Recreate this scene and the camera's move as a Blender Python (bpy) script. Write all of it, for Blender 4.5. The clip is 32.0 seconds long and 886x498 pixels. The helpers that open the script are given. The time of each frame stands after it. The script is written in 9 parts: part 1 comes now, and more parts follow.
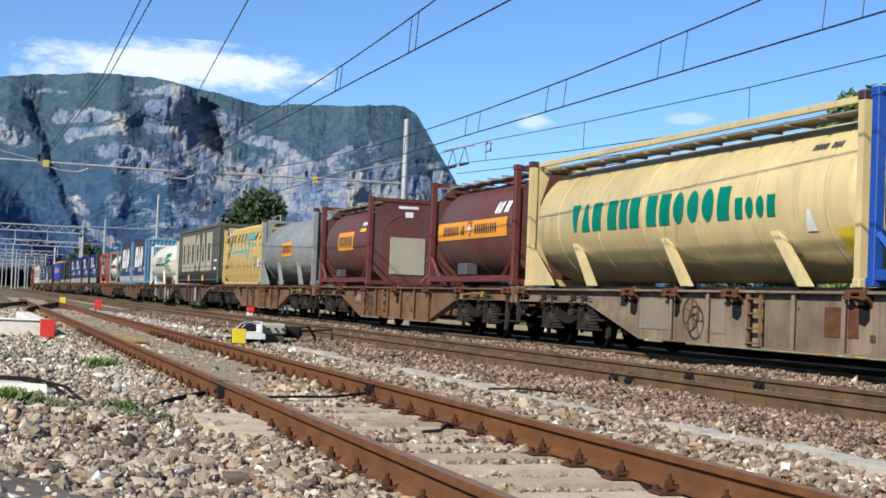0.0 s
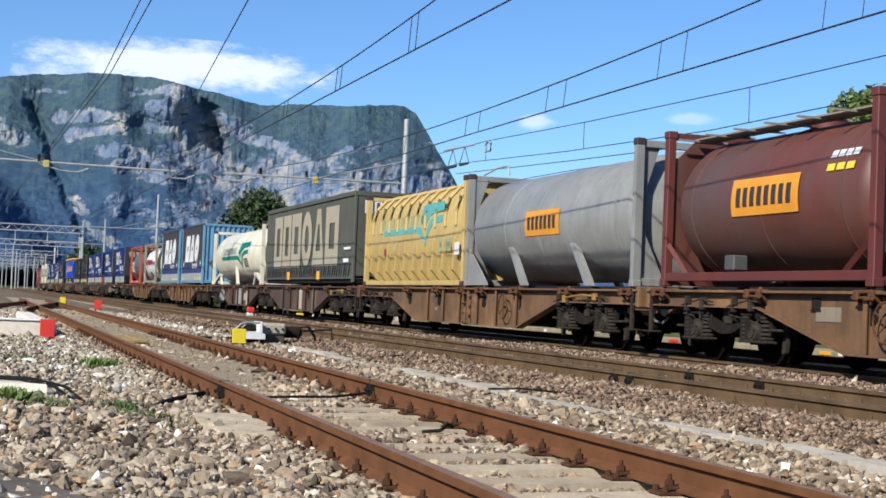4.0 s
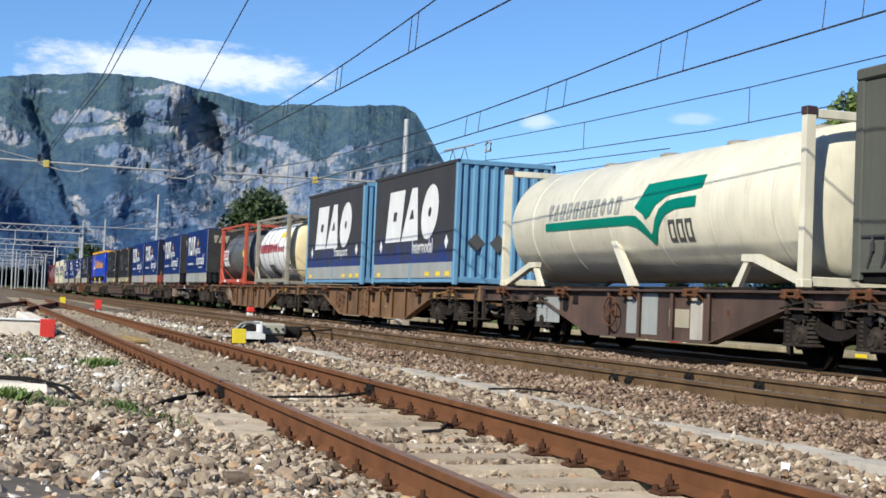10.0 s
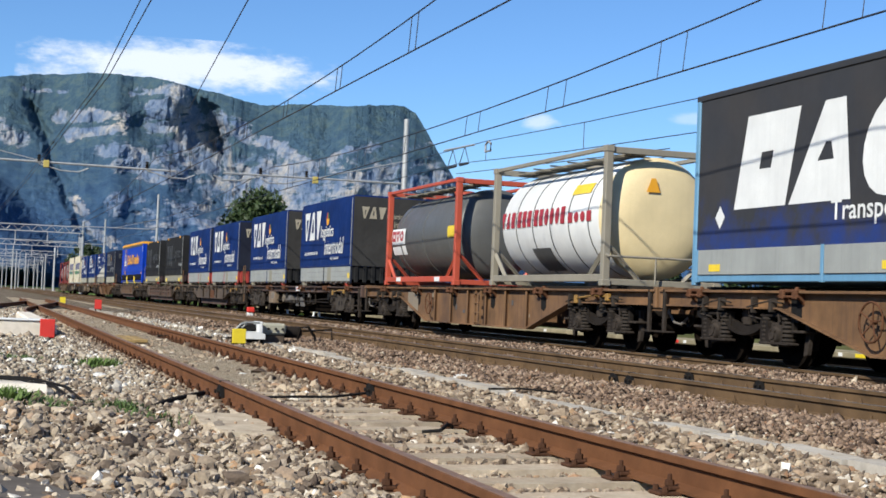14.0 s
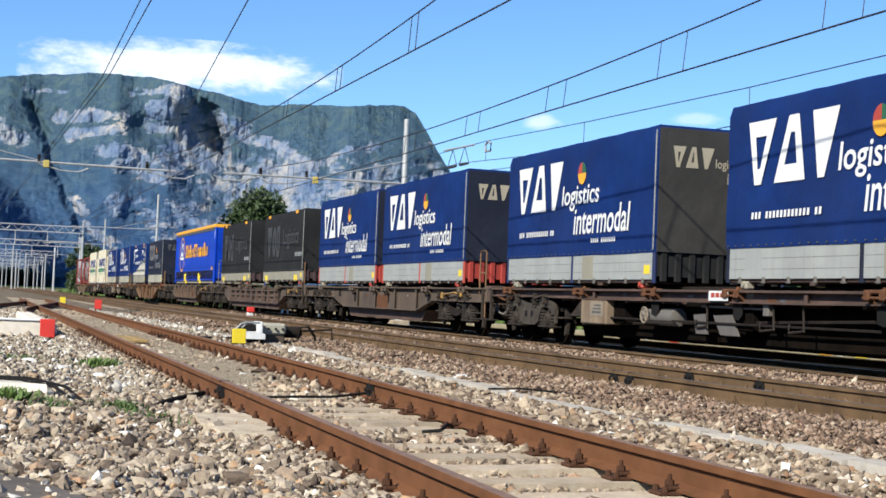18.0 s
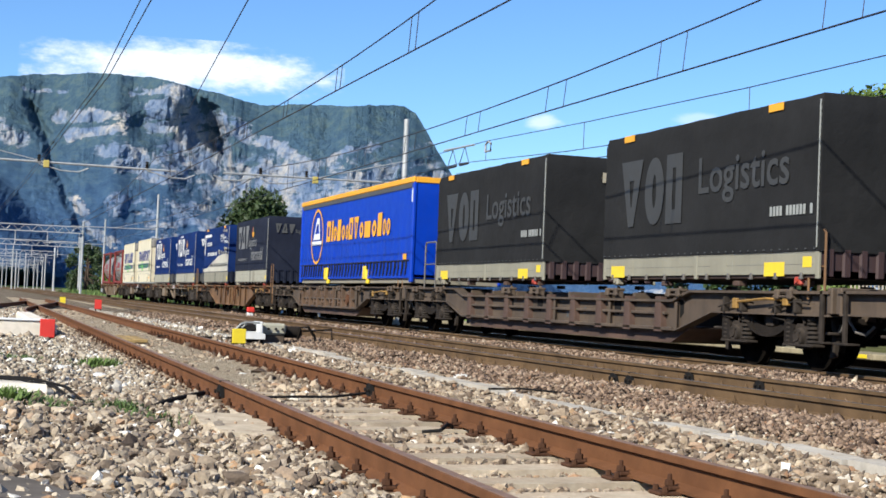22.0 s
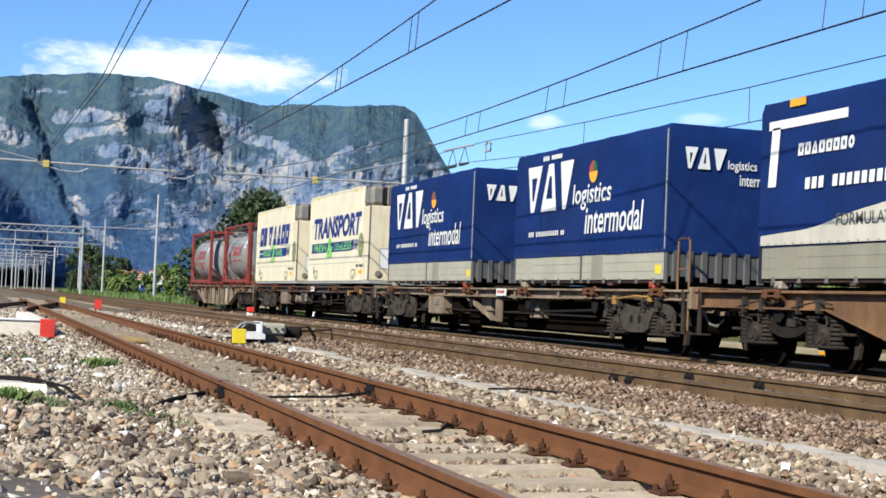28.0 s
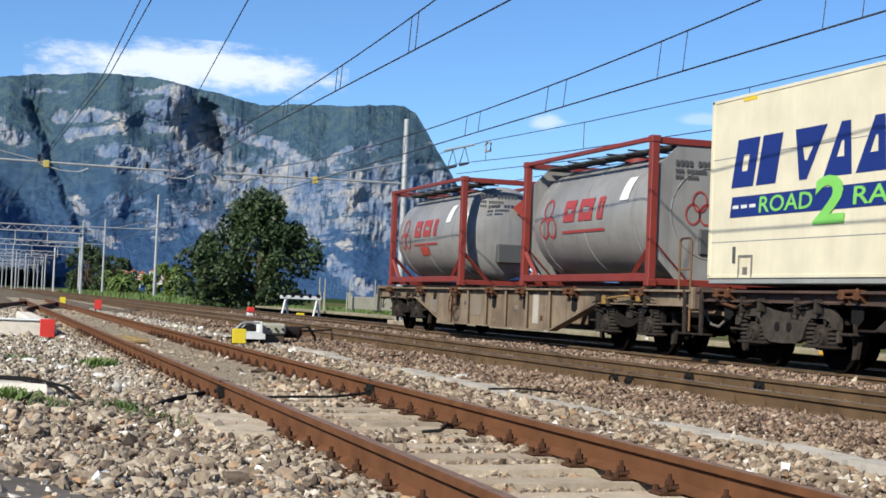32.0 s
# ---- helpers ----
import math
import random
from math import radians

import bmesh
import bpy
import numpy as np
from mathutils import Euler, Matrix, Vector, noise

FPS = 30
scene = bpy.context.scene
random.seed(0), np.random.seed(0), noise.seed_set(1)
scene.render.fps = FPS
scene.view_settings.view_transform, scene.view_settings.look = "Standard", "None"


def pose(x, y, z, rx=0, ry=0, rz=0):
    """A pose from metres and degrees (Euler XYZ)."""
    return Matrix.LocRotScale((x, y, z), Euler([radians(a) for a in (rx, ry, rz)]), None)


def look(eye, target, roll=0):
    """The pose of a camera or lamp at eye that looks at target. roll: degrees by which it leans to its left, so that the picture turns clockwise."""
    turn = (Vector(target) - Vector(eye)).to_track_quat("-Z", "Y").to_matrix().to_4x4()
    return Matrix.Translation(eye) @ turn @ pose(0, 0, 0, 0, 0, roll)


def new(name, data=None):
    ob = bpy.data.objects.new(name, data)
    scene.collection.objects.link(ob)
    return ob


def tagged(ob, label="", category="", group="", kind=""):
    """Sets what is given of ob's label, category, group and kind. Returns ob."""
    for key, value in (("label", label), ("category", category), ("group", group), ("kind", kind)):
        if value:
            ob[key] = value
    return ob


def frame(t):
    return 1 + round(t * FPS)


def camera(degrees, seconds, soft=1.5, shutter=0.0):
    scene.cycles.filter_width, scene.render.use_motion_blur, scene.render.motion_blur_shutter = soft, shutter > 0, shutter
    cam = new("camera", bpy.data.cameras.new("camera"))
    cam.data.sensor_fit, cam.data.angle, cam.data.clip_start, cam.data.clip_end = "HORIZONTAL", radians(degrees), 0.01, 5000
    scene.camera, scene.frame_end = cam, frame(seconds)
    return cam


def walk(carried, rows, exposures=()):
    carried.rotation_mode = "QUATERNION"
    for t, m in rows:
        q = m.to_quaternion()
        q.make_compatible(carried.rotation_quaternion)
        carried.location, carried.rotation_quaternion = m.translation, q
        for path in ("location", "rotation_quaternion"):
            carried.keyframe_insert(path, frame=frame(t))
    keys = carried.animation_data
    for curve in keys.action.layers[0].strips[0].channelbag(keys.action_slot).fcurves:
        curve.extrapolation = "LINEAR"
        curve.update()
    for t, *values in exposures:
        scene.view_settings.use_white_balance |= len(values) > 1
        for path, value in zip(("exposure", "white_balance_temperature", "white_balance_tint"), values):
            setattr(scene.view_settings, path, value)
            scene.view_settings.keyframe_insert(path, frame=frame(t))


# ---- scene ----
# The camera stands still beside the siding, a little above the rails.
EYE = Vector((0.0, 0.0, 0.746))
YAW, PITCH, ROLL = radians(17.885), radians(2.1), 2.361
AHEAD = Vector((math.sin(YAW) * math.cos(PITCH), math.cos(YAW) * math.cos(PITCH), math.sin(PITCH)))
cam = camera(33.69, 32.0, 1.65)
walk(cam, [(0.0, look(EYE, EYE + AHEAD, ROLL)), (32.0, look(EYE, EYE + AHEAD, ROLL))],
     exposures=[(0.0, 0.48, 5650, 8), (9.0, 0.48, 5650, 8), (13.0, 0.39, 5650, 8), (17.0, 0.64, 5650, 8), (20.0, 0.70, 5650, 8), (25.0, 0.62, 5650, 8), (28.0, 0.67, 5650, 8), (29.0, 0.68, 5650, 8), (30.0, 0.48, 5650, 8), (32.0, 0.43, 5650, 8)])

# ---- light: afternoon sun from behind and to the left, clear sky ----
SUN_FROM = Vector((-1.0, -0.72, 0.86)).normalized()
world = bpy.data.worlds.new("sky")
scene.world = world
world.use_nodes = True
wn = world.node_tree.nodes
sky = wn.new("ShaderNodeTexSky")
sky.sky_type = "NISHITA"
sky.sun_disc = False
sky.sun_elevation = math.asin(SUN_FROM.z)
sky.sun_rotation = math.atan2(SUN_FROM.x, SUN_FROM.y)
sky.altitude, sky.air_density, sky.dust_density, sky.ozone_density = 900, 1.0, 0.03, 6.0
wn["Background"].inputs["Strength"].default_value = 0.091
world.node_tree.links.new(sky.outputs[0], wn["Background"].inputs["Color"])
sun = new("sun", bpy.data.lights.new("sun", "SUN"))
sun.data.energy, sun.data.angle, sun.data.color = 5.0, radians(0.53), (1.0, 0.87, 0.66)
sun.matrix_world = look(SUN_FROM * 60, (0, 0, 0))

# ---- the plan, in metres: y runs along the line, x across it, z = 0 at rail top ----
TRACK_X = (12.2, 8.38)                 # centres of the two running lines
GAUGE = 0.7525                         # half the distance between rail centres
SIDING = (2.74, 0.0107)                # the siding's centre at y = 0, and its drift
SECONDS = [2.0 * i for i in range(17)]
GONE = [0.0, 12.43, 25.09, 38.0, 51.21, 64.73, 78.59, 92.88, 107.69,
        123.03, 138.89, 155.34, 172.48, 190.24, 208.51, 227.23, 246.36]   # metres the train has rolled
ROLLING, SPINNING = [], []


def siding_x(y):
    return SIDING[0] + SIDING[1] * y


# ---- geometry ----
class Geo:
    """Vertices and faces of one part."""

    def __init__(self):
        self.v, self.f, self.pieces = [], [], []

    def add(self, v, f):
        n = len(self.v)
        self.v.extend(v)
        self.f.extend([tuple(i + n for i in q) for q in f])
        return self

    def box(self, x0, x1, y0, y1, z0, z1, r=0.0):
        if r <= 0:
            v = [(x, y, z) for x in (x0, x1) for y in (y0, y1) for z in (z0, z1)]
            return self.add(v, [(0, 1, 3, 2), (4, 6, 7, 5), (0, 4, 5, 1), (2, 3, 7, 6), (0, 2, 6, 4), (1, 5, 7, 3)])
        lo, hi, v = (x0, y0, z0), (x1, y1, z1), []
        r = min(r, *[0.45 * (hi[i] - lo[i]) for i in range(3)])
        ids = {}
        for sx in (0, 1):
            for sy in (0, 1):
                for sz in (0, 1):
                    c = (sx, sy, sz)
                    for ax in range(3):
                        p = [(hi if c[i] else lo)[i] + (0 if i == ax else (-r if c[i] else r)) for i in range(3)]
                        ids[c, ax] = len(v)
                        v.append(tuple(p))
        f = []
        for ax in range(3):
            a, b = [(1, 2), (2, 0), (0, 1)][ax]
            for s in (0, 1):
                ring = []
                for p, q in ((0, 0), (1, 0), (1, 1), (0, 1)):
                    c = [0, 0, 0]
                    c[ax], c[a], c[b] = s, p, q
                    ring.append(ids[tuple(c), ax])
                f.append(tuple(ring if s else ring[::-1]))
        for ax in range(3):
            a, b = [(1, 2), (2, 0), (0, 1)][ax]
            for p in (0, 1):
                for q in (0, 1):
                    c0, c1 = [0, 0, 0], [0, 0, 0]
                    c0[a] = c1[a] = p
                    c0[b] = c1[b] = q
                    c1[ax] = 1
                    quad = [ids[tuple(c0), a], ids[tuple(c1), a], ids[tuple(c1), b], ids[tuple(c0), b]]
                    f.append(tuple(quad if p == q else quad[::-1]))
        for c in [(i, j, k) for i in (0, 1) for j in (0, 1) for k in (0, 1)]:
            tri = [ids[c, 0], ids[c, 1], ids[c, 2]]
            f.append(tuple(tri if sum(c) % 2 else tri[::-1]))
        return self.add(v, f)

    def tube(self, p0, p1, r0, r1=None, n=12, caps=True):
        p0, p1 = Vector(p0), Vector(p1)
        r1 = r0 if r1 is None else r1
        w = (p1 - p0).normalized()
        u = w.orthogonal().normalized()
        s = w.cross(u)
        v = []
        for p, r in ((p0, r0), (p1, r1)):
            for i in range(n):
                a = 2 * math.pi * i / n
                v.append(tuple(p + r * (math.cos(a) * u + math.sin(a) * s)))
        f = [(i, (i + 1) % n, n + (i + 1) % n, n + i) for i in range(n)]
        if caps:
            f += [tuple(range(n))[::-1], tuple(range(n, 2 * n))]
        return self.add(v, f)

    def line(self, pts, r, n=5):
        """A tube along points."""
        pts = [Vector(p) for p in pts]
        v, f = [], []
        for k, p in enumerate(pts):
            w = (pts[min(k + 1, len(pts) - 1)] - pts[max(k - 1, 0)]).normalized()
            u = w.cross(Vector((0, 0, 1)) if abs(w.z) < 0.95 else Vector((1, 0, 0))).normalized()
            s = w.cross(u)
            for i in range(n):
                a = 2 * math.pi * i / n
                v.append(tuple(p + r * (math.cos(a) * u + math.sin(a) * s)))
        for k in range(len(pts) - 1):
            f += [(k * n + i, k * n + (i + 1) % n, (k + 1) * n + (i + 1) % n, (k + 1) * n + i) for i in range(n)]
        f += [tuple(range(n))[::-1], tuple(range(len(v) - n, len(v)))]
        return self.add(v, f)

    def lathe(self, rings, axis, at, n=24):
        """Rings (position along the axis, radius); at: the axis's place in the two other directions."""
        v, f = [], []
        for p, r in rings:
            for i in range(n):
                a = 2 * math.pi * i / n
                q = [at[0] + r * math.cos(a), at[1] + r * math.sin(a)]
                q.insert(axis, p)
                v.append(tuple(q))
        for k in range(len(rings) - 1):
            for i in range(n):
                q = (k * n + i, k * n + (i + 1) % n, (k + 1) * n + (i + 1) % n, (k + 1) * n + i)
                f.append(q if axis != 1 else q[::-1])
        ends = (tuple(range(n)), tuple(range(len(v) - n, len(v))))
        f += [ends[0][::-1], ends[1]] if axis != 1 else [ends[0], ends[1][::-1]]
        return self.add(v, f)

    def prism(self, outline, axis, a, b):
        """An outline of (u, v) in the two other directions, drawn out from a to b."""
        n, v = len(outline), []
        for p in (a, b):
            for q in outline:
                w = list(q)
                w.insert(axis, p)
                v.append(tuple(w))
        f = [tuple(range(n))[::-1], tuple(range(n, 2 * n))]
        f += [(i, (i + 1) % n, n + (i + 1) % n, n + i) for i in range(n)]
        return self.add(v, f)

    def mesh(self, name, material, smooth=True):
        me = bpy.data.meshes.new(name)
        me.from_pydata(self.v, [], self.f)
        if smooth:
            bm = bmesh.new()
            bm.from_mesh(me)
            bmesh.ops.recalc_face_normals(bm, faces=bm.faces)
            bm.to_mesh(me)
            bm.free()
            me.polygons.foreach_set("use_smooth", [True] * len(me.polygons))
            me.set_sharp_from_angle(angle=0.55)
        me.materials.append(material)
        return me


def part(name, geo, material, parent=None, label=""):
    if name in ("logo", "end_logo") and len(geo.pieces) > 1:
        return [part("logo_shape", g, material, parent, label) for g in geo.pieces][0]
    ob = new(name, geo.mesh(name, material))
    ob.parent = parent
    return tagged(ob, label)


def empty(name, label, category, group="", kind=""):
    return tagged(new(name), label, category, group, kind)


# ---- materials ----
def surface(name, base, rough=0.6, metal=0.0, vary=0.18, scale=6.0, dirt=0.0, dirt_colour=(0.06, 0.045, 0.03),
            streak=0.0, bump=0.1, fine=60.0, random=0.0, stretch=(1, 1, 1)):
    """Paint, metal, stone: colour that varies at two scales, dirt in patches and streaks that run down, fine relief."""
    m = bpy.data.materials.new(name)
    m.use_nodes = True
    nt = m.node_tree
    nn, ln = nt.nodes, nt.links.new
    bsdf = nn["Principled BSDF"]
    tc = nn.new("ShaderNodeTexCoord")
    mp = nn.new("ShaderNodeMapping")
    mp.inputs["Scale"].default_value = stretch
    ln(tc.outputs["Object"], mp.inputs[0])

    def cloud(s, detail=4.0, rough_=0.55, vec=None):
        t = nn.new("ShaderNodeTexNoise")
        t.inputs["Scale"].default_value, t.inputs["Detail"].default_value, t.inputs["Roughness"].default_value = s, detail, rough_
        ln(vec or mp.outputs[0], t.inputs["Vector"])
        return t.outputs["Fac"]

    def ramp(fac, lo, hi):
        r = nn.new("ShaderNodeMapRange")
        r.inputs["From Min"].default_value, r.inputs["From Max"].default_value = lo, hi
        ln(fac, r.inputs["Value"])
        return r.outputs[0]

    def mix(fac, a, b):
        x = nn.new("ShaderNodeMix")
        x.data_type = "RGBA"
        if isinstance(fac, float):
            x.inputs["Factor"].default_value = fac
        else:
            ln(fac, x.inputs["Factor"])
        for s, c in ((6, a), (7, b)):
            if isinstance(c, tuple):
                x.inputs[s].default_value = (*c, 1)
            else:
                ln(c, x.inputs[s])
        return x.outputs[2]

    def times(a, k):
        x = nn.new("ShaderNodeMath")
        x.operation = "MULTIPLY"
        ln(a, x.inputs[0])
        x.inputs[1].default_value = k
        return x.outputs[0]

    base = tuple(0.84 * c for c in base)               # every base colour lowered to deepen the shade
    dark = tuple(c * (1 - vary) for c in base)
    light = tuple(min(1.0, c * (1 + vary)) for c in base)
    col = mix(ramp(cloud(scale), 0.3, 0.7), dark, light)
    col = mix(times(ramp(cloud(fine, 2.0), 0.35, 0.75), 0.5), col, tuple(c * (1 - 0.8 * vary) for c in base))
    if random:
        oi = nn.new("ShaderNodeObjectInfo")
        hs = nn.new("ShaderNodeHueSaturation")
        r = nn.new("ShaderNodeMapRange")
        r.inputs["To Min"].default_value, r.inputs["To Max"].default_value = 1 - random, 1 + random
        ln(oi.outputs["Random"], r.inputs["Value"])
        ln(r.outputs[0], hs.inputs["Value"])
        ln(col, hs.inputs["Color"])
        col = hs.outputs[0]
    if dirt:
        col = mix(times(ramp(cloud(scale * 0.45, 6.0, 0.65), 0.42, 0.75), dirt), col, dirt_colour)
    if streak:
        sm = nn.new("ShaderNodeMapping")
        sm.inputs["Scale"].default_value = (9, 9, 0.5)
        ln(tc.outputs["Object"], sm.inputs[0])
        col = mix(times(ramp(cloud(1.0, 5.0, 0.6, sm.outputs[0]), 0.5, 0.8), streak), col, dirt_colour)
    ln(col, bsdf.inputs["Base Color"])
    bsdf.inputs["Metallic"].default_value = metal
    if rough >= 0.85:
        bsdf.inputs["Specular IOR Level"].default_value = 0.0 if rough >= 0.95 else 0.12
    rg = nn.new("ShaderNodeMapRange")
    rg.inputs["To Min"].default_value, rg.inputs["To Max"].default_value = max(0.05, rough - 0.12), min(1.0, rough + 0.12)
    ln(cloud(scale * 2.3), rg.inputs["Value"])
    ln(rg.outputs[0], bsdf.inputs["Roughness"])
    if bump:
        bp = nn.new("ShaderNodeBump")
        bp.inputs["Strength"].default_value, bp.inputs["Distance"].default_value = min(1.0, bump), 0.01 * max(1.0, bump)
        ln(cloud(fine * 0.5, 4.0, 0.6), bp.inputs["Height"])
        ln(bp.outputs[0], bsdf.inputs["Normal"])
    return m


def worn_print(name, print_, cloth, z0, z1):
    """Printed cloth whose dark print has worn away in patches, more so towards z0 than at z1."""
    m = surface(name, print_, 0.75, vary=0.15, scale=1.2, dirt=0.3, streak=0.2, bump=0.05, fine=40)
    nn, ln = m.node_tree.nodes, m.node_tree.links.new
    bsdf = nn["Principled BSDF"]
    old = bsdf.inputs["Base Color"].links[0].from_socket
    tc, sep, high, t = nn.new("ShaderNodeTexCoord"), nn.new("ShaderNodeSeparateXYZ"), nn.new("ShaderNodeMapRange"), nn.new("ShaderNodeTexNoise")
    ln(tc.outputs["Object"], sep.inputs[0])
    high.inputs["From Min"].default_value, high.inputs["From Max"].default_value = z0, z1
    high.inputs["To Min"].default_value, high.inputs["To Max"].default_value = 0.17, -0.20
    ln(sep.outputs["Z"], high.inputs["Value"])
    t.inputs["Scale"].default_value, t.inputs["Detail"].default_value, t.inputs["Roughness"].default_value = 1.5, 7.0, 0.66
    ln(tc.outputs["Object"], t.inputs["Vector"])
    add, cut, x = nn.new("ShaderNodeMath"), nn.new("ShaderNodeMapRange"), nn.new("ShaderNodeMix")
    ln(t.outputs["Fac"], add.inputs[0])
    ln(high.outputs[0], add.inputs[1])
    cut.inputs["From Min"].default_value, cut.inputs["From Max"].default_value, cut.inputs["To Max"].default_value = 0.47, 0.80, 1.0
    ln(add.outputs[0], cut.inputs["Value"])
    x.data_type = "RGBA"
    x.inputs[7].default_value = (*cloth, 1)
    ln(cut.outputs[0], x.inputs["Factor"])
    ln(old, x.inputs[6])
    ln(x.outputs[2], bsdf.inputs["Base Color"])
    return m


M = {
    "ground": surface("gravel_earth", (0.22, 0.18, 0.13), 0.95, vary=0.35, scale=1.6, dirt=0.45, dirt_colour=(0.11, 0.09, 0.065), bump=0.9, fine=26),
    "rail_rust": surface("rail_rust", (0.165, 0.073, 0.032), 0.85, vary=0.25, scale=4, dirt=0.3, dirt_colour=(0.10, 0.045, 0.025), bump=0.25, fine=80),
    "rail_dust": surface("rail_dust", (0.150, 0.095, 0.050), 0.85, vary=0.3, scale=3, dirt=0.6, dirt_colour=(0.055, 0.037, 0.024), bump=0.2, fine=80),
    "clip_rust": surface("fastening_rust", (0.080, 0.038, 0.021), 0.9, vary=0.3, scale=9, dirt=0.4, dirt_colour=(0.05, 0.026, 0.016), bump=0.3),
    "rail_top": surface("rail_top", (0.27, 0.165, 0.105), 0.68, metal=0.2, vary=0.2, scale=8, bump=0.05),
    "rail_bright": surface("rail_bright", (0.35, 0.31, 0.28), 0.35, metal=0.8, vary=0.15, scale=8, bump=0.05),
    "sleeper": surface("concrete_sleeper", (0.56, 0.47, 0.35), 0.95, vary=0.22, scale=7, dirt=0.55, dirt_colour=(0.20, 0.115, 0.065), bump=0.45, fine=50, random=0.2),
    "wagon": surface("rusty_brown_wagon", (0.215, 0.114, 0.047), 0.8, vary=0.45, scale=1.3, dirt=0.9, dirt_colour=(0.056, 0.031, 0.020), streak=0.8, bump=0.2),
    "wagon_pale": surface("dirty_pale_wagon", (0.27, 0.205, 0.135), 0.8, vary=0.35, scale=1.7, dirt=0.95, dirt_colour=(0.080, 0.046, 0.027), streak=0.85, bump=0.2),
    "wagon_dark": surface("grimy_dark_wagon", (0.100, 0.058, 0.042), 0.8, vary=0.4, scale=1.4, dirt=0.85, dirt_colour=(0.032, 0.022, 0.018), streak=0.7, bump=0.2),
    "wagon_grey": surface("grey_brown_wagon", (0.105, 0.074, 0.050), 0.8, vary=0.35, scale=1.4, dirt=0.85, dirt_colour=(0.040, 0.029, 0.022), streak=0.7, bump=0.2),
    "pocket_brown": surface("stained_brown_wagon", (0.135, 0.080, 0.046), 0.8, vary=0.45, scale=1.6, dirt=0.95, dirt_colour=(0.040, 0.026, 0.019), streak=0.85, bump=0.2),
    "bogie": surface("grimy_bogie", (0.024, 0.019, 0.016), 0.85, vary=0.3, scale=5, dirt=0.5, dirt_colour=(0.009, 0.008, 0.007), bump=0.3),
    "rusty": surface("rust_orange", (0.125, 0.058, 0.030), 0.85, vary=0.35, scale=9, dirt=0.4, dirt_colour=(0.09, 0.04, 0.025), bump=0.3),
    "black": surface("black_rubber", (0.014, 0.013, 0.013), 0.9, vary=0.2, bump=0.1),
    "wire": surface("copper_wire", (0.05, 0.045, 0.045), 0.6, metal=0.3, vary=0.1, bump=0),
    "steel": surface("galvanised_steel", (0.55, 0.55, 0.54), 0.5, metal=0.4, vary=0.15, scale=5, dirt=0.15, streak=0.2, bump=0.05),
}


def pebbled(m, scale, stops):
    """Break a ground material up into small stones, each of its own shade."""
    nn, ln = m.node_tree.nodes, m.node_tree.links.new
    bsdf = nn["Principled BSDF"]
    old = bsdf.inputs["Base Color"].links[0].from_socket
    tc = nn.new("ShaderNodeTexCoord")
    vo = nn.new("ShaderNodeTexVoronoi")
    vo.inputs["Scale"].default_value = scale
    ln(tc.outputs["Object"], vo.inputs["Vector"])
    sep = nn.new("ShaderNodeSeparateColor")
    ln(vo.outputs["Color"], sep.inputs[0])
    r = nn.new("ShaderNodeValToRGB")
    r.color_ramp.elements.remove(r.color_ramp.elements[1])
    for k, (p, c) in enumerate(stops):
        e = r.color_ramp.elements[0] if k == 0 else r.color_ramp.elements.new(p)
        e.position, e.color = p, (*c, 1)
    ln(sep.outputs[0], r.inputs[0])
    x = nn.new("ShaderNodeMix")
    x.data_type = "RGBA"
    x.inputs["Factor"].default_value = 0.7
    ln(old, x.inputs[6])
    ln(r.outputs[0], x.inputs[7])
    ln(x.outputs[2], bsdf.inputs["Base Color"])
    bp = nn.new("ShaderNodeBump")
    bp.invert = True
    bp.inputs["Strength"].default_value, bp.inputs["Distance"].default_value = 1.0, 0.03
    ln(vo.outputs["Distance"], bp.inputs["Height"])
    ln(bsdf.inputs["Normal"].links[0].from_socket, bp.inputs["Normal"])
    ln(bp.outputs[0], bsdf.inputs["Normal"])


pebbled(M["ground"], 24, [(0.0, (0.055, 0.042, 0.030)), (0.4, (0.13, 0.103, 0.075)), (0.8, (0.22, 0.18, 0.135)), (1.0, (0.40, 0.36, 0.30))])


def fields_beyond(m):
    """Dark green meadows past the yard, on the same sheet of ground."""
    nn, ln = m.node_tree.nodes, m.node_tree.links.new
    bsdf = nn["Principled BSDF"]
    tc, sub, ab = nn.new("ShaderNodeTexCoord"), nn.new("ShaderNodeVectorMath"), nn.new("ShaderNodeVectorMath")
    sub.operation, ab.operation = "SUBTRACT", "ABSOLUTE"
    sub.inputs[1].default_value = (0, 250, 0)
    sep, far = nn.new("ShaderNodeSeparateXYZ"), nn.new("ShaderNodeMath")
    ln(tc.outputs["Object"], sub.inputs[0])
    ln(sub.outputs[0], ab.inputs[0])
    ln(ab.outputs[0], sep.inputs[0])
    sc = nn.new("ShaderNodeMath")
    sc.operation, sc.inputs[1].default_value = "MULTIPLY", 0.08
    ln(sep.outputs["Y"], sc.inputs[0])
    far.operation = "MAXIMUM"
    ln(sep.outputs["X"], far.inputs[0])
    ln(sc.outputs[0], far.inputs[1])
    r = nn.new("ShaderNodeMapRange")
    r.inputs["From Min"].default_value, r.inputs["From Max"].default_value = 32, 48
    ln(far.outputs[0], r.inputs["Value"])
    x = nn.new("ShaderNodeMix")
    x.data_type = "RGBA"
    x.inputs[7].default_value = (0.040, 0.066, 0.024, 1)
    ln(r.outputs[0], x.inputs["Factor"])
    ln(bsdf.inputs["Base Color"].links[0].from_socket, x.inputs[6])
    ln(x.outputs[2], bsdf.inputs["Base Color"])


fields_beyond(M["ground"])


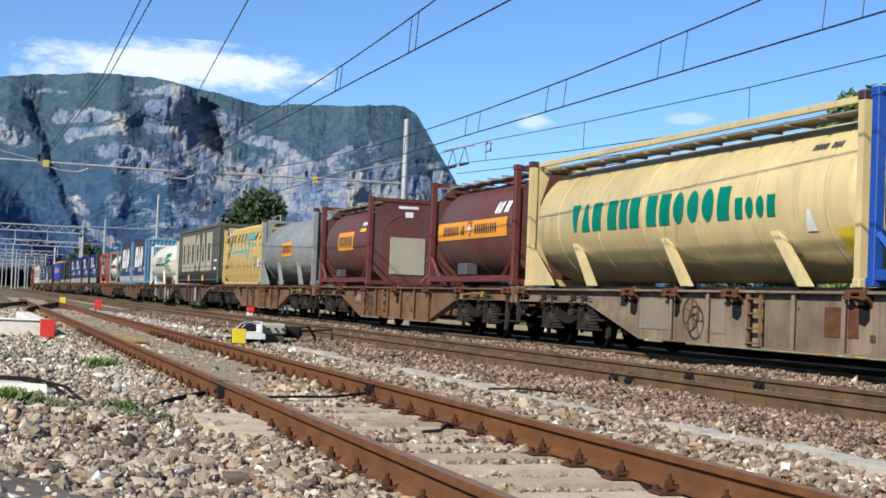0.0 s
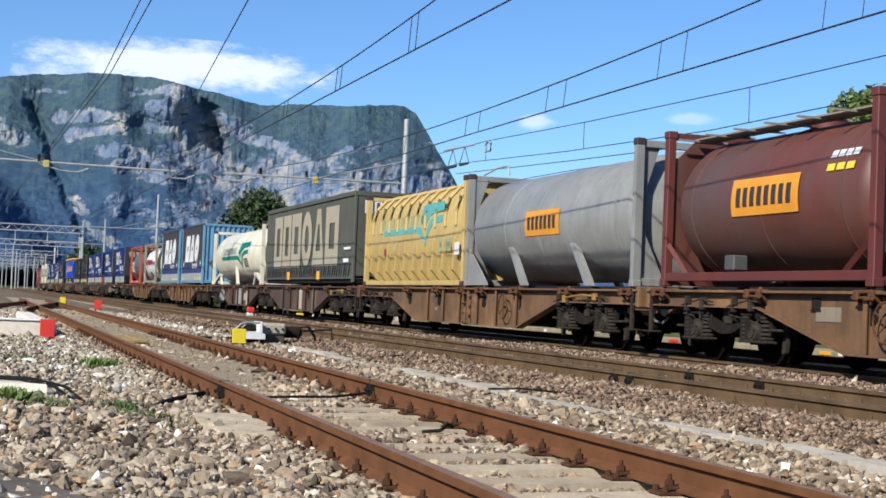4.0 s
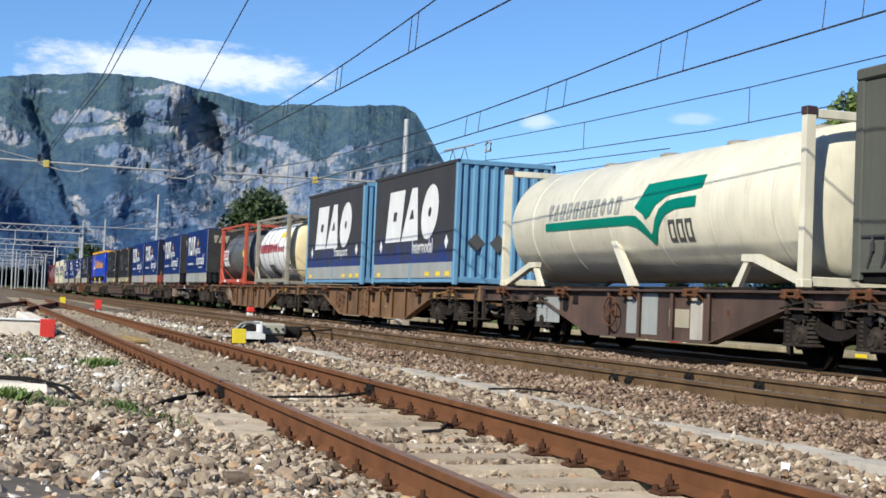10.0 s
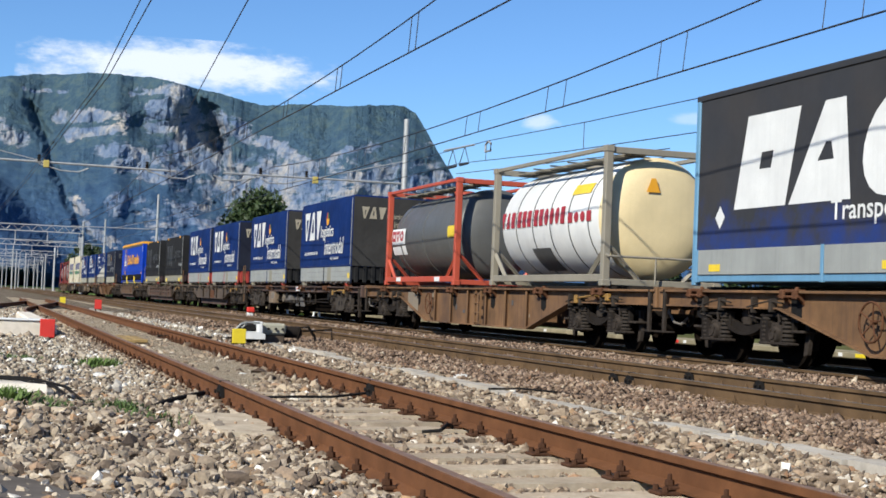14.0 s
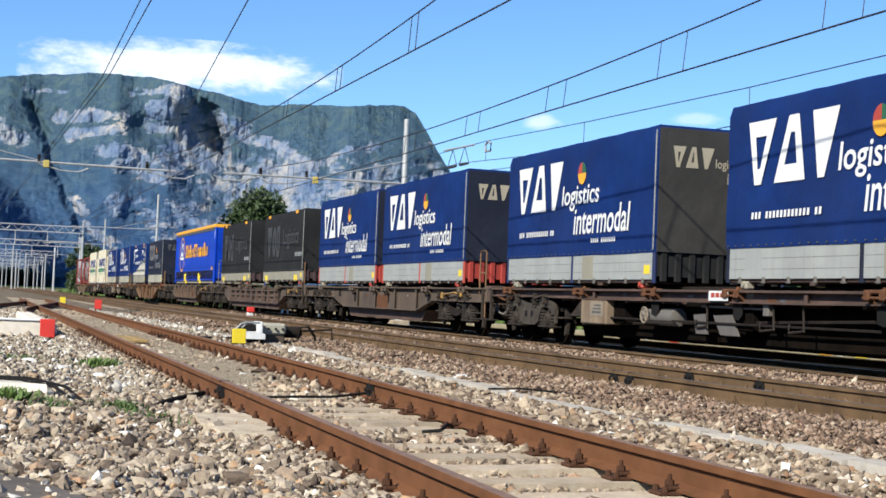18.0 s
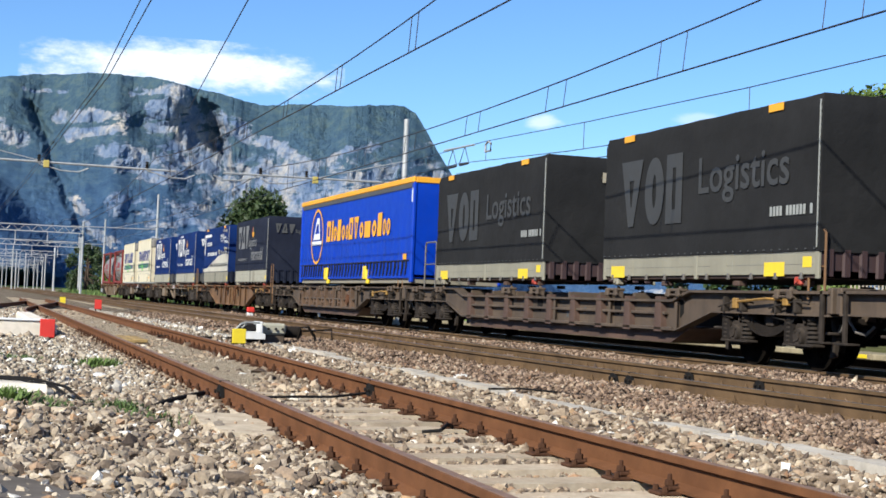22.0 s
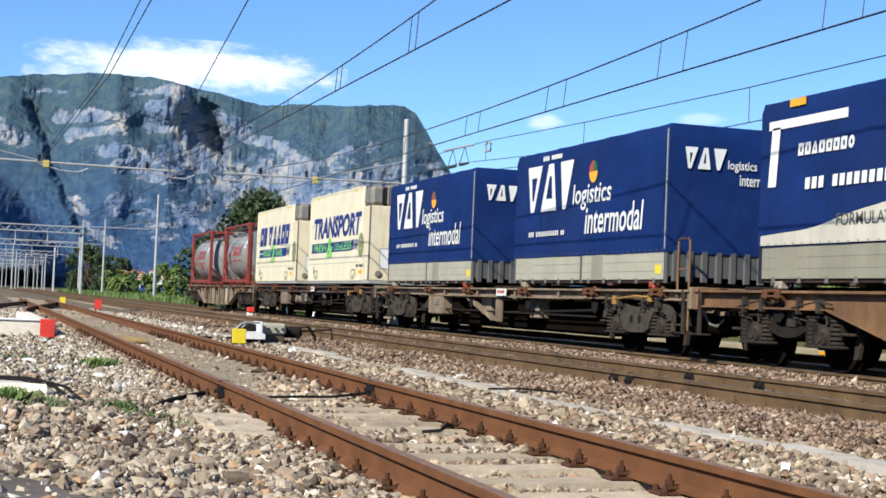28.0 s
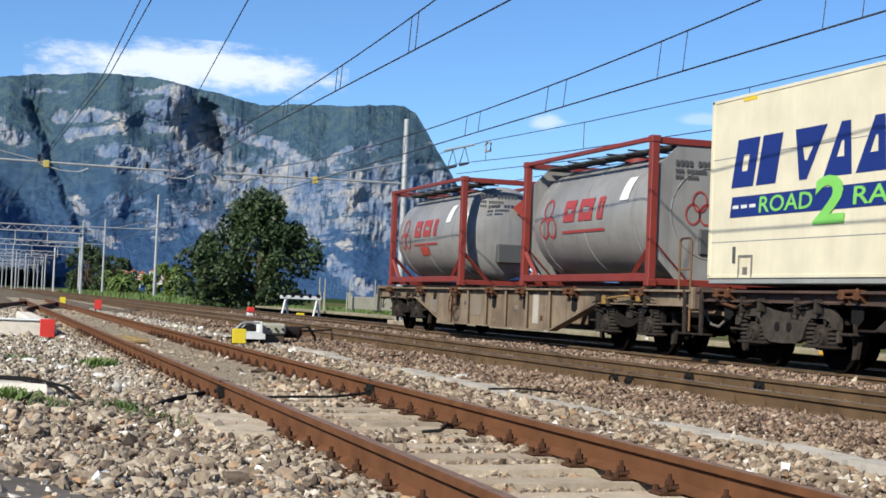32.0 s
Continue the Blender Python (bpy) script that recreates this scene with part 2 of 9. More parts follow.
# ---- terrain ----
def grid_mesh(name, xs, ys, height, material):
    nx, ny = len(xs), len(ys)
    v = [(x, y, height(x, y)) for y in ys for x in xs]
    f = [(j * nx + i, j * nx + i + 1, (j + 1) * nx + i + 1, (j + 1) * nx + i) for j in range(ny - 1) for i in range(nx - 1)]
    me = bpy.data.meshes.new(name)
    me.from_pydata(v, [], f)
    me.polygons.foreach_set("use_smooth", [True] * len(f))
    me.materials.append(material)
    return new(name, me)


def bumpy(x, y, s, seed=0.0):
    return noise.noise((x * s + seed, y * s - seed, seed * 0.37))


def ease(a, b, x):
    t = min(1.0, max(0.0, (x - a) / (b - a)))
    return t * t * (3 - 2 * t)


def ground_z(x, y):
    """Ballast shoulders round the running lines, a flat yard, a field beyond."""
    z = -0.23
    z += 0.05 * bumpy(x, y, 0.7, 3.1) + 0.02 * bumpy(x, y, 2.6, 7.7)
    z -= 0.16 * ease(14.4, 15.6, x) * ease(300, 100, y)
    z += 0.11 * ease(9.2, 9.8, x) * ease(11.4, 10.8, x)
    if 5.0 < x < 7.0:
        z -= 0.05 * math.sin((x - 5.0) / 2.0 * math.pi)
    if x < 1.6:
        z += 0.10 * ease(1.6, 0.2, x) * ease(30, 8, y)
    return z


xs = [-4000, -1500, -500, -150, -60, -25, -12, -8] + [-6 + 0.25 * i for i in range(93)] + [18, 20, 23, 27, 34, 45, 70, 120, 250, 600, 1500, 4000]
ys = [-800, -200, -60, -20, -8, 0] + [1 + 0.25 * i for i in range(96)] + [25.5 + 1.0 * i for i in range(40)] + [67, 72, 80, 95, 120, 160, 220, 320, 500, 900, 1800, 4500]
ground = tagged(grid_mesh("ground", xs, ys, ground_z, M["ground"]), "stony grey-brown gravel ground of the rail yard", "ground", kind="structure")


def mountain_material():
    """Bare limestone and woods, haze blue put into their base colours, told apart by the 'woods' attribute of the slope
    and broken up finely.
    """
    m = surface("hazy_mountain_rock", (0.3, 0.27, 0.24), 0.95, bump=0)
    nt = m.node_tree
    nn, ln = nt.nodes, nt.links.new
    bsdf = nn["Principled BSDF"]
    tc = nn.new("ShaderNodeTexCoord")

    def cloud(s, stretch=(1, 1, 1), detail=8.0, r=0.6):
        mp = nn.new("ShaderNodeMapping")
        mp.inputs["Scale"].default_value = stretch
        ln(tc.outputs["Object"], mp.inputs[0])
        t = nn.new("ShaderNodeTexNoise")
        t.inputs["Scale"].default_value, t.inputs["Detail"].default_value, t.inputs["Roughness"].default_value = s, detail, r
        ln(mp.outputs[0], t.inputs["Vector"])
        return t.outputs["Fac"]

    def ramp(fac, stops):
        r = nn.new("ShaderNodeValToRGB")
        r.color_ramp.elements.remove(r.color_ramp.elements[1])
        for k, (p, c) in enumerate(stops):
            e = r.color_ramp.elements[0] if k == 0 else r.color_ramp.elements.new(p)
            e.position, e.color = p, (*c, 1)
        ln(fac, r.inputs[0])
        return r.outputs[0]

    def madd(fac, k, c):
        x = nn.new("ShaderNodeMath")
        x.operation = "MULTIPLY_ADD"
        x.inputs[1].default_value = k
        ln(fac, x.inputs[0])
        if isinstance(c, float):
            x.inputs[2].default_value = c
        else:
            ln(c, x.inputs[2])
        return x.outputs[0]

    rock = ramp(cloud(0.022, (1, 1, 0.8), 10.0, 0.74), HAZY_ROCK)
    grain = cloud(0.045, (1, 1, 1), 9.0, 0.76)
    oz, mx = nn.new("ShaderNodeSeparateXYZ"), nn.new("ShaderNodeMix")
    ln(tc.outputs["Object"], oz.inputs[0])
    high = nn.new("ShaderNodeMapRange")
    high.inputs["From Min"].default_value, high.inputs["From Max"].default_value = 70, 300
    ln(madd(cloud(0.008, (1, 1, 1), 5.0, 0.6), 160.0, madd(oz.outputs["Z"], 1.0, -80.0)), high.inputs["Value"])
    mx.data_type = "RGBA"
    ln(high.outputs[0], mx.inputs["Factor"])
    ln(ramp(grain, HAZY_LOW_WOODS), mx.inputs[6])
    ln(ramp(grain, HAZY_HIGH_WOODS), mx.inputs[7])
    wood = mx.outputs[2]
    at = nn.new("ShaderNodeAttribute")
    at.attribute_name = "woods"
    fac = madd(cloud(0.030, (1, 1, 2.2), 10.0, 0.76), 1.25, madd(at.outputs["Fac"], 1.0, -1.12))
    fac = madd(cloud(0.030, (1.6, 1.6, 0.45), 10.0, 0.76), 1.15, fac)
    fac = madd(cloud(0.085, (1, 1, 1.4), 8.0, 0.75), 0.9, madd(fac, 1.0, -0.45))
    fac = ramp(fac, [(0.36, (0, 0, 0)), (0.66, (1, 1, 1))])
    x = nn.new("ShaderNodeMix")
    x.data_type = "RGBA"
    ln(fac, x.inputs["Factor"])
    ln(rock, x.inputs[6])
    ln(wood, x.inputs[7])
    ln(x.outputs[2], bsdf.inputs["Base Color"])
    bp = nn.new("ShaderNodeBump")
    bp.inputs["Strength"].default_value, bp.inputs["Distance"].default_value = 1.0, 13.0
    ln(cloud(0.05, (1, 1, 0.8), 11.0, 0.74), bp.inputs["Height"])
    ln(bp.outputs[0], bsdf.inputs["Normal"])
    bsdf.inputs["Specular IOR Level"].default_value = 0.1
    return m


# Blue of the distant haze is painted into these tones, strongest low down.
HAZY_ROCK = [(0.34, (0.12, 0.18, 0.31)), (0.46, (0.20, 0.26, 0.38)), (0.56, (0.36, 0.37, 0.40)), (0.68, (0.66, 0.58, 0.48))]
HAZY_HIGH_WOODS = [(0.34, (0.044, 0.083, 0.130)), (0.50, (0.069, 0.119, 0.163)), (0.66, (0.114, 0.162, 0.158))]
HAZY_LOW_WOODS = [(0.34, (0.036, 0.078, 0.170)), (0.50, (0.054, 0.110, 0.225)), (0.66, (0.078, 0.140, 0.235))]
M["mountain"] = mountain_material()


def lumps(x, y, seed, octaves=5, keep=0.55):
    """Smooth noise over two arrays, -1 to 1, finer and fainter by octaves."""
    out, amp, total = np.zeros_like(x), 1.0, 0.0
    for k in range(octaves):
        table = np.random.default_rng(seed + 17 * k).uniform(-1, 1, (256, 256))
        i, j = np.floor(x).astype(int), np.floor(y).astype(int)
        u, w = x - i, y - j
        u, w = u * u * (3 - 2 * u), w * w * (3 - 2 * w)
        i0, i1, j0, j1 = i % 256, (i + 1) % 256, j % 256, (j + 1) % 256
        out += amp * ((table[i0, j0] * (1 - u) + table[i1, j0] * u) * (1 - w) + (table[i0, j1] * (1 - u) + table[i1, j1] * u) * w)
        total += amp
        amp *= keep
        x, y = x * 2.03 + 9.1, y * 2.03 + 4.7
    return out / total


def smooth(a, b, x):
    t = np.clip((x - a) / (b - a), 0, 1)
    return t * t * (3 - 2 * t)


def along(line, el):
    """Azimuth of a line down the slope, given as (azimuth, elevation) from the top."""
    return np.interp(el, [e for a, e in line][::-1], [a for a, e in line][::-1])


# bare walls and screes of the massif: from and to (azimuth, elevation), half width, all in degrees
WALLS = [(1.56, 7.38, 3.21, 7.44, 0.13), (2.95, 6.40, 5.25, 6.63, 0.29), (3.30, 5.70, 5.27, 6.20, 0.29), (0.82, 5.89, 1.34, 5.61, 0.49), (5.85, 7.53, 6.69, 7.69, 0.22),
         (8.90, 6.71, 10.11, 6.28, 0.44), (10.12, 6.17, 12.79, 5.21, 0.27), (12.79, 5.21, 14.97, 5.93, 0.20), (14.10, 5.76, 17.29, 6.19, 0.18), (10.21, 4.20, 17.93, 4.23, 1.37),
         (12.90, 2.79, 17.99, 2.79, 0.88), (3.62, 3.36, 4.11, 2.83, 0.22), (4.14, 2.32, 5.28, 1.64, 0.24), (13.63, 1.32, 14.88, 0.40, 0.44), (7.05, 6.85, 8.66, 4.78, 1.28),
         (5.00, 5.32, 7.83, 4.18, 0.66), (7.44, 3.18, 9.41, 2.63, 0.62), (5.30, 3.30, 7.20, 2.40, 0.55)]
HOLLOW_FROM = [(6.6, 7.6), (5.3, 6.34), (6.7, 4.9), (7.6, 3.18), (9.0, 2.17)]      # the great hollow that turns away from the sun
HOLLOW_TO = [(8.1, 7.57), (8.66, 7.17), (9.31, 4.81), (9.67, 2.64), (9.88, 1.99)]
GULLY = [(1.68, 7.01), (2.43, 5.68), (2.77, 4.64), (3.43, 3.18), (4.11, 1.93), (4.46, 1.3)]
SPUR = [(0.0, 5.2), (0.91, 4.2), (2.54, 2.28), (3.9, 0.9)]


def massif_walls(az, el):
    """Bare rock, 0 to 1, over the sunlit massif."""
    bend = 0.42 * lumps(az * 1.3, el * 1.5, 3, 6, 0.7)
    a, e, k = az + bend, el + 0.34 * lumps(az * 1.4 + 40, el * 1.6, 4, 6, 0.7), np.full_like(az, 0.06)
    for a0, e0, a1, e1, w in WALLS:
        dx, dy = a1 - a0, e1 - e0
        u = np.clip(((a - a0) * dx + (e - e0) * dy) / (dx * dx + dy * dy), 0, 1)
        d = np.hypot(a - a0 - u * dx, e - e0 - u * dy)
        k = np.maximum(k, smooth(1.5 * w, 0.35 * w, d) * 0.88)
    ledge = lumps(az * 0.9, el * 3.4 - az * 0.5, 12, 5, 0.62)
    chute = lumps(az * 3.6, el * 1.1, 15, 5, 0.62)
    return np.clip(k - (0.50 * smooth(0.05, 0.40, ledge) + 0.35 * smooth(0.10, 0.45, chute)) * smooth(0.06, 0.2, k), 0, 1)


def massif_relief(az, el):
    """Metres by which the rock face stands back: hollow, gully, spur."""
    az = az + 0.22 * lumps(az * 1.6, el * 1.8, 61, 5, 0.65)
    lo, hi = along(HOLLOW_FROM, el), along(HOLLOW_TO, el)
    u = (az - lo) / np.maximum(0.3, hi - lo)
    wide = np.clip(hi - lo, 0.3, 3.2)
    back = 50 * wide * (np.clip(u, 0, 1) - smooth(1.0, 1.0 + 0.45 / wide, u)) * smooth(8.6, 5.2, el) * smooth(1.2, 2.8, el)
    g = az - along(GULLY, el)
    back = back + 34 * smooth(-0.28, 0.10, g) * smooth(0.42, 0.10, g) * smooth(7.1, 6.7, el)
    s = az - along(SPUR, el)
    return back - 300 * smooth(0.15, -1.9, s) * smooth(4.6, 3.6, el)


def mountain(name, label, azimuths, nv, skyline, near, walls, relief, crags, seed, material):
    """A massif round the valley. skyline: degrees of height by azimuth; near: metres to its foot. Woods lean back, bare walls stand up."""
    line = np.interp(azimuths, [a for a, e in skyline], [e for a, e in skyline])
    az, s = np.meshgrid(azimuths, np.linspace(0, 1, nv + 1))
    el = s * (line + 0.045 * lumps(azimuths * 3.0, azimuths * 0 + seed, seed, 4) + 0.02 * lumps(azimuths * 14, azimuths * 0 + 2, seed, 2)) - 0.25 * (1 - s)
    k = walls(az, el)
    step = np.diff(el, axis=0, prepend=el[:1])
    back = np.cumsum(step * (82 - 70 * k), axis=0)
    soft = np.hanning(63)[1:-1] / np.hanning(63).sum()
    back = np.apply_along_axis(lambda q: np.convolve(np.pad(q, 30, mode="edge"), soft, "valid"), 1, back)
    edge = smooth(0.0, 0.12, s)
    up = 0.05 + 0.95 * k
    r = np.interp(azimuths, [a for a, d in near], [d for a, d in near])[None] + back + relief(az, el) * edge
    r = r + crags * edge * (16 * lumps(az * 0.8, el * 0.8, seed + 1, 4) + (2.5 + 3 * k) * lumps(az * 3.5, el * 3.5, seed + 7, 5, 0.65) + up * (15 * lumps(az * 1.7, el * 0.6, seed + 2, 4) + 6 * lumps(az * 4.0, el * 1.6, seed + 3, 5, 0.58)))
    r = r + crags * edge * k * 8 * np.abs(lumps(az * 3.4, el * 1.1, seed + 5, 3))
    a = np.radians(az)
    v = np.stack([r * np.sin(a), r * np.cos(a), r * np.tan(np.radians(el)) + 0.7], 2).reshape(-1, 3)
    n = len(azimuths)
    i, j = np.meshgrid(np.arange(n - 1), np.arange(nv))
    f = np.stack([j * n + i, j * n + i + 1, (j + 1) * n + i + 1, (j + 1) * n + i], 2).reshape(-1, 4)
    me = bpy.data.meshes.new(name)
    me.from_pydata(v.tolist(), [], f.tolist())
    me.polygons.foreach_set("use_smooth", [True] * len(f))
    me.attributes.new("woods", "FLOAT", "POINT").data.foreach_set("value", (1 - k).ravel().astype(np.float32))
    me.materials.append(material)
    tagged(new(name, me), label, "mountain", kind="structure")
    return azimuths, el, r


def plain_walls(az, el):
    return smooth(0.05, 0.4, lumps(az * 0.5, el * 1.2, 31, 5)) * 0.7


def no_relief(az, el):
    return 0.0 * az


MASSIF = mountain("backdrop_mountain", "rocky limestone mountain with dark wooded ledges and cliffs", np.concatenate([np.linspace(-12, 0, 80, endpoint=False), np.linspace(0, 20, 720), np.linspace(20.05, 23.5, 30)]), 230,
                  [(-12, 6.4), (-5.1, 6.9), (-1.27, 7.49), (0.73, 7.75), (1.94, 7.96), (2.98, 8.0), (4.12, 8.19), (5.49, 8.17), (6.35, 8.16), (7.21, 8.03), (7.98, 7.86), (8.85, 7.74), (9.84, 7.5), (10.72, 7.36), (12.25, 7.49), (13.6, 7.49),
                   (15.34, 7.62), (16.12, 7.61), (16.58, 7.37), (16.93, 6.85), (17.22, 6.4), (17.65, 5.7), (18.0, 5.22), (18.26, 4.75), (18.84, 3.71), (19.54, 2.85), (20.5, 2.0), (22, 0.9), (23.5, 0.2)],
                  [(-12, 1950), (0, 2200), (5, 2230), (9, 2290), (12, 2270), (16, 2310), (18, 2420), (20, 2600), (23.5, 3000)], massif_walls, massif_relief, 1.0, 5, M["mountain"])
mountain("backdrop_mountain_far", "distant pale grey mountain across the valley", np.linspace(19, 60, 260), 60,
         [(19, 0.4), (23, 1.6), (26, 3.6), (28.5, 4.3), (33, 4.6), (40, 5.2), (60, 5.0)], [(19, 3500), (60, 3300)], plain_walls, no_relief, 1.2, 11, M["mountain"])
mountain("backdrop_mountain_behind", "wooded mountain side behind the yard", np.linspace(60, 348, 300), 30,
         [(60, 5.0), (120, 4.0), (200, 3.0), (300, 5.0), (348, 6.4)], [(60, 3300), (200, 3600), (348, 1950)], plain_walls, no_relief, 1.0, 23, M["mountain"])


def slope_distance(az, el):
    """Metres to the massif's face in a direction."""
    k = int(np.argmin(np.abs(MASSIF[0] - az)))
    return float(np.interp(el, MASSIF[1][:, k], MASSIF[2][:, k]))


# ---- track ----
RAIL = [(-0.036, -0.002), (-0.030, 0.0), (0.030, 0.0), (0.036, -0.002), (0.036, -0.036), (0.0085, -0.048), (0.0085, -0.135), (0.075, -0.160), (0.075, -0.172),
        (-0.075, -0.172), (-0.075, -0.160), (-0.0085, -0.135), (-0.0085, -0.048), (-0.036, -0.036)]


def rail_geo(path, shape=RAIL):
    g, n = Geo(), len(shape)
    v, f = [], []
    for x, y in path:
        v += [(x + p, y, q) for p, q in shape]
    for k in range(len(path) - 1):
        f += [(k * n + i, k * n + (i + 1) % n, (k + 1) * n + (i + 1) % n, (k + 1) * n + i) for i in range(n)]
    return g.add(v, f + [tuple(range(n)), tuple(range(len(v) - n, len(v)))])


def track(label, centre, y0, y1, body, top, sleeper_to, clip_to, clip_mat):
    t = empty("track", label, "railway track", "tracks of the yard", "structure")
    steps = [y0 + (y1 - y0) * i / 30 for i in range(31)]
    for side in (-GAUGE, GAUGE):
        r = part("rail", rail_geo([(centre(y) + side, y) for y in steps]), M[body], t)
        crown = rail_geo([(centre(y) + side, y) for y in steps], [(-0.026, 0.0), (-0.026, 0.0025), (0.026, 0.0025), (0.026, 0.0)])
        part("running_surface", crown, M[top], r, "worn rail top")
    sl = Geo().prism([(-1.15, -0.33), (1.15, -0.33), (1.12, -0.19), (0.45, -0.188), (0.25, -0.194), (-0.25, -0.194), (-0.45, -0.188), (-1.12, -0.19)], 1, -0.13, 0.13)
    me = sl.mesh("sleeper", M["sleeper"])
    clip = Geo()
    for s in (-1, 1):
        clip.box(min(s * 0.06, s * 0.19), max(s * 0.06, s * 0.175), -0.07, 0.07, -0.188, -0.168, 0.006)
        clip.box(min(s * 0.055, s * 0.12), max(s * 0.055, s * 0.12), -0.032, 0.032, -0.168, -0.142, 0.008)
        clip.tube((s * 0.10, 0, -0.145), (s * 0.10, 0, -0.082), 0.014, 0.012, n=8)
        clip.tube((s * 0.10, 0, -0.140), (s * 0.10, 0, -0.112), 0.027, 0.024, n=6)
        for y in (-0.055, 0.055):
            clip.tube((s * 0.15, y, -0.17), (s * 0.15, y, -0.142), 0.018, 0.014, n=6)
    clip_me = clip.mesh("fastening", M[clip_mat])
    y, far = max(y0, -8.8), Geo()
    while y < 120:
        if y < sleeper_to:
            o = new("sleeper", me)
            o.parent, o.location = t, (centre(y), y, 0)
            if y < clip_to:
                for side in (-GAUGE, GAUGE):
                    k = new("fastening", clip_me)
                    k.parent, k.location = t, (centre(y) + side, y, 0)
        else:
            far.box(centre(y) - 1.15, centre(y) + 1.15, y - 0.13, y + 0.13, -0.33, -0.222)
        y += 0.6
    tagged(part("sleepers_beyond", far, M["sleeper"], t), kind="stuff")
    return t


track("rusty siding track on concrete sleepers", siding_x, -40, 92, "rail_rust", "rail_top", 60, 32, "clip_rust")
track("running line with dusty brown rails", lambda y: TRACK_X[1], -60, 900, "rail_dust", "rail_bright", 60, 40, "rail_dust")
track("running line under the freight train", lambda y: TRACK_X[0], -60, 900, "rail_dust", "rail_bright", 60, 40, "rail_dust")


# ---- overhead line ----
def wire(name, label, pts, r=0.008):
    r *= 1.5
    return tagged(new(name, Geo().line(pts, r, 4).mesh(name, M["wire"])), label, "overhead wire", "overhead wires", "structure")


def sag(x, y0, y1, z_end, z_mid, n=16):
    return [(x, y0 + (y1 - y0) * i / n, z_mid + (z_end - z_mid) * (2 * i / n - 1) ** 2) for i in range(n + 1)]


def catenary(x, z, top, low, spans, first, each, pair):
    wire("contact_wire", "dark copper contact wire over the line", [(x, spans[0], z), (x, spans[-1], z)], 0.011)
    for a, b in zip(spans, spans[1:]):
        pts = sag(x, a, b, top, low)
        wire("messenger_wire", "dark sagging messenger wire over the line", pts, 0.011)
        y = a + first
        while y < min(b, 90):
            k = (2 * (y - a) / (b - a) - 1) ** 2
            for d in (0, pair):
                wire("dropper", "thin dropper between the overhead wires", [(x, y + d, z), (x, y + d - 0.15, low + (top - low) * k)], 0.006)
            y += each


catenary(12.2, 5.15, 6.3, 5.655, [-36, 13.5, 62.5, 125, 188, 250, 400], 4.85, 5.65, 1.05)
catenary(7.27, 5.18, 6.38, 5.58, [-36, 13.5, 62.5, 125, 188, 250, 400], 5.6, 5.5, 0.42)
wire("contact_wire", "thin overhead wire over the siding", [(2.8, 20, 6.55), (2.8, 36, 5.82), (2.3, 62.5, 5.6), (1.0, 130, 5.4)], 0.008)
wire("contact_wire", "thin overhead wire over the siding", [(2.8, 18, 6.1), (2.8, 34, 5.6), (2.2, 62.5, 5.25), (0.9, 130, 5.2)], 0.008)
wire("feeder_wire", "thin overhead wire crossing the yard", [(3.5, 18, 5.2), (4.87, 35.6, 5.2)], 0.007)
wire("messenger_wire", "thin overhead wire behind the train", [(16, 10, 5.60), (16, 23.3, 5.68), (16, 28.25, 5.72), (16, 37.3, 5.90), (16, 45.4, 6.13), (17, 62, 6.5)], 0.008)
wire("feeder_wire", "thin overhead wire far behind the train", [(20, 40, 5.70), (20, 47.7, 5.94), (20, 60.5, 6.39)], 0.010)
wire("feeder_wire", "thin overhead wire far behind the train", [(20, 40, 5.45), (20, 47.7, 5.59), (20, 55.2, 5.62)], 0.009)
for y, z0, z1 in ((28.25, 4.95, 5.72), (37.3, 5.17, 5.90), (45.4, 5.48, 6.12)):
    wire("dropper", "thin dropper between the overhead wires", [(16, y, z0), (16, y, z1)], 0.007)
hang = empty("section_insulator", "white insulator rod with two hanging triangular wire frames", "insulator", kind="structure")
part("insulator_rod", Geo().tube((16, 49.9, 6.20), (16, 46.6, 6.12), 0.035, n=8), M["steel"], hang)
for y in (48.9, 47.6):
    part("wire_frame", Geo().line([(16, y + 0.55, 5.55), (16, y, 6.15), (16, y - 0.5, 5.52)], 0.014, 5), M["wire"], hang)
    part("clamp_block", Geo().box(15.95, 16.05, y - 0.35, y + 0.45, 5.50, 5.58, 0.02), M["wire"], hang)
part("white_ring", Geo().line([(16, 45.45, 5.78), (16, 45.45, 6.02), (16, 45.2, 6.1), (16, 44.95, 6.02), (16, 44.95, 5.78), (16, 45.45, 5.78)], 0.035, 6), M["steel"], hang)
wire("contact_wire", "thin overhead wire behind the train", [(16, 10, 4.9), (16, 30, 4.95), (16, 38.6, 5.2), (16, 48, 5.6), (17, 62, 5.9)], 0.008)


def mast(x, y, h, boom):
    t = empty("catenary_mast", "slender grey steel mast with a boom holding overhead wires", "mast", "overhead line masts")
    part("pole", Geo().tube((x, y, -0.4), (x, y, h), 0.17, 0.12, 12), M["steel"], t)
    part("footing", Geo().box(x - 0.4, x + 0.4, y - 0.4, y + 0.4, -0.5, -0.1, 0.03), M["sleeper"], t)
    for x1, z0, z1 in boom:
        part("cantilever", Geo().tube((x, y, z0), (x1, y, z1), 0.045, n=8).tube((x, y, z0 + 1.0), ((x + x1) / 2, y, (z0 + z1) / 2), 0.02, n=6), M["steel"], t)
    return t


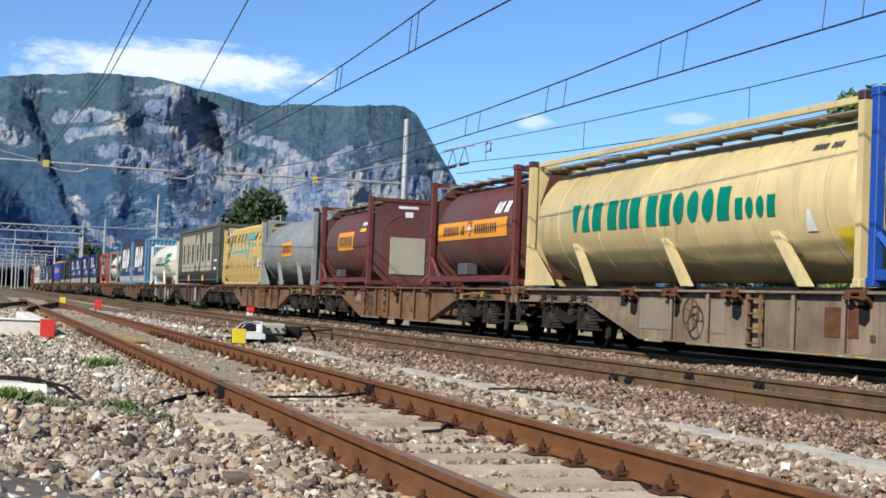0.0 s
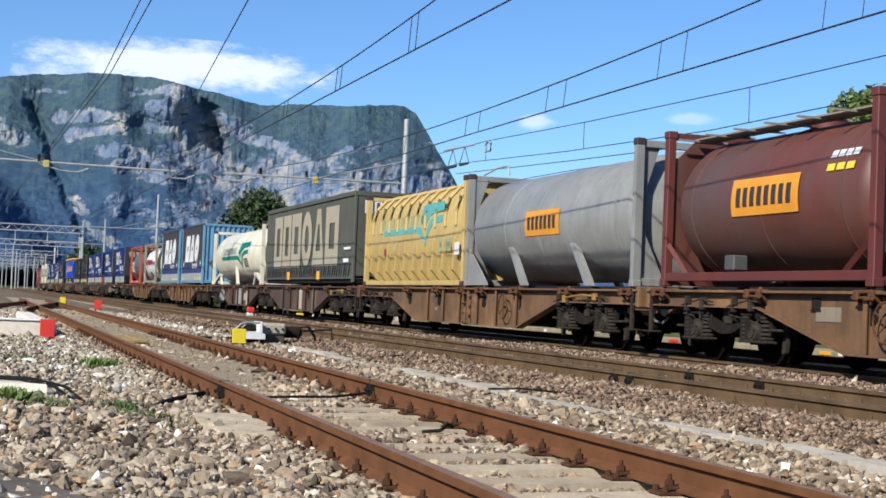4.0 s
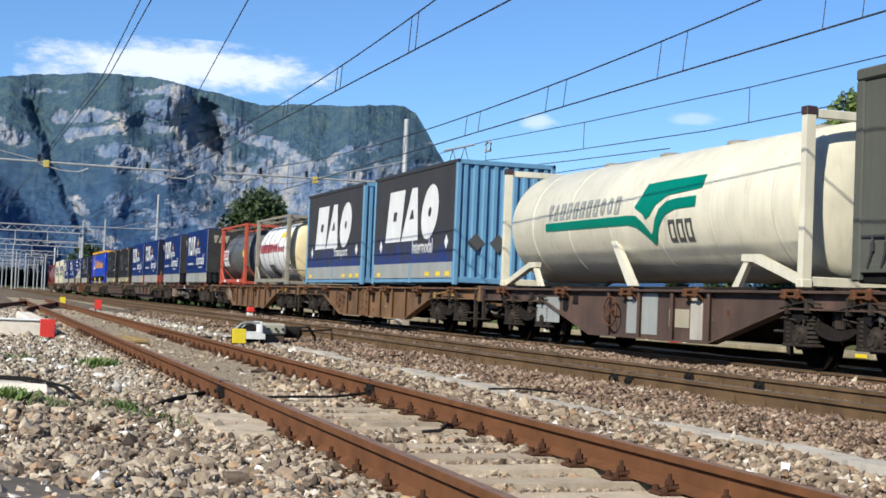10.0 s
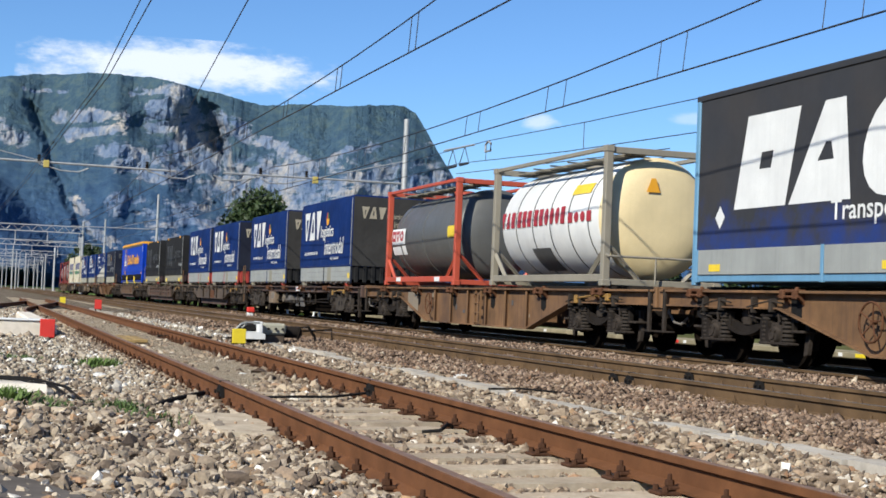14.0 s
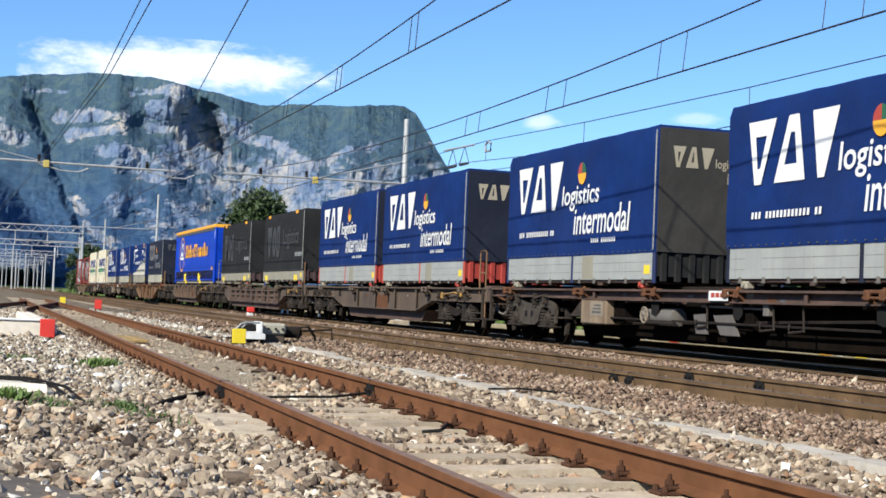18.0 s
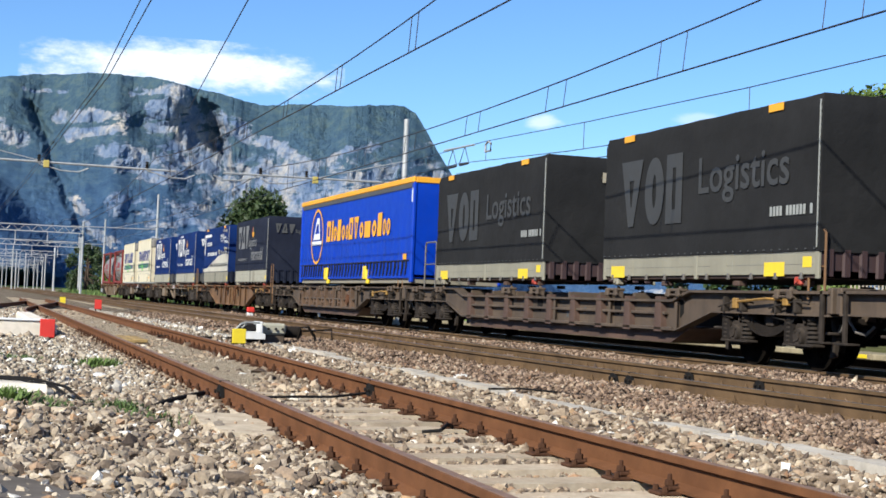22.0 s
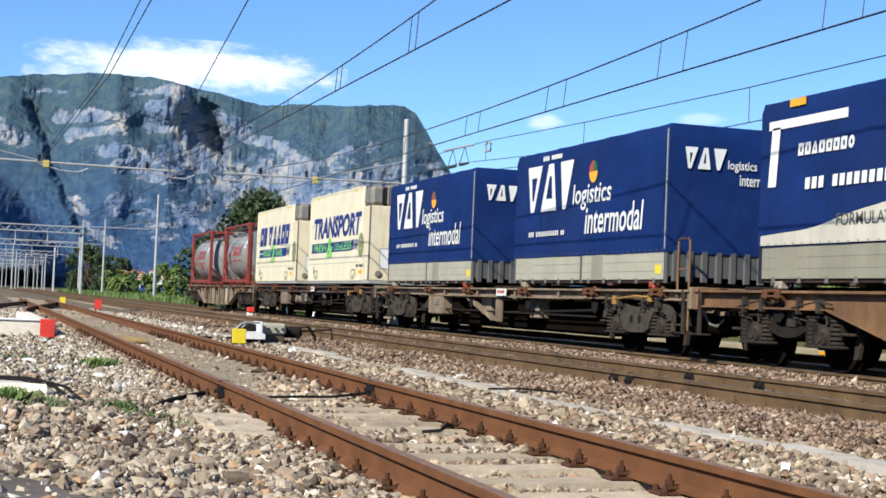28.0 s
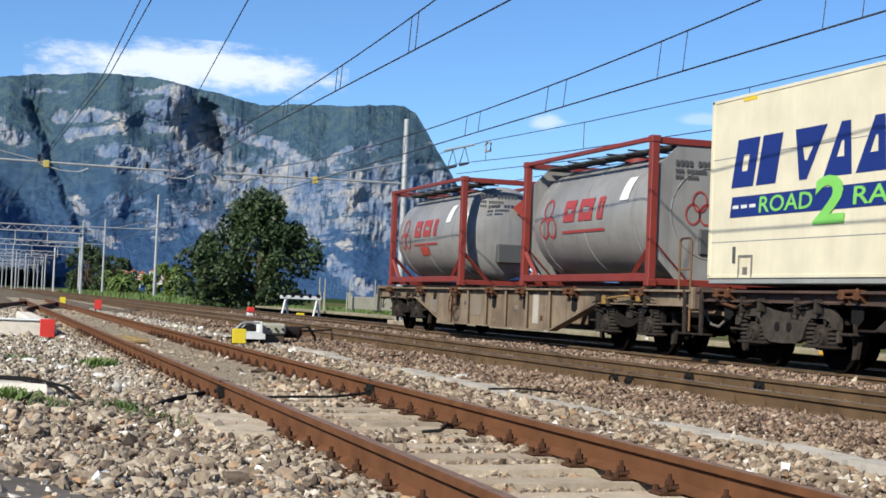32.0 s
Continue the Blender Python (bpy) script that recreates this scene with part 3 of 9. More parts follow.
def insulator(parent, x, y, z):
    piece("insulator", Geo().lathe([(z, 0.03), (z + 0.05, 0.09), (z + 0.1, 0.04), (z + 0.15, 0.09), (z + 0.2, 0.04), (z + 0.25, 0.09), (z + 0.3, 0.03)], 2, (x, y), 10).mesh("insulator", M["bogie"]), parent)


def piece(name, me, parent, loc=(0, 0, 0), label=""):
    o = new(name, me)
    o.parent, o.location = parent, loc
    return tagged(o, label)


def beam_mast(x, y, h, x1, z, hang):
    """A mast with a long horizontal beam, insulators on it and steady arms under it."""
    t = mast(x, y, h, [(x1, z + 0.05, z)])
    d = 1 if x1 > x else -1
    for k in hang:
        insulator(t, k, y, z + 0.03)
        part("steady_arm", Geo().line([(k, y, z - 0.05), (k + d * 0.9, y, z - 0.28), (k + d * 1.6, y, z - 0.30), (k + d * 2.0, y, z - 0.12)], 0.03, 6), M["steel"], t)
    part("weight", Geo().box((x + x1) / 2 - 0.12, (x + x1) / 2 + 0.12, y - 0.1, y + 0.1, z - 0.2, z + 0.1, 0.02), M["yellowish"], t)
    return t


M["yellowish"] = surface("yellow_fitting", (0.6, 0.48, 0.12), 0.6, dirt=0.2)
beam_mast(18.0, 61.7, 8.75, 10.0, 5.85, (11.6, 13.6))
beam_mast(-2.5, 62.5, 8.75, 8.1, 5.85, (2.5, 6.9))
for yy in (151, 212):
    mast(18.0, yy, 10.6, [(9.5, 7.0, 6.9)])


def gantry(y, x0, x1, z, n):
    """A lattice gantry across the yard on round posts."""
    t = empty("gantry", "grey steel lattice gantry carrying overhead wires across the yard", "gantry", "gantries of the yard")
    for dy in (-0.35, 0.35):
        for dz in (0.0, -0.9):
            part("truss_chord", Geo().box(x0, x1, y + dy - 0.06, y + dy + 0.06, z + dz - 0.06, z + dz + 0.06), M["steel"], t)
    for k in range(n):
        a, b = x0 + (x1 - x0) * k / n, x0 + (x1 - x0) * (k + 1) / n
        part("truss_brace", Geo().line([(a, y - 0.35, z - 0.9), ((a + b) / 2, y - 0.35, z), (b, y - 0.35, z - 0.9)], 0.05, 4), M["steel"], t)
    for x in (x0, x1):
        part("post", Geo().tube((x, y, -0.5), (x, y, z + 0.9), 0.2, 0.16, 10), M["steel"], t)
    x = x0 + 3.5
    while x < x1:
        part("hanger", Geo().tube((x, y, z - 0.9), (x, y, z - 2.9), 0.07, 0.07, 8).line([(x, y, z - 2.3), (x + 1.8, y, z - 2.35), (x + 1.8, y, z - 3.0)], 0.05, 5), M["steel"], t)
        insulator(t, x + 0.6, y, z + 0.05)
        x += 4.4
    return t


for y, x1, z in ((215, 15.2, 9.4), (268, 18.6, 8.8), (330, 17.5, 8.4), (400, 19, 8.4), (480, 22, 8.4), (560, 24, 8.4)):
    gantry(y, -24, x1, z, 22)
for y, x in ((300, 8), (300, 16), (345, 10), (372, 6), (372, 13), (420, 17), (440, 9), (455, 14), (520, 12), (520, 19)):
    mast(x, y, 8.6, [(x - 4.0, 6.4, 6.3)])


# ---- the freight train ----
PAINT = {
    "cream": ((0.66, 0.53, 0.26), 0.45, 0.5), "green": ((0.0, 0.20, 0.13), 0.5, 0.1), "maroon": ((0.135, 0.030, 0.022), 0.55, 0.5),
    "orange": ((0.80, 0.33, 0.02), 0.5, 0.12), "grey_tank": ((0.30, 0.30, 0.29), 0.40, 0.6), "mustard": ((0.58, 0.42, 0.15), 0.5, 0.45),
    "teal": ((0.13, 0.43, 0.42), 0.6, 0.4), "curtain_grey": ((0.105, 0.108, 0.092), 0.85, 0.35), "beige": ((0.42, 0.37, 0.27), 0.65, 0.2),
    "white_tank": ((0.78, 0.73, 0.57), 0.4, 0.35), "white": ((0.82, 0.82, 0.80), 0.5, 0.12), "curtain_black": ((0.030, 0.031, 0.036), 0.75, 0.2),
    "navy": ((0.010, 0.020, 0.085), 0.65, 0.25), "steel_blue": ((0.16, 0.33, 0.51), 0.5, 0.25), "board": ((0.36, 0.37, 0.35), 0.5, 0.35),
    "red_frame": ((0.50, 0.085, 0.04), 0.55, 0.25), "dark_tank": ((0.11, 0.11, 0.105), 0.45, 0.2), "tarp_blue": ((0.007, 0.024, 0.120), 0.5, 0.2),
    "tarp_dull": ((0.018, 0.022, 0.040), 0.55, 0.25), "tarp_black": ((0.024, 0.024, 0.024), 0.55, 0.25), "dark_maroon": ((0.055, 0.030, 0.030), 0.6, 0.3), "faint": ((0.048, 0.048, 0.047), 0.6, 0.3), "faded": ((0.22, 0.22, 0.22), 0.6, 0.4), "board_dull": ((0.30, 0.28, 0.21), 0.6, 0.3), "steel_dirty": ((0.15, 0.135, 0.12), 0.6, 0.6), "band_cream": ((0.62, 0.58, 0.48), 0.6, 0.45), "stencil_white": ((0.55, 0.50, 0.42), 0.7, 0.8), "teal_faint": ((0.36, 0.40, 0.22), 0.6, 0.4), "dark_green": ((0.03, 0.12, 0.05), 0.5, 0.2), "royal": ((0.004, 0.045, 0.48), 0.4, 0.12),
    "amber": ((0.88, 0.42, 0.02), 0.5, 0.12), "yellow": ((0.85, 0.62, 0.03), 0.5, 0.15), "reefer": ((0.84, 0.76, 0.55), 0.4, 0.12),
    "ink": ((0.012, 0.03, 0.20), 0.5, 0.08), "lime": ((0.27, 0.68, 0.12), 0.5, 0.1), "worn_grey": ((0.31, 0.30, 0.285), 0.38, 0.55),
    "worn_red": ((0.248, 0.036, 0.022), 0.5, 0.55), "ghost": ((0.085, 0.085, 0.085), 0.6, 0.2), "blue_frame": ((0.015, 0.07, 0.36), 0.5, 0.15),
    "brick_red": ((0.42, 0.06, 0.035), 0.6, 0.3), "cream_tank": ((0.80, 0.66, 0.38), 0.4, 0.1), "olive": ((0.22, 0.26, 0.08), 0.6, 0.1),
    "frame_grey": ((0.30, 0.27, 0.21), 0.6, 0.3), "text_red": ((0.40, 0.03, 0.04), 0.5, 0.1), "board_green": ((0.42, 0.40, 0.31), 0.55, 0.25),
    "patch": ((0.27, 0.22, 0.16), 0.7, 0.6), "ribbed_red": ((0.34, 0.04, 0.028), 0.55, 0.25), "faded_red": ((0.40, 0.055, 0.05), 0.5, 0.2),
}
for key, (c, r, d) in PAINT.items():
    M[key] = surface(key + "_paint", c, r, vary=0.10, scale=1.6, dirt=d, dirt_colour=tuple(0.40 * q + 0.018 for q in c), streak=min(0.9, 1.25 * d), bump=0.05, fine=40)
for key, c in (("tarp_blue", (0.007, 0.027, 0.135)), ("tarp_dull", (0.018, 0.022, 0.040)), ("tarp_black", (0.022, 0.022, 0.023)), ("tarp_dusty", (0.050, 0.048, 0.046))):
    M[key] = surface(key, c, 0.87, vary=0.25, scale=0.9, dirt=0.45, dirt_colour=tuple(0.5 * q + 0.012 for q in c), streak=0.15, bump=3.0, fine=4.0)
M["axle"] = surface("oily_axle_box", (0.050, 0.041, 0.034), 0.86, metal=0.0, vary=0.4, scale=7, dirt=0.6, dirt_colour=(0.018, 0.014, 0.012), bump=0.25)
M["unit_grey"] = surface("dull_unit_grey", (0.27, 0.25, 0.22), 0.6, metal=0.2, vary=0.25, scale=4, dirt=0.5, dirt_colour=(0.09, 0.08, 0.07), streak=0.5, bump=0.1)
M["maroon_tank"] = surface("weathered_maroon", (0.135, 0.040, 0.028), 0.5, vary=0.25, scale=0.8, dirt=0.9, dirt_colour=(0.088, 0.062, 0.054), streak=0.8, bump=0.05, fine=40)
M["bogie_pale"] = surface("dusty_casting", (0.072, 0.060, 0.050), 0.86, vary=0.4, scale=6, dirt=0.7, dirt_colour=(0.030, 0.025, 0.021), bump=0.3)
M["bogie_cast"] = surface("grimy_casting", (0.050, 0.040, 0.033), 0.86, vary=0.45, scale=6, dirt=0.7, dirt_colour=(0.012, 0.010, 0.009), bump=0.3)
# Near-black; also put on blocks that imitate shade under slim wagons.
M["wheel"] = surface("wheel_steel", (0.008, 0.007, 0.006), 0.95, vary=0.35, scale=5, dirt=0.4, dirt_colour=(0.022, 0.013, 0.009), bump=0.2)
M["curtain_worn"] = worn_print("curtain_worn", (0.030, 0.031, 0.036), (0.006, 0.028, 0.170), 1.70, 2.95)
M["reefer_worn"] = surface("stained_reefer", (0.80, 0.72, 0.52), 0.45, vary=0.10, scale=1.2, dirt=0.35, dirt_colour=(0.46, 0.33, 0.17), streak=0.75, bump=0.05, fine=40)
M["lever"] = surface("worn_yellow_lever", (0.36, 0.20, 0.04), 0.6, vary=0.2, dirt=0.5)
SHARED = {}


def shared(key, build, material):
    if key not in SHARED:
        SHARED[key] = build().mesh(key, M[material])
    return SHARED[key]


def aboard(name, label, category, at, group="loads of the freight train"):
    t = empty(name, label, category, group)
    ROLLING.append((t, at))
    return t


OUTLINES = {
    "block": [(-0.5, -0.5), (0.5, -0.5), (0.5, 0.5), (-0.5, 0.5)],
    "up": [(-0.5, -0.5), (0.5, -0.5), (0.16, 0.5), (-0.16, 0.5)],
    "down": [(-0.12, -0.5), (0.12, -0.5), (0.5, 0.5), (-0.5, 0.5)],
    "kite": [(0, -0.5), (0.5, 0), (0, 0.5), (-0.5, 0)],
    "oval": [(0.5 * math.cos(a * math.pi / 10), 0.5 * math.sin(a * math.pi / 10)) for a in range(20)],
}


def mark(g, kind, left, width, z0, height, slant=0.0, hole=0.0, skin=None, end=None):
    """A painted shape on the near side (left: its far edge, skin: x for a height) or on the end wall (left: its x)."""
    skin = skin or (lambda z: -1.256)
    corners = OUTLINES[kind]
    ring = []
    for a, b in zip(corners, corners[1:] + corners[:1]):
        k = 1 if kind == "oval" else 6
        ring += [(a[0] + (b[0] - a[0]) * i / k, a[1] + (b[1] - a[1]) * i / k) for i in range(k)]
    n, v, f = len(ring), [], []
    levels = [1.0, 0.5 * (1 + hole), max(hole, 0.02)]
    for s in levels:
        for p, q in ring:
            if hole:
                sx = s if width <= height else 1 - (1 - s) * height / width
                sz = s if height <= width else 1 - (1 - s) * width / height
            else:
                sx = sz = s
            u, w = p * sx * width, q * sz * height
            along, z = width / 2 + u + slant * w, z0 + height / 2 + w
            v.append((skin(z), left - along, z) if end is None else (left + along, end, z))
    for k in range(2):
        f += [(k * n + i, k * n + (i + 1) % n, (k + 1) * n + (i + 1) % n, (k + 1) * n + i) for i in range(n)]
    if not hole:
        f.append(tuple(range(2 * n, 3 * n)))
    return g.add(v, f)


def marks(kinds, left, width, z0, height, slant=0.0, hole=0.0, gap=0.12, skin=None, end=None, sizes=None):
    """A row of plain shapes, one for each character of a name."""
    g, total = Geo(), sum(sizes or [1] * len(kinds))
    at = left
    for i, k in enumerate(kinds):
        w = width * (sizes[i] if sizes else 1) / total
        if k != " ":
            kind, tall, void = {"b": ("block", 1, hole), "a": ("up", 1, hole), "v": ("down", 1, hole), "t": ("down", 1, 0.0), "o": ("oval", 1, hole), "k": ("kite", 1, hole), "l": ("block", 1, 0.0), "c": ("oval", 0.72, hole), "n": ("block", 0.72, 0.0), "m": ("up", 0.72, 0.0)}[k]
            mark(g, kind, at, w * (1 - gap), z0, tall * height, slant, void, skin, end)
            g.pieces.append(mark(Geo(), kind, at, w * (1 - gap), z0, tall * height, slant, void, skin, end))
        at += w if end is not None else -w
    return g


def sweep(points, skin, n=6):
    """A painted band on the near side: points (place along the load, upper edge, lower edge)."""
    v = [(skin(lo + (hi - lo) * i / n), y, lo + (hi - lo) * i / n) for y, hi, lo in points for i in range(n + 1)]
    f = [(k * (n + 1) + i, k * (n + 1) + i + 1, (k + 1) * (n + 1) + i + 1, (k + 1) * (n + 1) + i) for k in range(len(points) - 1) for i in range(n)]
    return Geo().add(v, f)


def lettering(parent, words, material, left, z0, width, height, end=None, x=-1.257, slant=0.0, label="painted lettering", bold=0.012):
    """Readable words, in the built-in font."""
    c = bpy.data.curves.new("lettering", "FONT")
    c.body, c.resolution_u, c.offset = words, 3, bold
    tmp = bpy.data.objects.new("lettering", c)
    me = bpy.data.meshes.new_from_object(tmp)
    co = np.empty(len(me.vertices) * 3)
    me.vertices.foreach_get("co", co)
    co = co.reshape(-1, 3)
    lo, hi = co.min(0), co.max(0)
    u = (co[:, 0] - lo[0]) / (hi[0] - lo[0]) * width
    w = (co[:, 1] - lo[1]) / (hi[1] - lo[1]) * height
    u = u + slant * w
    out = np.stack([np.full(len(u), x), left - u, z0 + w], 1) if end is None else np.stack([left + u, np.full(len(u), end), z0 + w], 1)
    me.vertices.foreach_set("co", out.astype(np.float32).ravel())
    me.materials.append(M[material])
    bpy.data.objects.remove(tmp)
    o = new("lettering", me)
    o.parent = parent
    return tagged(o, label)


# -- running gear --
def wheelset_geo():
    g = Geo().tube((-1.0, 0, 0), (1.0, 0, 0), 0.08, n=12)
    for s in (-1, 1):
        rings = [(0.80, 0.10), (0.80, 0.17), (0.765, 0.19), (0.765, 0.36), (0.80, 0.39), (0.80, 0.458), (0.715, 0.462), (0.70, 0.487), (0.68, 0.487), (0.67, 0.45), (0.67, 0.39), (0.735, 0.35), (0.735, 0.2), (0.66, 0.18), (0.66, 0.1)]
        g.lathe([(s * p, r) for p, r in rings], 0, (0, 0), 28)
        for a in range(3):
            g.box(s * 0.755, s * 0.785, -0.03 + 0.24 * math.cos(2.1 * a), 0.03 + 0.24 * math.cos(2.1 * a), -0.03 + 0.24 * math.sin(2.1 * a), 0.03 + 0.24 * math.sin(2.1 * a))
    return g


def side_frame_geo(s, arch):
    """One side frame: a bridge over each axle box and a bowed belly between them."""
    if arch:
        half = [(0.0, 0.80), (0.30, 0.84), (0.55, 0.92), (0.95, 0.93), (1.22, 0.86), (1.36, 0.70), (1.36, 0.60), (1.24, 0.60), (1.17, 0.70), (1.05, 0.74), (0.72, 0.74), (0.62, 0.66), (0.50, 0.44), (0.34, 0.38), (0.0, 0.37)]
        out = half + [(-y, z) for y, z in half[::-1][1:-1]]
        g = Geo().prism(out, 0, s * 1.06, s * 1.155)
        for w in (-0.9, 0.9):
            g.box(min(s * 1.06, s * 1.13), max(s * 1.06, s * 1.13), w - 0.46, w - 0.40, 0.42, 0.76, 0.01)
        return g
    bow = [(0.62 * math.sin(a * math.pi / 16), 0.46 + 0.30 * (1 - math.cos(a * math.pi / 16))) for a in range(-7, 8)]
    out = [(-1.34, 0.66), (-1.30, 0.78), (-1.18, 0.83), (-0.66, 0.83)] + [(y, z + 0.13) for y, z in bow[1:-1]] + [(0.66, 0.83), (1.18, 0.83), (1.30, 0.78), (1.34, 0.66), (1.26, 0.66), (1.22, 0.72), (0.66, 0.72)] + bow[::-1][1:-1] + [(-0.66, 0.72), (-1.22, 0.72), (-1.26, 0.66)]
    g = Geo().prism(out, 0, s * 0.98, s * 1.06)
    g.add(*(lambda q: (q.v, q.f))(ribbon([(y, z + 0.005) for y, z in bow], 0.018, s * 0.97, s * 1.12)))
    for w in (-0.9, 0.9):
        for y, z in ((w - 0.42, 0.50), (w + 0.40, 0.46)):
            g.box(min(s * 1.0, s * 1.09), max(s * 1.0, s * 1.09), y - 0.025, y + 0.025, z, 0.80, 0.008)
        g.box(min(s * 1.0, s * 1.13), max(s * 1.0, s * 1.13), w - 0.40, w + 0.40, 0.735, 0.775, 0.008)
        g.prism([(w + 0.12, 0.38), (w + 0.37, 0.36), (w + 0.37, 0.70), (w + 0.22, 0.72), (w + 0.13, 0.60)], 0, s * 1.05, s * 1.14)
    return g


def spring_geo(s):
    rings = [(0.370, 0.115), (0.385, 0.115), (0.385, 0.07)]
    for i in range(5):
        z = 0.390 + 0.062 * i
        rings += [(z, 0.068), (z + 0.010, 0.108), (z + 0.034, 0.108), (z + 0.046, 0.068)]
    return Geo().lathe(rings + [(0.70, 0.11), (0.735, 0.11)], 2, (s * 1.045, 0), 14)


def axle_box_geo(s):
    lo, hi = min(s * 0.9, s * 1.10), max(s * 0.9, s * 1.10)
    g = Geo().prism([(-0.17, 0.40), (-0.12, 0.31), (0.12, 0.31), (0.17, 0.40), (0.16, 0.58), (0.09, 0.66), (-0.09, 0.66), (-0.16, 0.58)], 0, lo, hi)
    g.tube((s * 1.10, 0, 0.475), (s * 1.15, 0, 0.475), 0.135, 0.12, n=16).tube((s * 1.15, 0, 0.475), (s * 1.17, 0, 0.475), 0.06, n=10)
    for a in range(4):
        y, z = 0.09 * math.cos(a * 1.571 + 0.785), 0.475 + 0.09 * math.sin(a * 1.571 + 0.785)
        g.tube((s * 1.14, y, z), (s * 1.165, y, z), 0.018, n=6)
    g.box(min(s * 0.95, s * 1.15), max(s * 0.95, s * 1.15), -0.40, 0.40, 0.335, 0.375, 0.012)
    g.tube((s * 1.12, -0.13, 0.66), (s * 1.12, -0.10, 0.80), 0.022, n=6)
    return g


def bogie(parent, y, arch):
    b = piece("bogie", shared("bolster_arch" if arch else "bolster", lambda: Geo().box(-1.05, 1.05, -0.2, 0.2, 0.62, 0.80, 0.02).tube((0, 0, 0.78), (0, 0, 0.95), 0.3, n=16), "bogie"), parent, (0, y, 0))
    for w in (-1.29, 1.29):
        piece("end_beam", shared("bogie_end_beam", lambda: Geo().box(-0.97, 0.97, -0.04, 0.04, 0.66, 0.76, 0.01), "bogie"), b, (0, w, 0))
    for s in (-1, 1):
        piece("side_frame", shared(f"side_frame{s}{arch}", lambda: side_frame_geo(s, arch), "bogie_pale" if arch else "bogie"), b)
        if arch:
            for yy in (-0.98, -0.52, -0.16, 0.16, 0.52, 0.98):
                piece("lightening_hole", shared(f"hole{s}", lambda: Geo().tube((s * 1.150, 0, 0.0), (s * 1.158, 0, 0.0), 0.075, n=14), "black"), b, (0, yy, 0.83 if abs(yy) > 0.3 else 0.60))
        piece("side_bearer", shared(f"side_bearer{s}", lambda: Geo().box(s * 0.9 - 0.09, s * 0.9 + 0.09, -0.28, 0.28, 0.80, 0.90, 0.01).box(s * 1.02 - 0.05, s * 1.02 + 0.05, -0.10, 0.10, 0.60, 0.86, 0.01), "bogie_cast"), b)
    for w in (-0.9, 0.9):
        ws = piece("wheelset", shared("wheelset", wheelset_geo, "wheel"), b, (0, w, 0.46))
        SPINNING.append(ws)
        for s in (-1, 1):
            piece("axle_box", shared(f"axle_box{s}", lambda: axle_box_geo(s), "bogie_cast"), b, (0, w, 0))
            for k in (-0.27, 0.27):
                piece("coil_spring", shared(f"spring{s}", lambda: spring_geo(s), "axle" if k < 0 else "axle"), b, (0, w + k, 0))
        for s in (-1, 1):
            piece("brake_block", shared(f"brake_block{s}", lambda: Geo().prism([(-0.06, 0.28), (0.02, 0.28), (-0.02, 0.46), (0.02, 0.68), (-0.06, 0.68), (-0.1, 0.46)], 0, s * 0.70, s * 0.80), "bogie"),
                  b, (0, w + (0.56 if w > 0 else -0.44), 0))
            d = 1 if w > 0 else -1
            piece("brake_hanger", shared(f"brake_hanger{s}{d}", lambda: Geo().prism([(0.50 * d, 0.74), (0.60 * d, 0.74), (0.66 * d, 0.50), (0.60 * d, 0.22), (0.50 * d, 0.20), (0.54 * d, 0.50)], 0, s * 0.88, s * 0.94)
                  .box(min(s * 0.86, s * 1.10), max(s * 0.86, s * 1.10), 0.56 * d - 0.16, 0.56 * d + 0.16, 0.52, 0.56, 0.01), "bogie_cast"), b, (0, w, 0))
    return b


def buffer_pair(parent, y, out):
    """Buffers, hook and hoses on one headstock; out: -1 at the leading end, 1 at the trailing end."""
    for s in (-1, 1):
        bf = piece("buffer", shared(f"buffer{out}", lambda: Geo().lathe([(0, 0.13), (out * 0.02, 0.13), (out * 0.03, 0.105), (out * 0.30, 0.10), (out * 0.30, 0.08), (out * 0.42, 0.08)], 1, (0, 0.97), 16), "wagon"), parent, (s * 0.875, y, 0))
        piece("buffer_head", shared(f"buffer_head{out}", lambda: Geo().lathe([(out * 0.42, 0.10), (out * 0.44, 0.185), (out * 0.48, 0.185), (out * 0.495, 0.05)], 1, (0, 0.97), 18), "bogie"), bf)
    piece("coupling", shared(f"coupling{out}", lambda: Geo().box(-0.05, 0.05, 0 if out > 0 else -0.35, 0.35 if out > 0 else 0, 0.98, 1.1, 0.02)
          .line([(0.05, out * 0.3, 1.03), (0.06, out * 0.36, 0.8), (0.0, out * 0.3, 0.62), (-0.06, out * 0.36, 0.8), (-0.05, out * 0.3, 1.03)], 0.028, 6), "bogie"), parent, (0, y, 0))
    for s in (-0.45, 0.45):
        piece("brake_hose", shared(f"brake_hose{out}", lambda: Geo().line([(0, 0, 0.95), (0, out * 0.12, 0.85), (0, out * 0.2, 0.6), (0, out * 0.36, 0.5), (0, out * 0.48, 0.62)], 0.027, 7), "black"), parent, (s, y, 0))


def handwheel(parent, y, z, r, x=-1.235, material="wagon"):
    def build():
        g = Geo()
        ring = [(x - 0.05, r * math.cos(a * math.pi / 10), z + r * math.sin(a * math.pi / 10)) for a in range(21)]
        g.line(ring, 0.016, 6)
        for a in range(5):
            g.line([(x - 0.02, 0, z), (x - 0.05, r * math.cos(a * 1.257 + 0.5), z + r * math.sin(a * 1.257 + 0.5))], 0.011, 5)
        return g.tube((x + 0.03, 0, z), (x - 0.04, 0, z), 0.03, n=8)
    piece("handwheel", shared(f"handwheel{r}{z}{x}", build, material), parent, (0, y, 0))


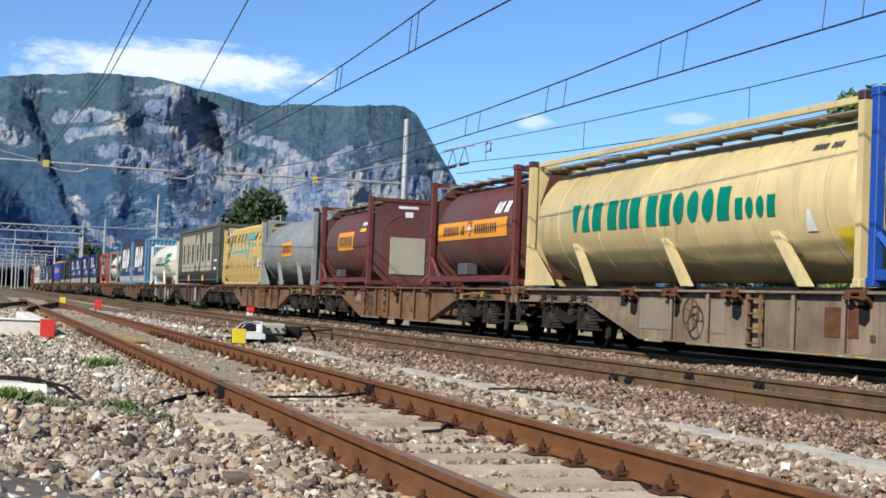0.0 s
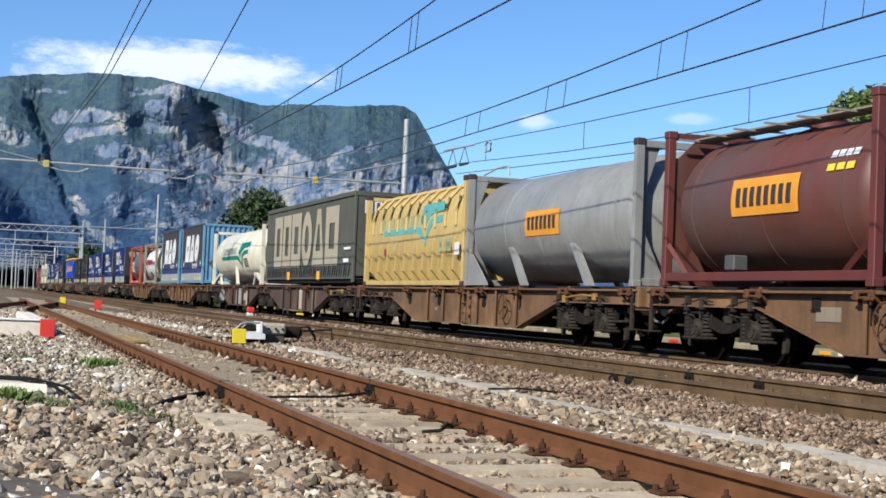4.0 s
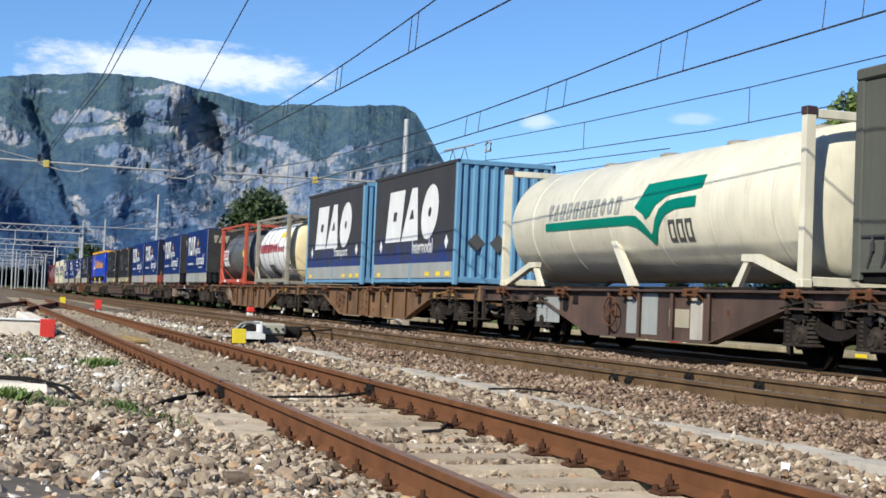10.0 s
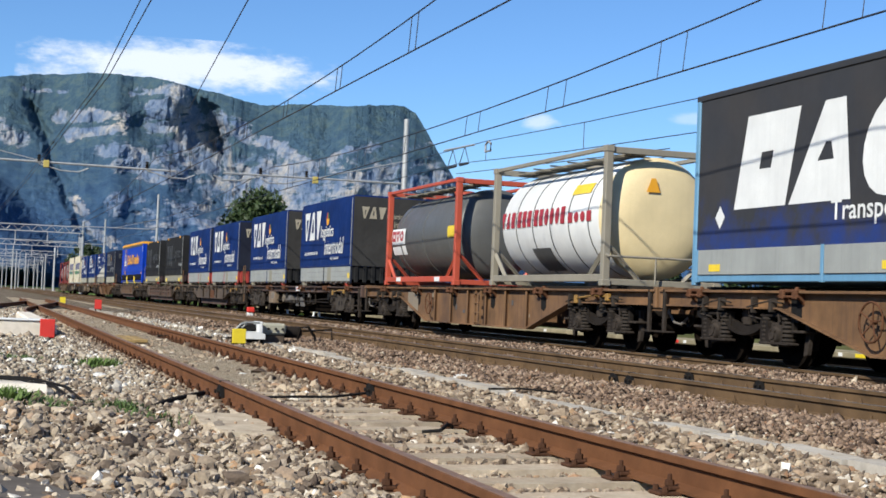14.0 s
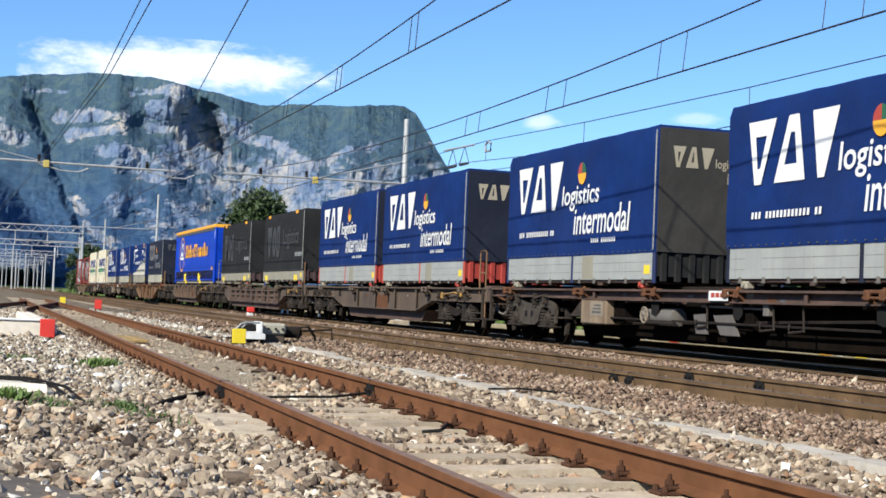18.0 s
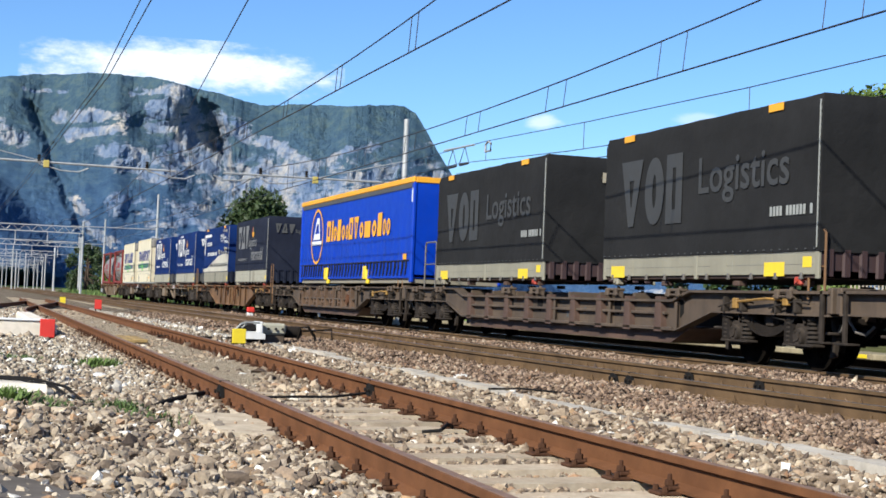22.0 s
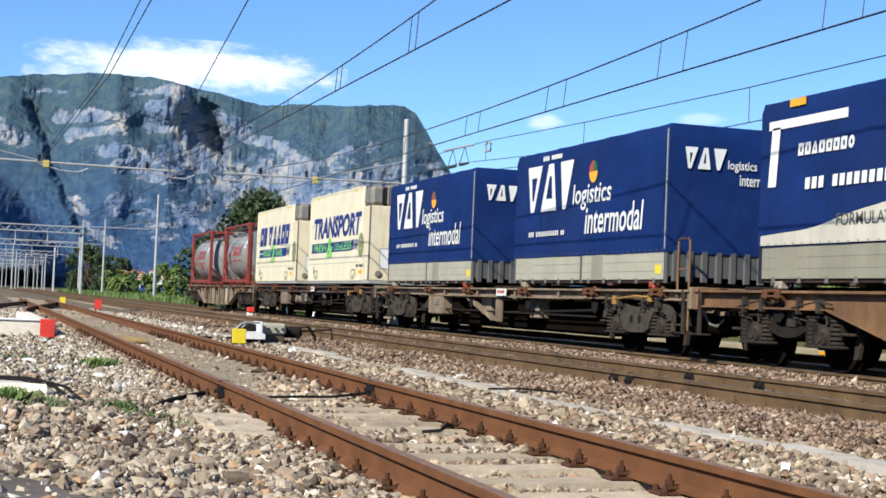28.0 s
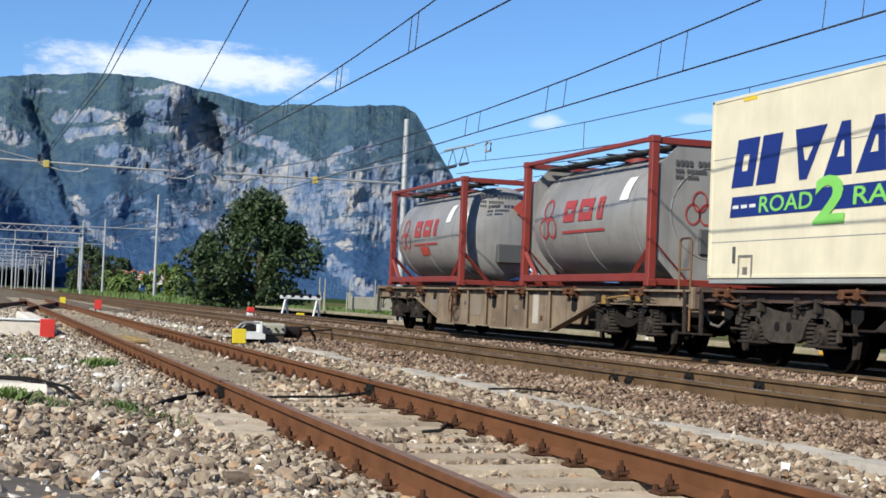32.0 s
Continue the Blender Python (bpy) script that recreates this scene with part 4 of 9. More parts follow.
def steps(parent, y, x=-1.24, z0=0.30, z1=1.05, material="wagon"):
    def build():
        g = Geo()
        for yy in (-0.17, 0.17):
            g.box(x - 0.02, x + 0.02, yy - 0.015, yy + 0.015, z0, z1)
        n = 3
        for i in range(n + 1):
            z = z0 + 0.04 + (z1 - z0 - 0.1) * i / n
            g.box(x - 0.05, x + 0.02, -0.16, 0.16, z - 0.012, z + 0.012, 0.004)
        return g
    piece("step_ladder", shared(f"steps{x}{z0}{material}", build, material), parent, (0, y, 0))


def spigots(parent, length, ys, material="rusty"):
    def build(s):
        return (Geo().box(min(s * 1.08, s * 1.27), max(s * 1.08, s * 1.27), -0.16, 0.16, 1.08, 1.135, 0.015)
                .prism([(s * 1.13, 0.90), (s * 1.13, 1.08), (s * 1.27, 1.08), (s * 1.27, 1.02)], 1, -0.20, -0.175)
                .prism([(s * 1.13, 0.90), (s * 1.13, 1.08), (s * 1.27, 1.08), (s * 1.27, 1.02)], 1, 0.175, 0.20)
                .box(min(s * 1.245, s * 1.30), max(s * 1.245, s * 1.30), -0.23, -0.11, 0.99, 1.13, 0.015)
                .box(min(s * 1.245, s * 1.30), max(s * 1.245, s * 1.30), 0.11, 0.23, 0.99, 1.13, 0.015)
                .tube((s * 1.275, -0.27, 1.03), (s * 1.275, 0.27, 1.03), 0.018, n=6)
                .tube((s * 1.14, 0, 1.13), (s * 1.14, 0, 1.17), 0.04, 0.025, n=8))
    for y in ys:
        for s in (-1, 1):
            sp = piece("container_spigot", shared(f"spigot{material}{s}", lambda: build(s), material), parent, (0, y, 0))
            # Black plate on the sill paints the shade beneath the spigot.
            piece("hinge_pocket", shared(f"hinge_pocket{s}", lambda: Geo().prism([(-0.14, 0.74), (-0.04, 0.66), (0.13, 0.70), (0.14, 1.075), (-0.14, 1.075)], 0, s * 1.130, s * 1.141), "black"), sp)


def ribbon(path, half, a, b):
    """A bent flange along a side view's edge, from x = a to x = b."""
    v, f = [], []
    for y, z in path:
        v += [(a, y, z - half), (b, y, z - half), (b, y, z + half), (a, y, z + half)]
    for k in range(len(path) - 1):
        f += [(4 * k + i, 4 * k + (i + 1) % 4, 4 * k + 4 + (i + 1) % 4, 4 * k + 4 + i) for i in range(4)]
    return Geo().add(v, f + [(0, 1, 2, 3), tuple(range(len(v) - 4, len(v)))])


def outline_sill(length, ends, low, deep_low, lead=1.1, run=3.4, dip=0.0):
    """Side view of a sill that hangs deep between the bogies (ends: their places)."""
    a, b = ends[0], ends[-1]
    pts = [(0.12, 1.10), (0.12, low)]
    for p, q in zip(ends, ends[1:]):
        pts += [(p + lead, low), (p + run, deep_low), (q - run, deep_low), (q - lead, low)]
    pts += [(length - 0.12, low), (length - 0.12, 1.10)]
    if dip:
        pts += [(b - lead - 0.7, 1.10), (b - lead - 1.3, 1.10 - dip), (a + lead + 1.3, 1.10 - dip), (a + lead + 0.7, 1.10)]
    return pts




def flat_wagon(label, at, length, bogies, material="wagon", low=0.86, deep=0.28, lead=1.1, run=3.4, arch=False, wheel_at=None, ladder_at=None, posts=(), patches=(), stiff=1.25, spig=(), dip=0.0):
    t = aboard("flat_wagon", label, "wagon", at, "wagons of the freight train")
    m = M[material]
    out = outline_sill(length, bogies, low, deep, lead, run, dip)
    for s in (-1, 1):
        sill = part("side_sill", Geo().prism(out, 0, s * 1.12, s * 1.135), m, t)
        fl = Geo()
        if dip:
            a, b = bogies[0] + lead + 0.7, bogies[-1] - lead - 0.7
            crest = [(0.1, 1.1), (a, 1.1), (a + 0.6, 1.1 - dip), (b - 0.6, 1.1 - dip), (b, 1.1), (length - 0.1, 1.1)]
            fl = ribbon([(y, z - 0.008) for y, z in crest], 0.02, s * 1.02, s * 1.25)
        else:
            fl.box(min(s * 1.02, s * 1.25), max(s * 1.02, s * 1.25), 0.1, length - 0.1, 1.075, 1.115, 0.006)
        part("top_flange", fl, m, sill)
        edge = out[1:4 * len(bogies) - 1]
        part("bottom_flange", ribbon(edge, 0.013, s * 1.03, s * 1.215), m, sill)
        for p, q in zip(bogies, bogies[1:]):
            y = p + run
            while y <= q - run + 0.01:
                up = 1.08 - dip - deep
                rib = Geo().prism([(-0.012, 0), (0.012, 0), (0.012, up), (-0.012, up)], 0, s * 1.13, s * 1.205)
                rib.prism([(-0.045, 0.01), (0.045, 0.01), (0.045, up - 0.005), (-0.045, up - 0.005)], 0, s * 1.203, s * 1.217)
                piece("stiffener", shared(f"stiffener{s}{deep}{dip}{material}", lambda: rib, material), sill, (0, y, deep))
                y += stiff
    beams = Geo().box(-0.35, -0.25, 0.3, length - 0.3, 0.72, 1.05).box(0.25, 0.35, 0.3, length - 0.3, 0.72, 1.05)
    part("centre_sill", beams, m, t)
    # Added beams whose near-black stands in for shade between deck and load.
    if not dip:
        for x in (-0.62, 0.62):
            part("load_bearer", Geo().box(x - 0.06, x + 0.06, 0.7, length - 0.7, 1.06, 1.185, 0.01), M["bogie"], t, "near-black beam added to darken the deck gap")
    y = 0.6
    while y < length - 0.4:
        piece("cross_beam", shared("cross_beam" + material, lambda: Geo().box(-1.12, 1.12, -0.05, 0.05, 0.88, 1.06, 0.008), material), t, (0, y, 0))
        y += 1.45
    for y in (0.06, length - 0.16):
        piece("headstock", shared("headstock" + material, lambda: Geo().box(-1.22, 1.22, 0, 0.12, 0.80, 1.16, 0.015), material), t, (0, y, 0))
    for y in (0.28, length - 0.28):
        piece("end_step", shared("end_step", lambda: Geo().box(-1.25, -1.20, -0.035, 0.035, 0.42, 1.12, 0.008).box(-1.30, -1.10, -0.17, 0.17, 0.40, 0.43, 0.006).line([(-1.12, 0.15, 0.42), (-1.12, 0.12, 0.98)], 0.015, 5), "bogie_cast"), t, (0, y, 0))
    for y, d in ((0.06, -1), (length - 0.04, 1)):
        piece("air_hose", shared(f"air_hose{d}", lambda: Geo().line([(-0.95, 0, 0.92), (-1.0, d * 0.10, 0.72), (-0.98, d * 0.22, 0.58), (-0.92, d * 0.36, 0.55), (-0.84, d * 0.44, 0.66)], 0.022, 6), "steel_dirty"), t, (0, y, 0))
    for q in bogies:
        bogie(t, q, arch)
    buffer_pair(t, 0.06, -1)
    buffer_pair(t, length - 0.04, 1)
    mid = (bogies[0] + bogies[1]) / 2
    piece("brake_cylinder", shared("brake_cylinder", lambda: Geo().lathe([(-0.35, 0.05), (-0.3, 0.2), (0.25, 0.2), (0.35, 0.1), (0.6, 0.03)], 1, (0.15, 0.62), 16), "bogie"), t, (0, mid + 1.0, 0))
    piece("air_tank", shared("air_tank", lambda: Geo().lathe([(-0.6, 0.03), (-0.55, 0.18), (0.55, 0.18), (0.6, 0.03)], 1, (-0.45, 0.60), 16), "bogie"), t, (0, mid - 1.2, 0))
    for k, q in enumerate(bogies):
        for d in (-1, 1):
            y = q + d * 0.75
            piece("brake_rod", shared(f"brake_rod{d}", lambda: Geo().line([(-1.20, -0.5, 0.93), (-1.24, -0.2, 0.97), (-1.24, 0.3, 0.90), (-1.20, 0.55, 0.86)], 0.014, 5)
                  .box(-1.26, -1.14, -0.24, -0.18, 0.80, 1.0, 0.01).box(-1.25, -1.14, 0.30, 0.34, 0.78, 1.02, 0.01)
                  .line([(-1.16, 0.5, 0.9), (-1.16, 0.52, 0.74), (-1.14, 0.2, 0.70)], 0.016, 5), "axle"), t, (0, y, 0))
        if k == 0:
            piece("release_handle", shared("release_handle", lambda: Geo().line([(-1.22, -0.9, 0.98), (-1.25, -0.4, 1.0), (-1.25, 0.5, 0.94)], 0.02, 6).box(-1.27, -1.2, -1.0, -0.86, 0.90, 1.03, 0.01)
                  .box(-1.27, -1.22, 0.42, 0.56, 0.84, 1.0, 0.01), "lever"), t, (0, q + 0.2, 0), "yellow-brown release handle")
    if wheel_at:
        handwheel(t, wheel_at, 0.72, 0.26, material="rusty")
    for y, w, z, h, mat_ in patches[:1]:
        piece("label_holder", shared("label_holder", lambda: Geo().box(-1.155, -1.13, -0.11, 0.11, 0.0, 0.16, 0.006).box(-1.165, -1.15, -0.13, 0.13, -0.02, 0.0), "bogie"), t, (0, bogies[-1] - run + 0.8, 0.86))
    if ladder_at:
        steps(t, ladder_at)
    spigots(t, length, spig, material if material == "wagon_grey" else "rusty")
    for y, w, z, h, mat_ in patches:
        part("stencil_panel", Geo().box(-1.146, -1.132, y - w / 2, y + w / 2, z, z + h), M[mat_], t, "pale painted data panel")
    dots = random.Random(int(at * 10))
    for k in range(7):
        y, z, w = dots.uniform(bogies[0] + run, bogies[-1] - run), dots.uniform(deep + 0.1, 0.9), dots.uniform(0.06, 0.22)
        part("stencil_mark", Geo().box(-1.141, -1.134, y - w / 2, y + w / 2, z, z + dots.uniform(0.03, 0.12)), M[dots.choice(("rusty", "ghost", "ghost", "patch"))], t)
    for y in posts:
        piece("shunter_rail", shared("shunter_rail", lambda: Geo().line([(-1.18, 0, 0.45), (-1.18, 0, 1.9), (-1.18, 0.05, 1.95), (-1.18, 0.35, 1.95), (-1.18, 0.4, 1.9), (-1.18, 0.4, 1.0)], 0.02, 6)
              .line([(-1.18, 0, 1.45), (-1.18, 0.4, 1.45)], 0.015, 5), "wagon"), t, (0, y, 0))
    return t


# -- tank containers --
def dish(y0, y1, r, n=6, bulge=0.42):
    """Rings of a tank with domed ends."""
    pts = [(y0 + bulge * (1 - math.sin(math.pi / 2 * (n - i) / n)), max(0.02, r * math.cos(math.pi / 2 * (n - i) / n))) for i in range(n + 1)]
    return pts + [(y0 + y1 - p, q) for p, q in pts[::-1]]


def tank_skin(r, zc, off=0.006):
    return lambda z: -math.sqrt(max(0.0, (r + off) ** 2 - (z - zc) ** 2))


def frame_tank(name, label, at, length, frame, tank, r=1.14, zc=2.47, bands=3, top=3.765, brace=True, foot=1.175, walkway="frame_grey", rails=True, plate=None):
    t = aboard(name, label, "tank container", at)
    for y in (0, length - 0.15):
        for s in (-1, 1):
            piece("corner_post", shared(f"post{frame}{top}", lambda: Geo().box(-0.07, 0.07, 0, 0.15, foot, top, 0.012)
                  .box(-0.085, 0.085, -0.012, 0.165, top - 0.12, top, 0.01).box(-0.085, 0.085, -0.012, 0.165, foot, foot + 0.12, 0.01), frame), t, (s * 1.135, y, 0))
        for z in (foot + 0.02, top - 0.14):
            piece("end_beam", shared(f"end_beam{frame}", lambda: Geo().box(-1.07, 1.07, 0.02, 0.13, 0, 0.12, 0.01), frame), t, (0, y, z))
        d = 1 if y == 0 else -1
        y1 = y + (0.13 if d > 0 else 0.02)
        if brace:
            for s in (-1, 1):
                for a, b in (((s * 1.07, 0, foot + 0.75), (s * 0.45, 0, foot + 0.12)),):
                    part("diagonal_brace", Geo().line([(a[0], y + 0.075, a[2]), (b[0], y + 0.075, b[2])], 0.045, 4), M[frame], t)
                part("corner_brace", Geo().line([(s * 1.13, y1, foot + 0.68), (s * 1.13, y1 + d * 0.75, foot + 0.12)], 0.055, 4), M[frame], t)
        if plate:
            c = 0.38
            out = [(-1.06, foot + 0.14 + c), (-1.06 + c, foot + 0.14), (1.06 - c, foot + 0.14), (1.06, foot + 0.14 + c), (1.06, top - 0.14 - c), (1.06 - c, top - 0.14), (-1.06 + c, top - 0.14), (-1.06, top - 0.14 - c)]
            ep = part("end_plate", Geo().prism(out, 1, y + 0.05, y + 0.10), M[plate], t, "closed end cladding")
            yy = y + (0.045 if d > 0 else 0.105)
            part("rim", Geo().line([(0.80 * math.cos(k * math.pi / 12), yy, zc + 0.80 * math.sin(k * math.pi / 12)) for k in range(25)], 0.012, 5), M[plate], ep)
    for s in (-1, 1):
        part("bottom_rail", Geo().box(s * 1.135 - 0.05, s * 1.135 + 0.05, 0.15, length - 0.15, foot + 0.08, foot + 0.22, 0.01), M[frame], t)
        if rails:
            part("top_rail", Geo().box(s * 1.135 - 0.04, s * 1.135 + 0.04, 0.15, length - 0.15, top - 0.09, top - 0.01, 0.01), M[frame], t)
    shell = part("tank", Geo().lathe(dish(0.12, length - 0.12, r), 1, (0, zc), 40), M[tank], t)
    for i in range(bands):
        y = 0.9 + (length - 1.8) * i / max(1, bands - 1)
        part("band", Geo().lathe([(y - 0.035, r), (y - 0.03, r + 0.012), (y + 0.03, r + 0.012), (y + 0.035, r)], 1, (0, zc), 40), M[tank], shell)
    wk = Geo()
    for k in range(4):
        wk.box(-0.75 + 0.11 * k, -0.66 + 0.11 * k, 0.2, length - 0.2, top - 0.14, top - 0.115)
    for k in range(7):
        wk.box(-1.1, -0.2, 0.3 + (length - 0.6) * k / 6 - 0.02, 0.34 + (length - 0.6) * k / 6 - 0.02, top - 0.17, top - 0.14)
    part("walkway", wk, M[walkway], t, "slatted top walkway")
    man = Geo().lathe([(zc + r - 0.05, 0.28), (zc + r + 0.08, 0.28), (zc + r + 0.10, 0.24)], 2, (0, length / 2), 18)
    part("manhole", man, M[frame], t)
    return t, shell


def saddle_tank(name, label, at, length, colour, r=1.17, zc=2.44, top=3.75, saddles=(), foot=1.16, walkway=True, cradle=False):
    """A long tank between two end frames, on slanting saddle plates."""
    t = aboard(name, label, "tank container", at)
    for y in (0, length - 0.14):
        for s in (-1, 1):
            p = piece("corner_post", shared(f"saddle_post{colour}{top}", lambda: Geo().prism([(-0.07, 0.0), (0.07, 0.0), (0.07, 0.14), (-0.07, 0.14)], 2, foot, top), colour), t, (s * 1.145, y, 0))
            for z in (foot, top - 0.12):
                piece("corner_casting", shared("casting_red", lambda: Geo().box(-0.085, 0.085, -0.012, 0.155, 0, 0.122, 0.012), "dark_maroon") if z > 3 else shared("casting" + colour, lambda: Geo().box(-0.085, 0.085, -0.012, 0.155, 0, 0.122, 0.012), colour), p, (0, 0, z))
        part("end_beam", Geo().box(-1.08, 1.08, y + 0.02, y + 0.12, foot + 0.02, foot + 0.16, 0.01), M[colour], t)
        part("end_beam", Geo().box(-1.08, 1.08, y + 0.02, y + 0.12, top - 0.16, top - 0.03, 0.01), M[colour], t)
        d, yy = (1, 0.14) if y == 0 else (-1, length - 0.14)
        for s in (-1, 1):
            if cradle:
                k = yy - d * 0.05
                part("cradle_arm", Geo().prism([(k, foot + 0.12), (k + d * 1.35, foot + 0.50), (k + d * 1.75, foot + 0.50), (k + d * 1.75, foot + 0.40), (k + d * 1.40, foot + 0.38), (k, foot)], 0, s * 1.02, s * 1.14), M[colour], t)
                part("cradle_leg", Geo().prism([(k + d * 1.55, foot + 0.40), (k + d * 1.70, foot + 0.40), (k + d * 2.05, foot + 0.01), (k + d * 1.85, foot + 0.01)], 0, s * 1.04, s * 1.12), M[colour], t)
                continue
            if d < 0:
                part("gusset", Geo().prism([(yy, foot + 0.02), (yy + d * 1.25, foot + 0.02), (yy + d * 1.2, foot + 0.1), (yy, foot + 0.85)], 0, s * 1.12, s * 1.16), M[colour], t)
            part("end_skirt", Geo().prism([(s * 1.08, foot + 0.15), (s * 1.08, top - 0.1), (s * 0.75, top - 0.15), (s * 0.98, 2.9), (s * 0.98, 2.1), (s * 0.6, foot + 0.15)], 1, yy - d * 0.06, yy - d * 0.03), M[colour], t)
    shell = part("tank", Geo().lathe(dish(0.1, length - 0.1, r, bulge=0.36), 1, (0, zc), 44), M[colour], t)
    for y in saddles:
        for s in (-1, 1):
            up, lo_ = zc - 0.45, foot + 0.02
            xo = math.sqrt(r * r - 0.45 ** 2)
            q = [(xo + 0.012, y + 0.95, up), (xo + 0.012, y + 0.74, up), (1.165, y - 0.26, lo_), (1.165, y + 0.02, lo_)]
            g = Geo().add([(s * a_, b_, c_) for a_, b_, c_ in q] + [(s * (a_ - 0.10), b_, c_) for a_, b_, c_ in q],
                          [(0, 1, 2, 3), (4, 7, 6, 5), (0, 3, 7, 4), (1, 5, 6, 2), (0, 4, 5, 1), (2, 6, 7, 3)])
            part("saddle", g, M[colour], t)
    for k in range(int(length // 1.9)):
        y = 0.95 + k * 1.9
        part("weld_band", Geo().lathe([(y - 0.03, r), (y - 0.02, r + 0.006), (y + 0.02, r + 0.006), (y + 0.03, r)], 1, (0, zc), 44), M[colour], shell)
    if walkway:
        g = Geo().box(-1.06, -1.0, 0.15, length - 0.15, top - 0.12, top - 0.02, 0.01)
        part("top_rail", g, M[colour], t)
        wk = Geo().box(-0.98, -0.55, 0.3, length - 0.3, top - 0.20, top - 0.17)
        for k in range(13):
            y = 0.4 + (length - 0.8) * k / 12
            wk.box(-1.03, -0.52, y - 0.025, y + 0.025, top - 0.235, top - 0.165)
        part("walkway", wk, M["frame_grey"], t, "slatted top walkway")
    return t, shell


# -- tarpaulin swap bodies --
def cloth_geo(x, y0, y1, z0, z1, seed, amp=0.011, ny=40, nz=14):
    """One tarpaulin over sides, ends and roof, with shallow creases."""
    def side(a, b, n):
        return [(a[0] + (b[0] - a[0]) * i / n, a[1] + (b[1] - a[1]) * i / n) for i in range(n)]
    ring = side((-x, y0), (x, y0), 14) + side((x, y0), (x, y1), ny) + side((x, y1), (-x, y1), 14) + side((-x, y1), (-x, y0), ny)
    n, v, f = len(ring), [], []
    for j in range(nz + 1):
        z = z0 + (z1 - z0) * j / nz
        for i, (px, py) in enumerate(ring):
            k = amp * noise.fractal((px * 1.3 + seed, py * 1.3, z * 2.2), 0.8, 2.0, 3) * (1 - (j / nz) ** 6)
            dx = (-1 if px < -x + 0.01 else 1 if px > x - 0.01 else 0)
            dy = (-1 if py < y0 + 0.01 else 1 if py > y1 - 0.01 else 0)
            inset = 0.03 * max(0, j - nz + 1)
            v.append((px + dx * (k - inset), py + dy * (k - inset), z - 0.012 * abs(math.sin(py * 2.6)) * (j == nz)))
    for j in range(nz):
        f += [(j * n + i, j * n + (i + 1) % n, (j + 1) * n + (i + 1) % n, (j + 1) * n + i) for i in range(n)]
    f.append(tuple(range(nz * n, nz * n + n)))
    return Geo().add(v, f)


def ribbed_end(parent, name, x, y, z0, z1, material, n=9, out=-1, depth=0.045):
    wall = part(name, Geo().box(-x, x, y - 0.01, y + 0.01, z0, z1), M[material], parent)
    w = x / n * 0.55
    rib = Geo().prism([(-w, 0), (-w * 0.6, out * depth), (w * 0.6, out * depth), (w, 0)], 2, z0 + 0.02, z1 - 0.02).mesh("rib", M[material])
    for i in range(n):
        piece("rib", rib, wall, (-x + 2 * x * (i + 0.5) / n, y, 0))
    return wall


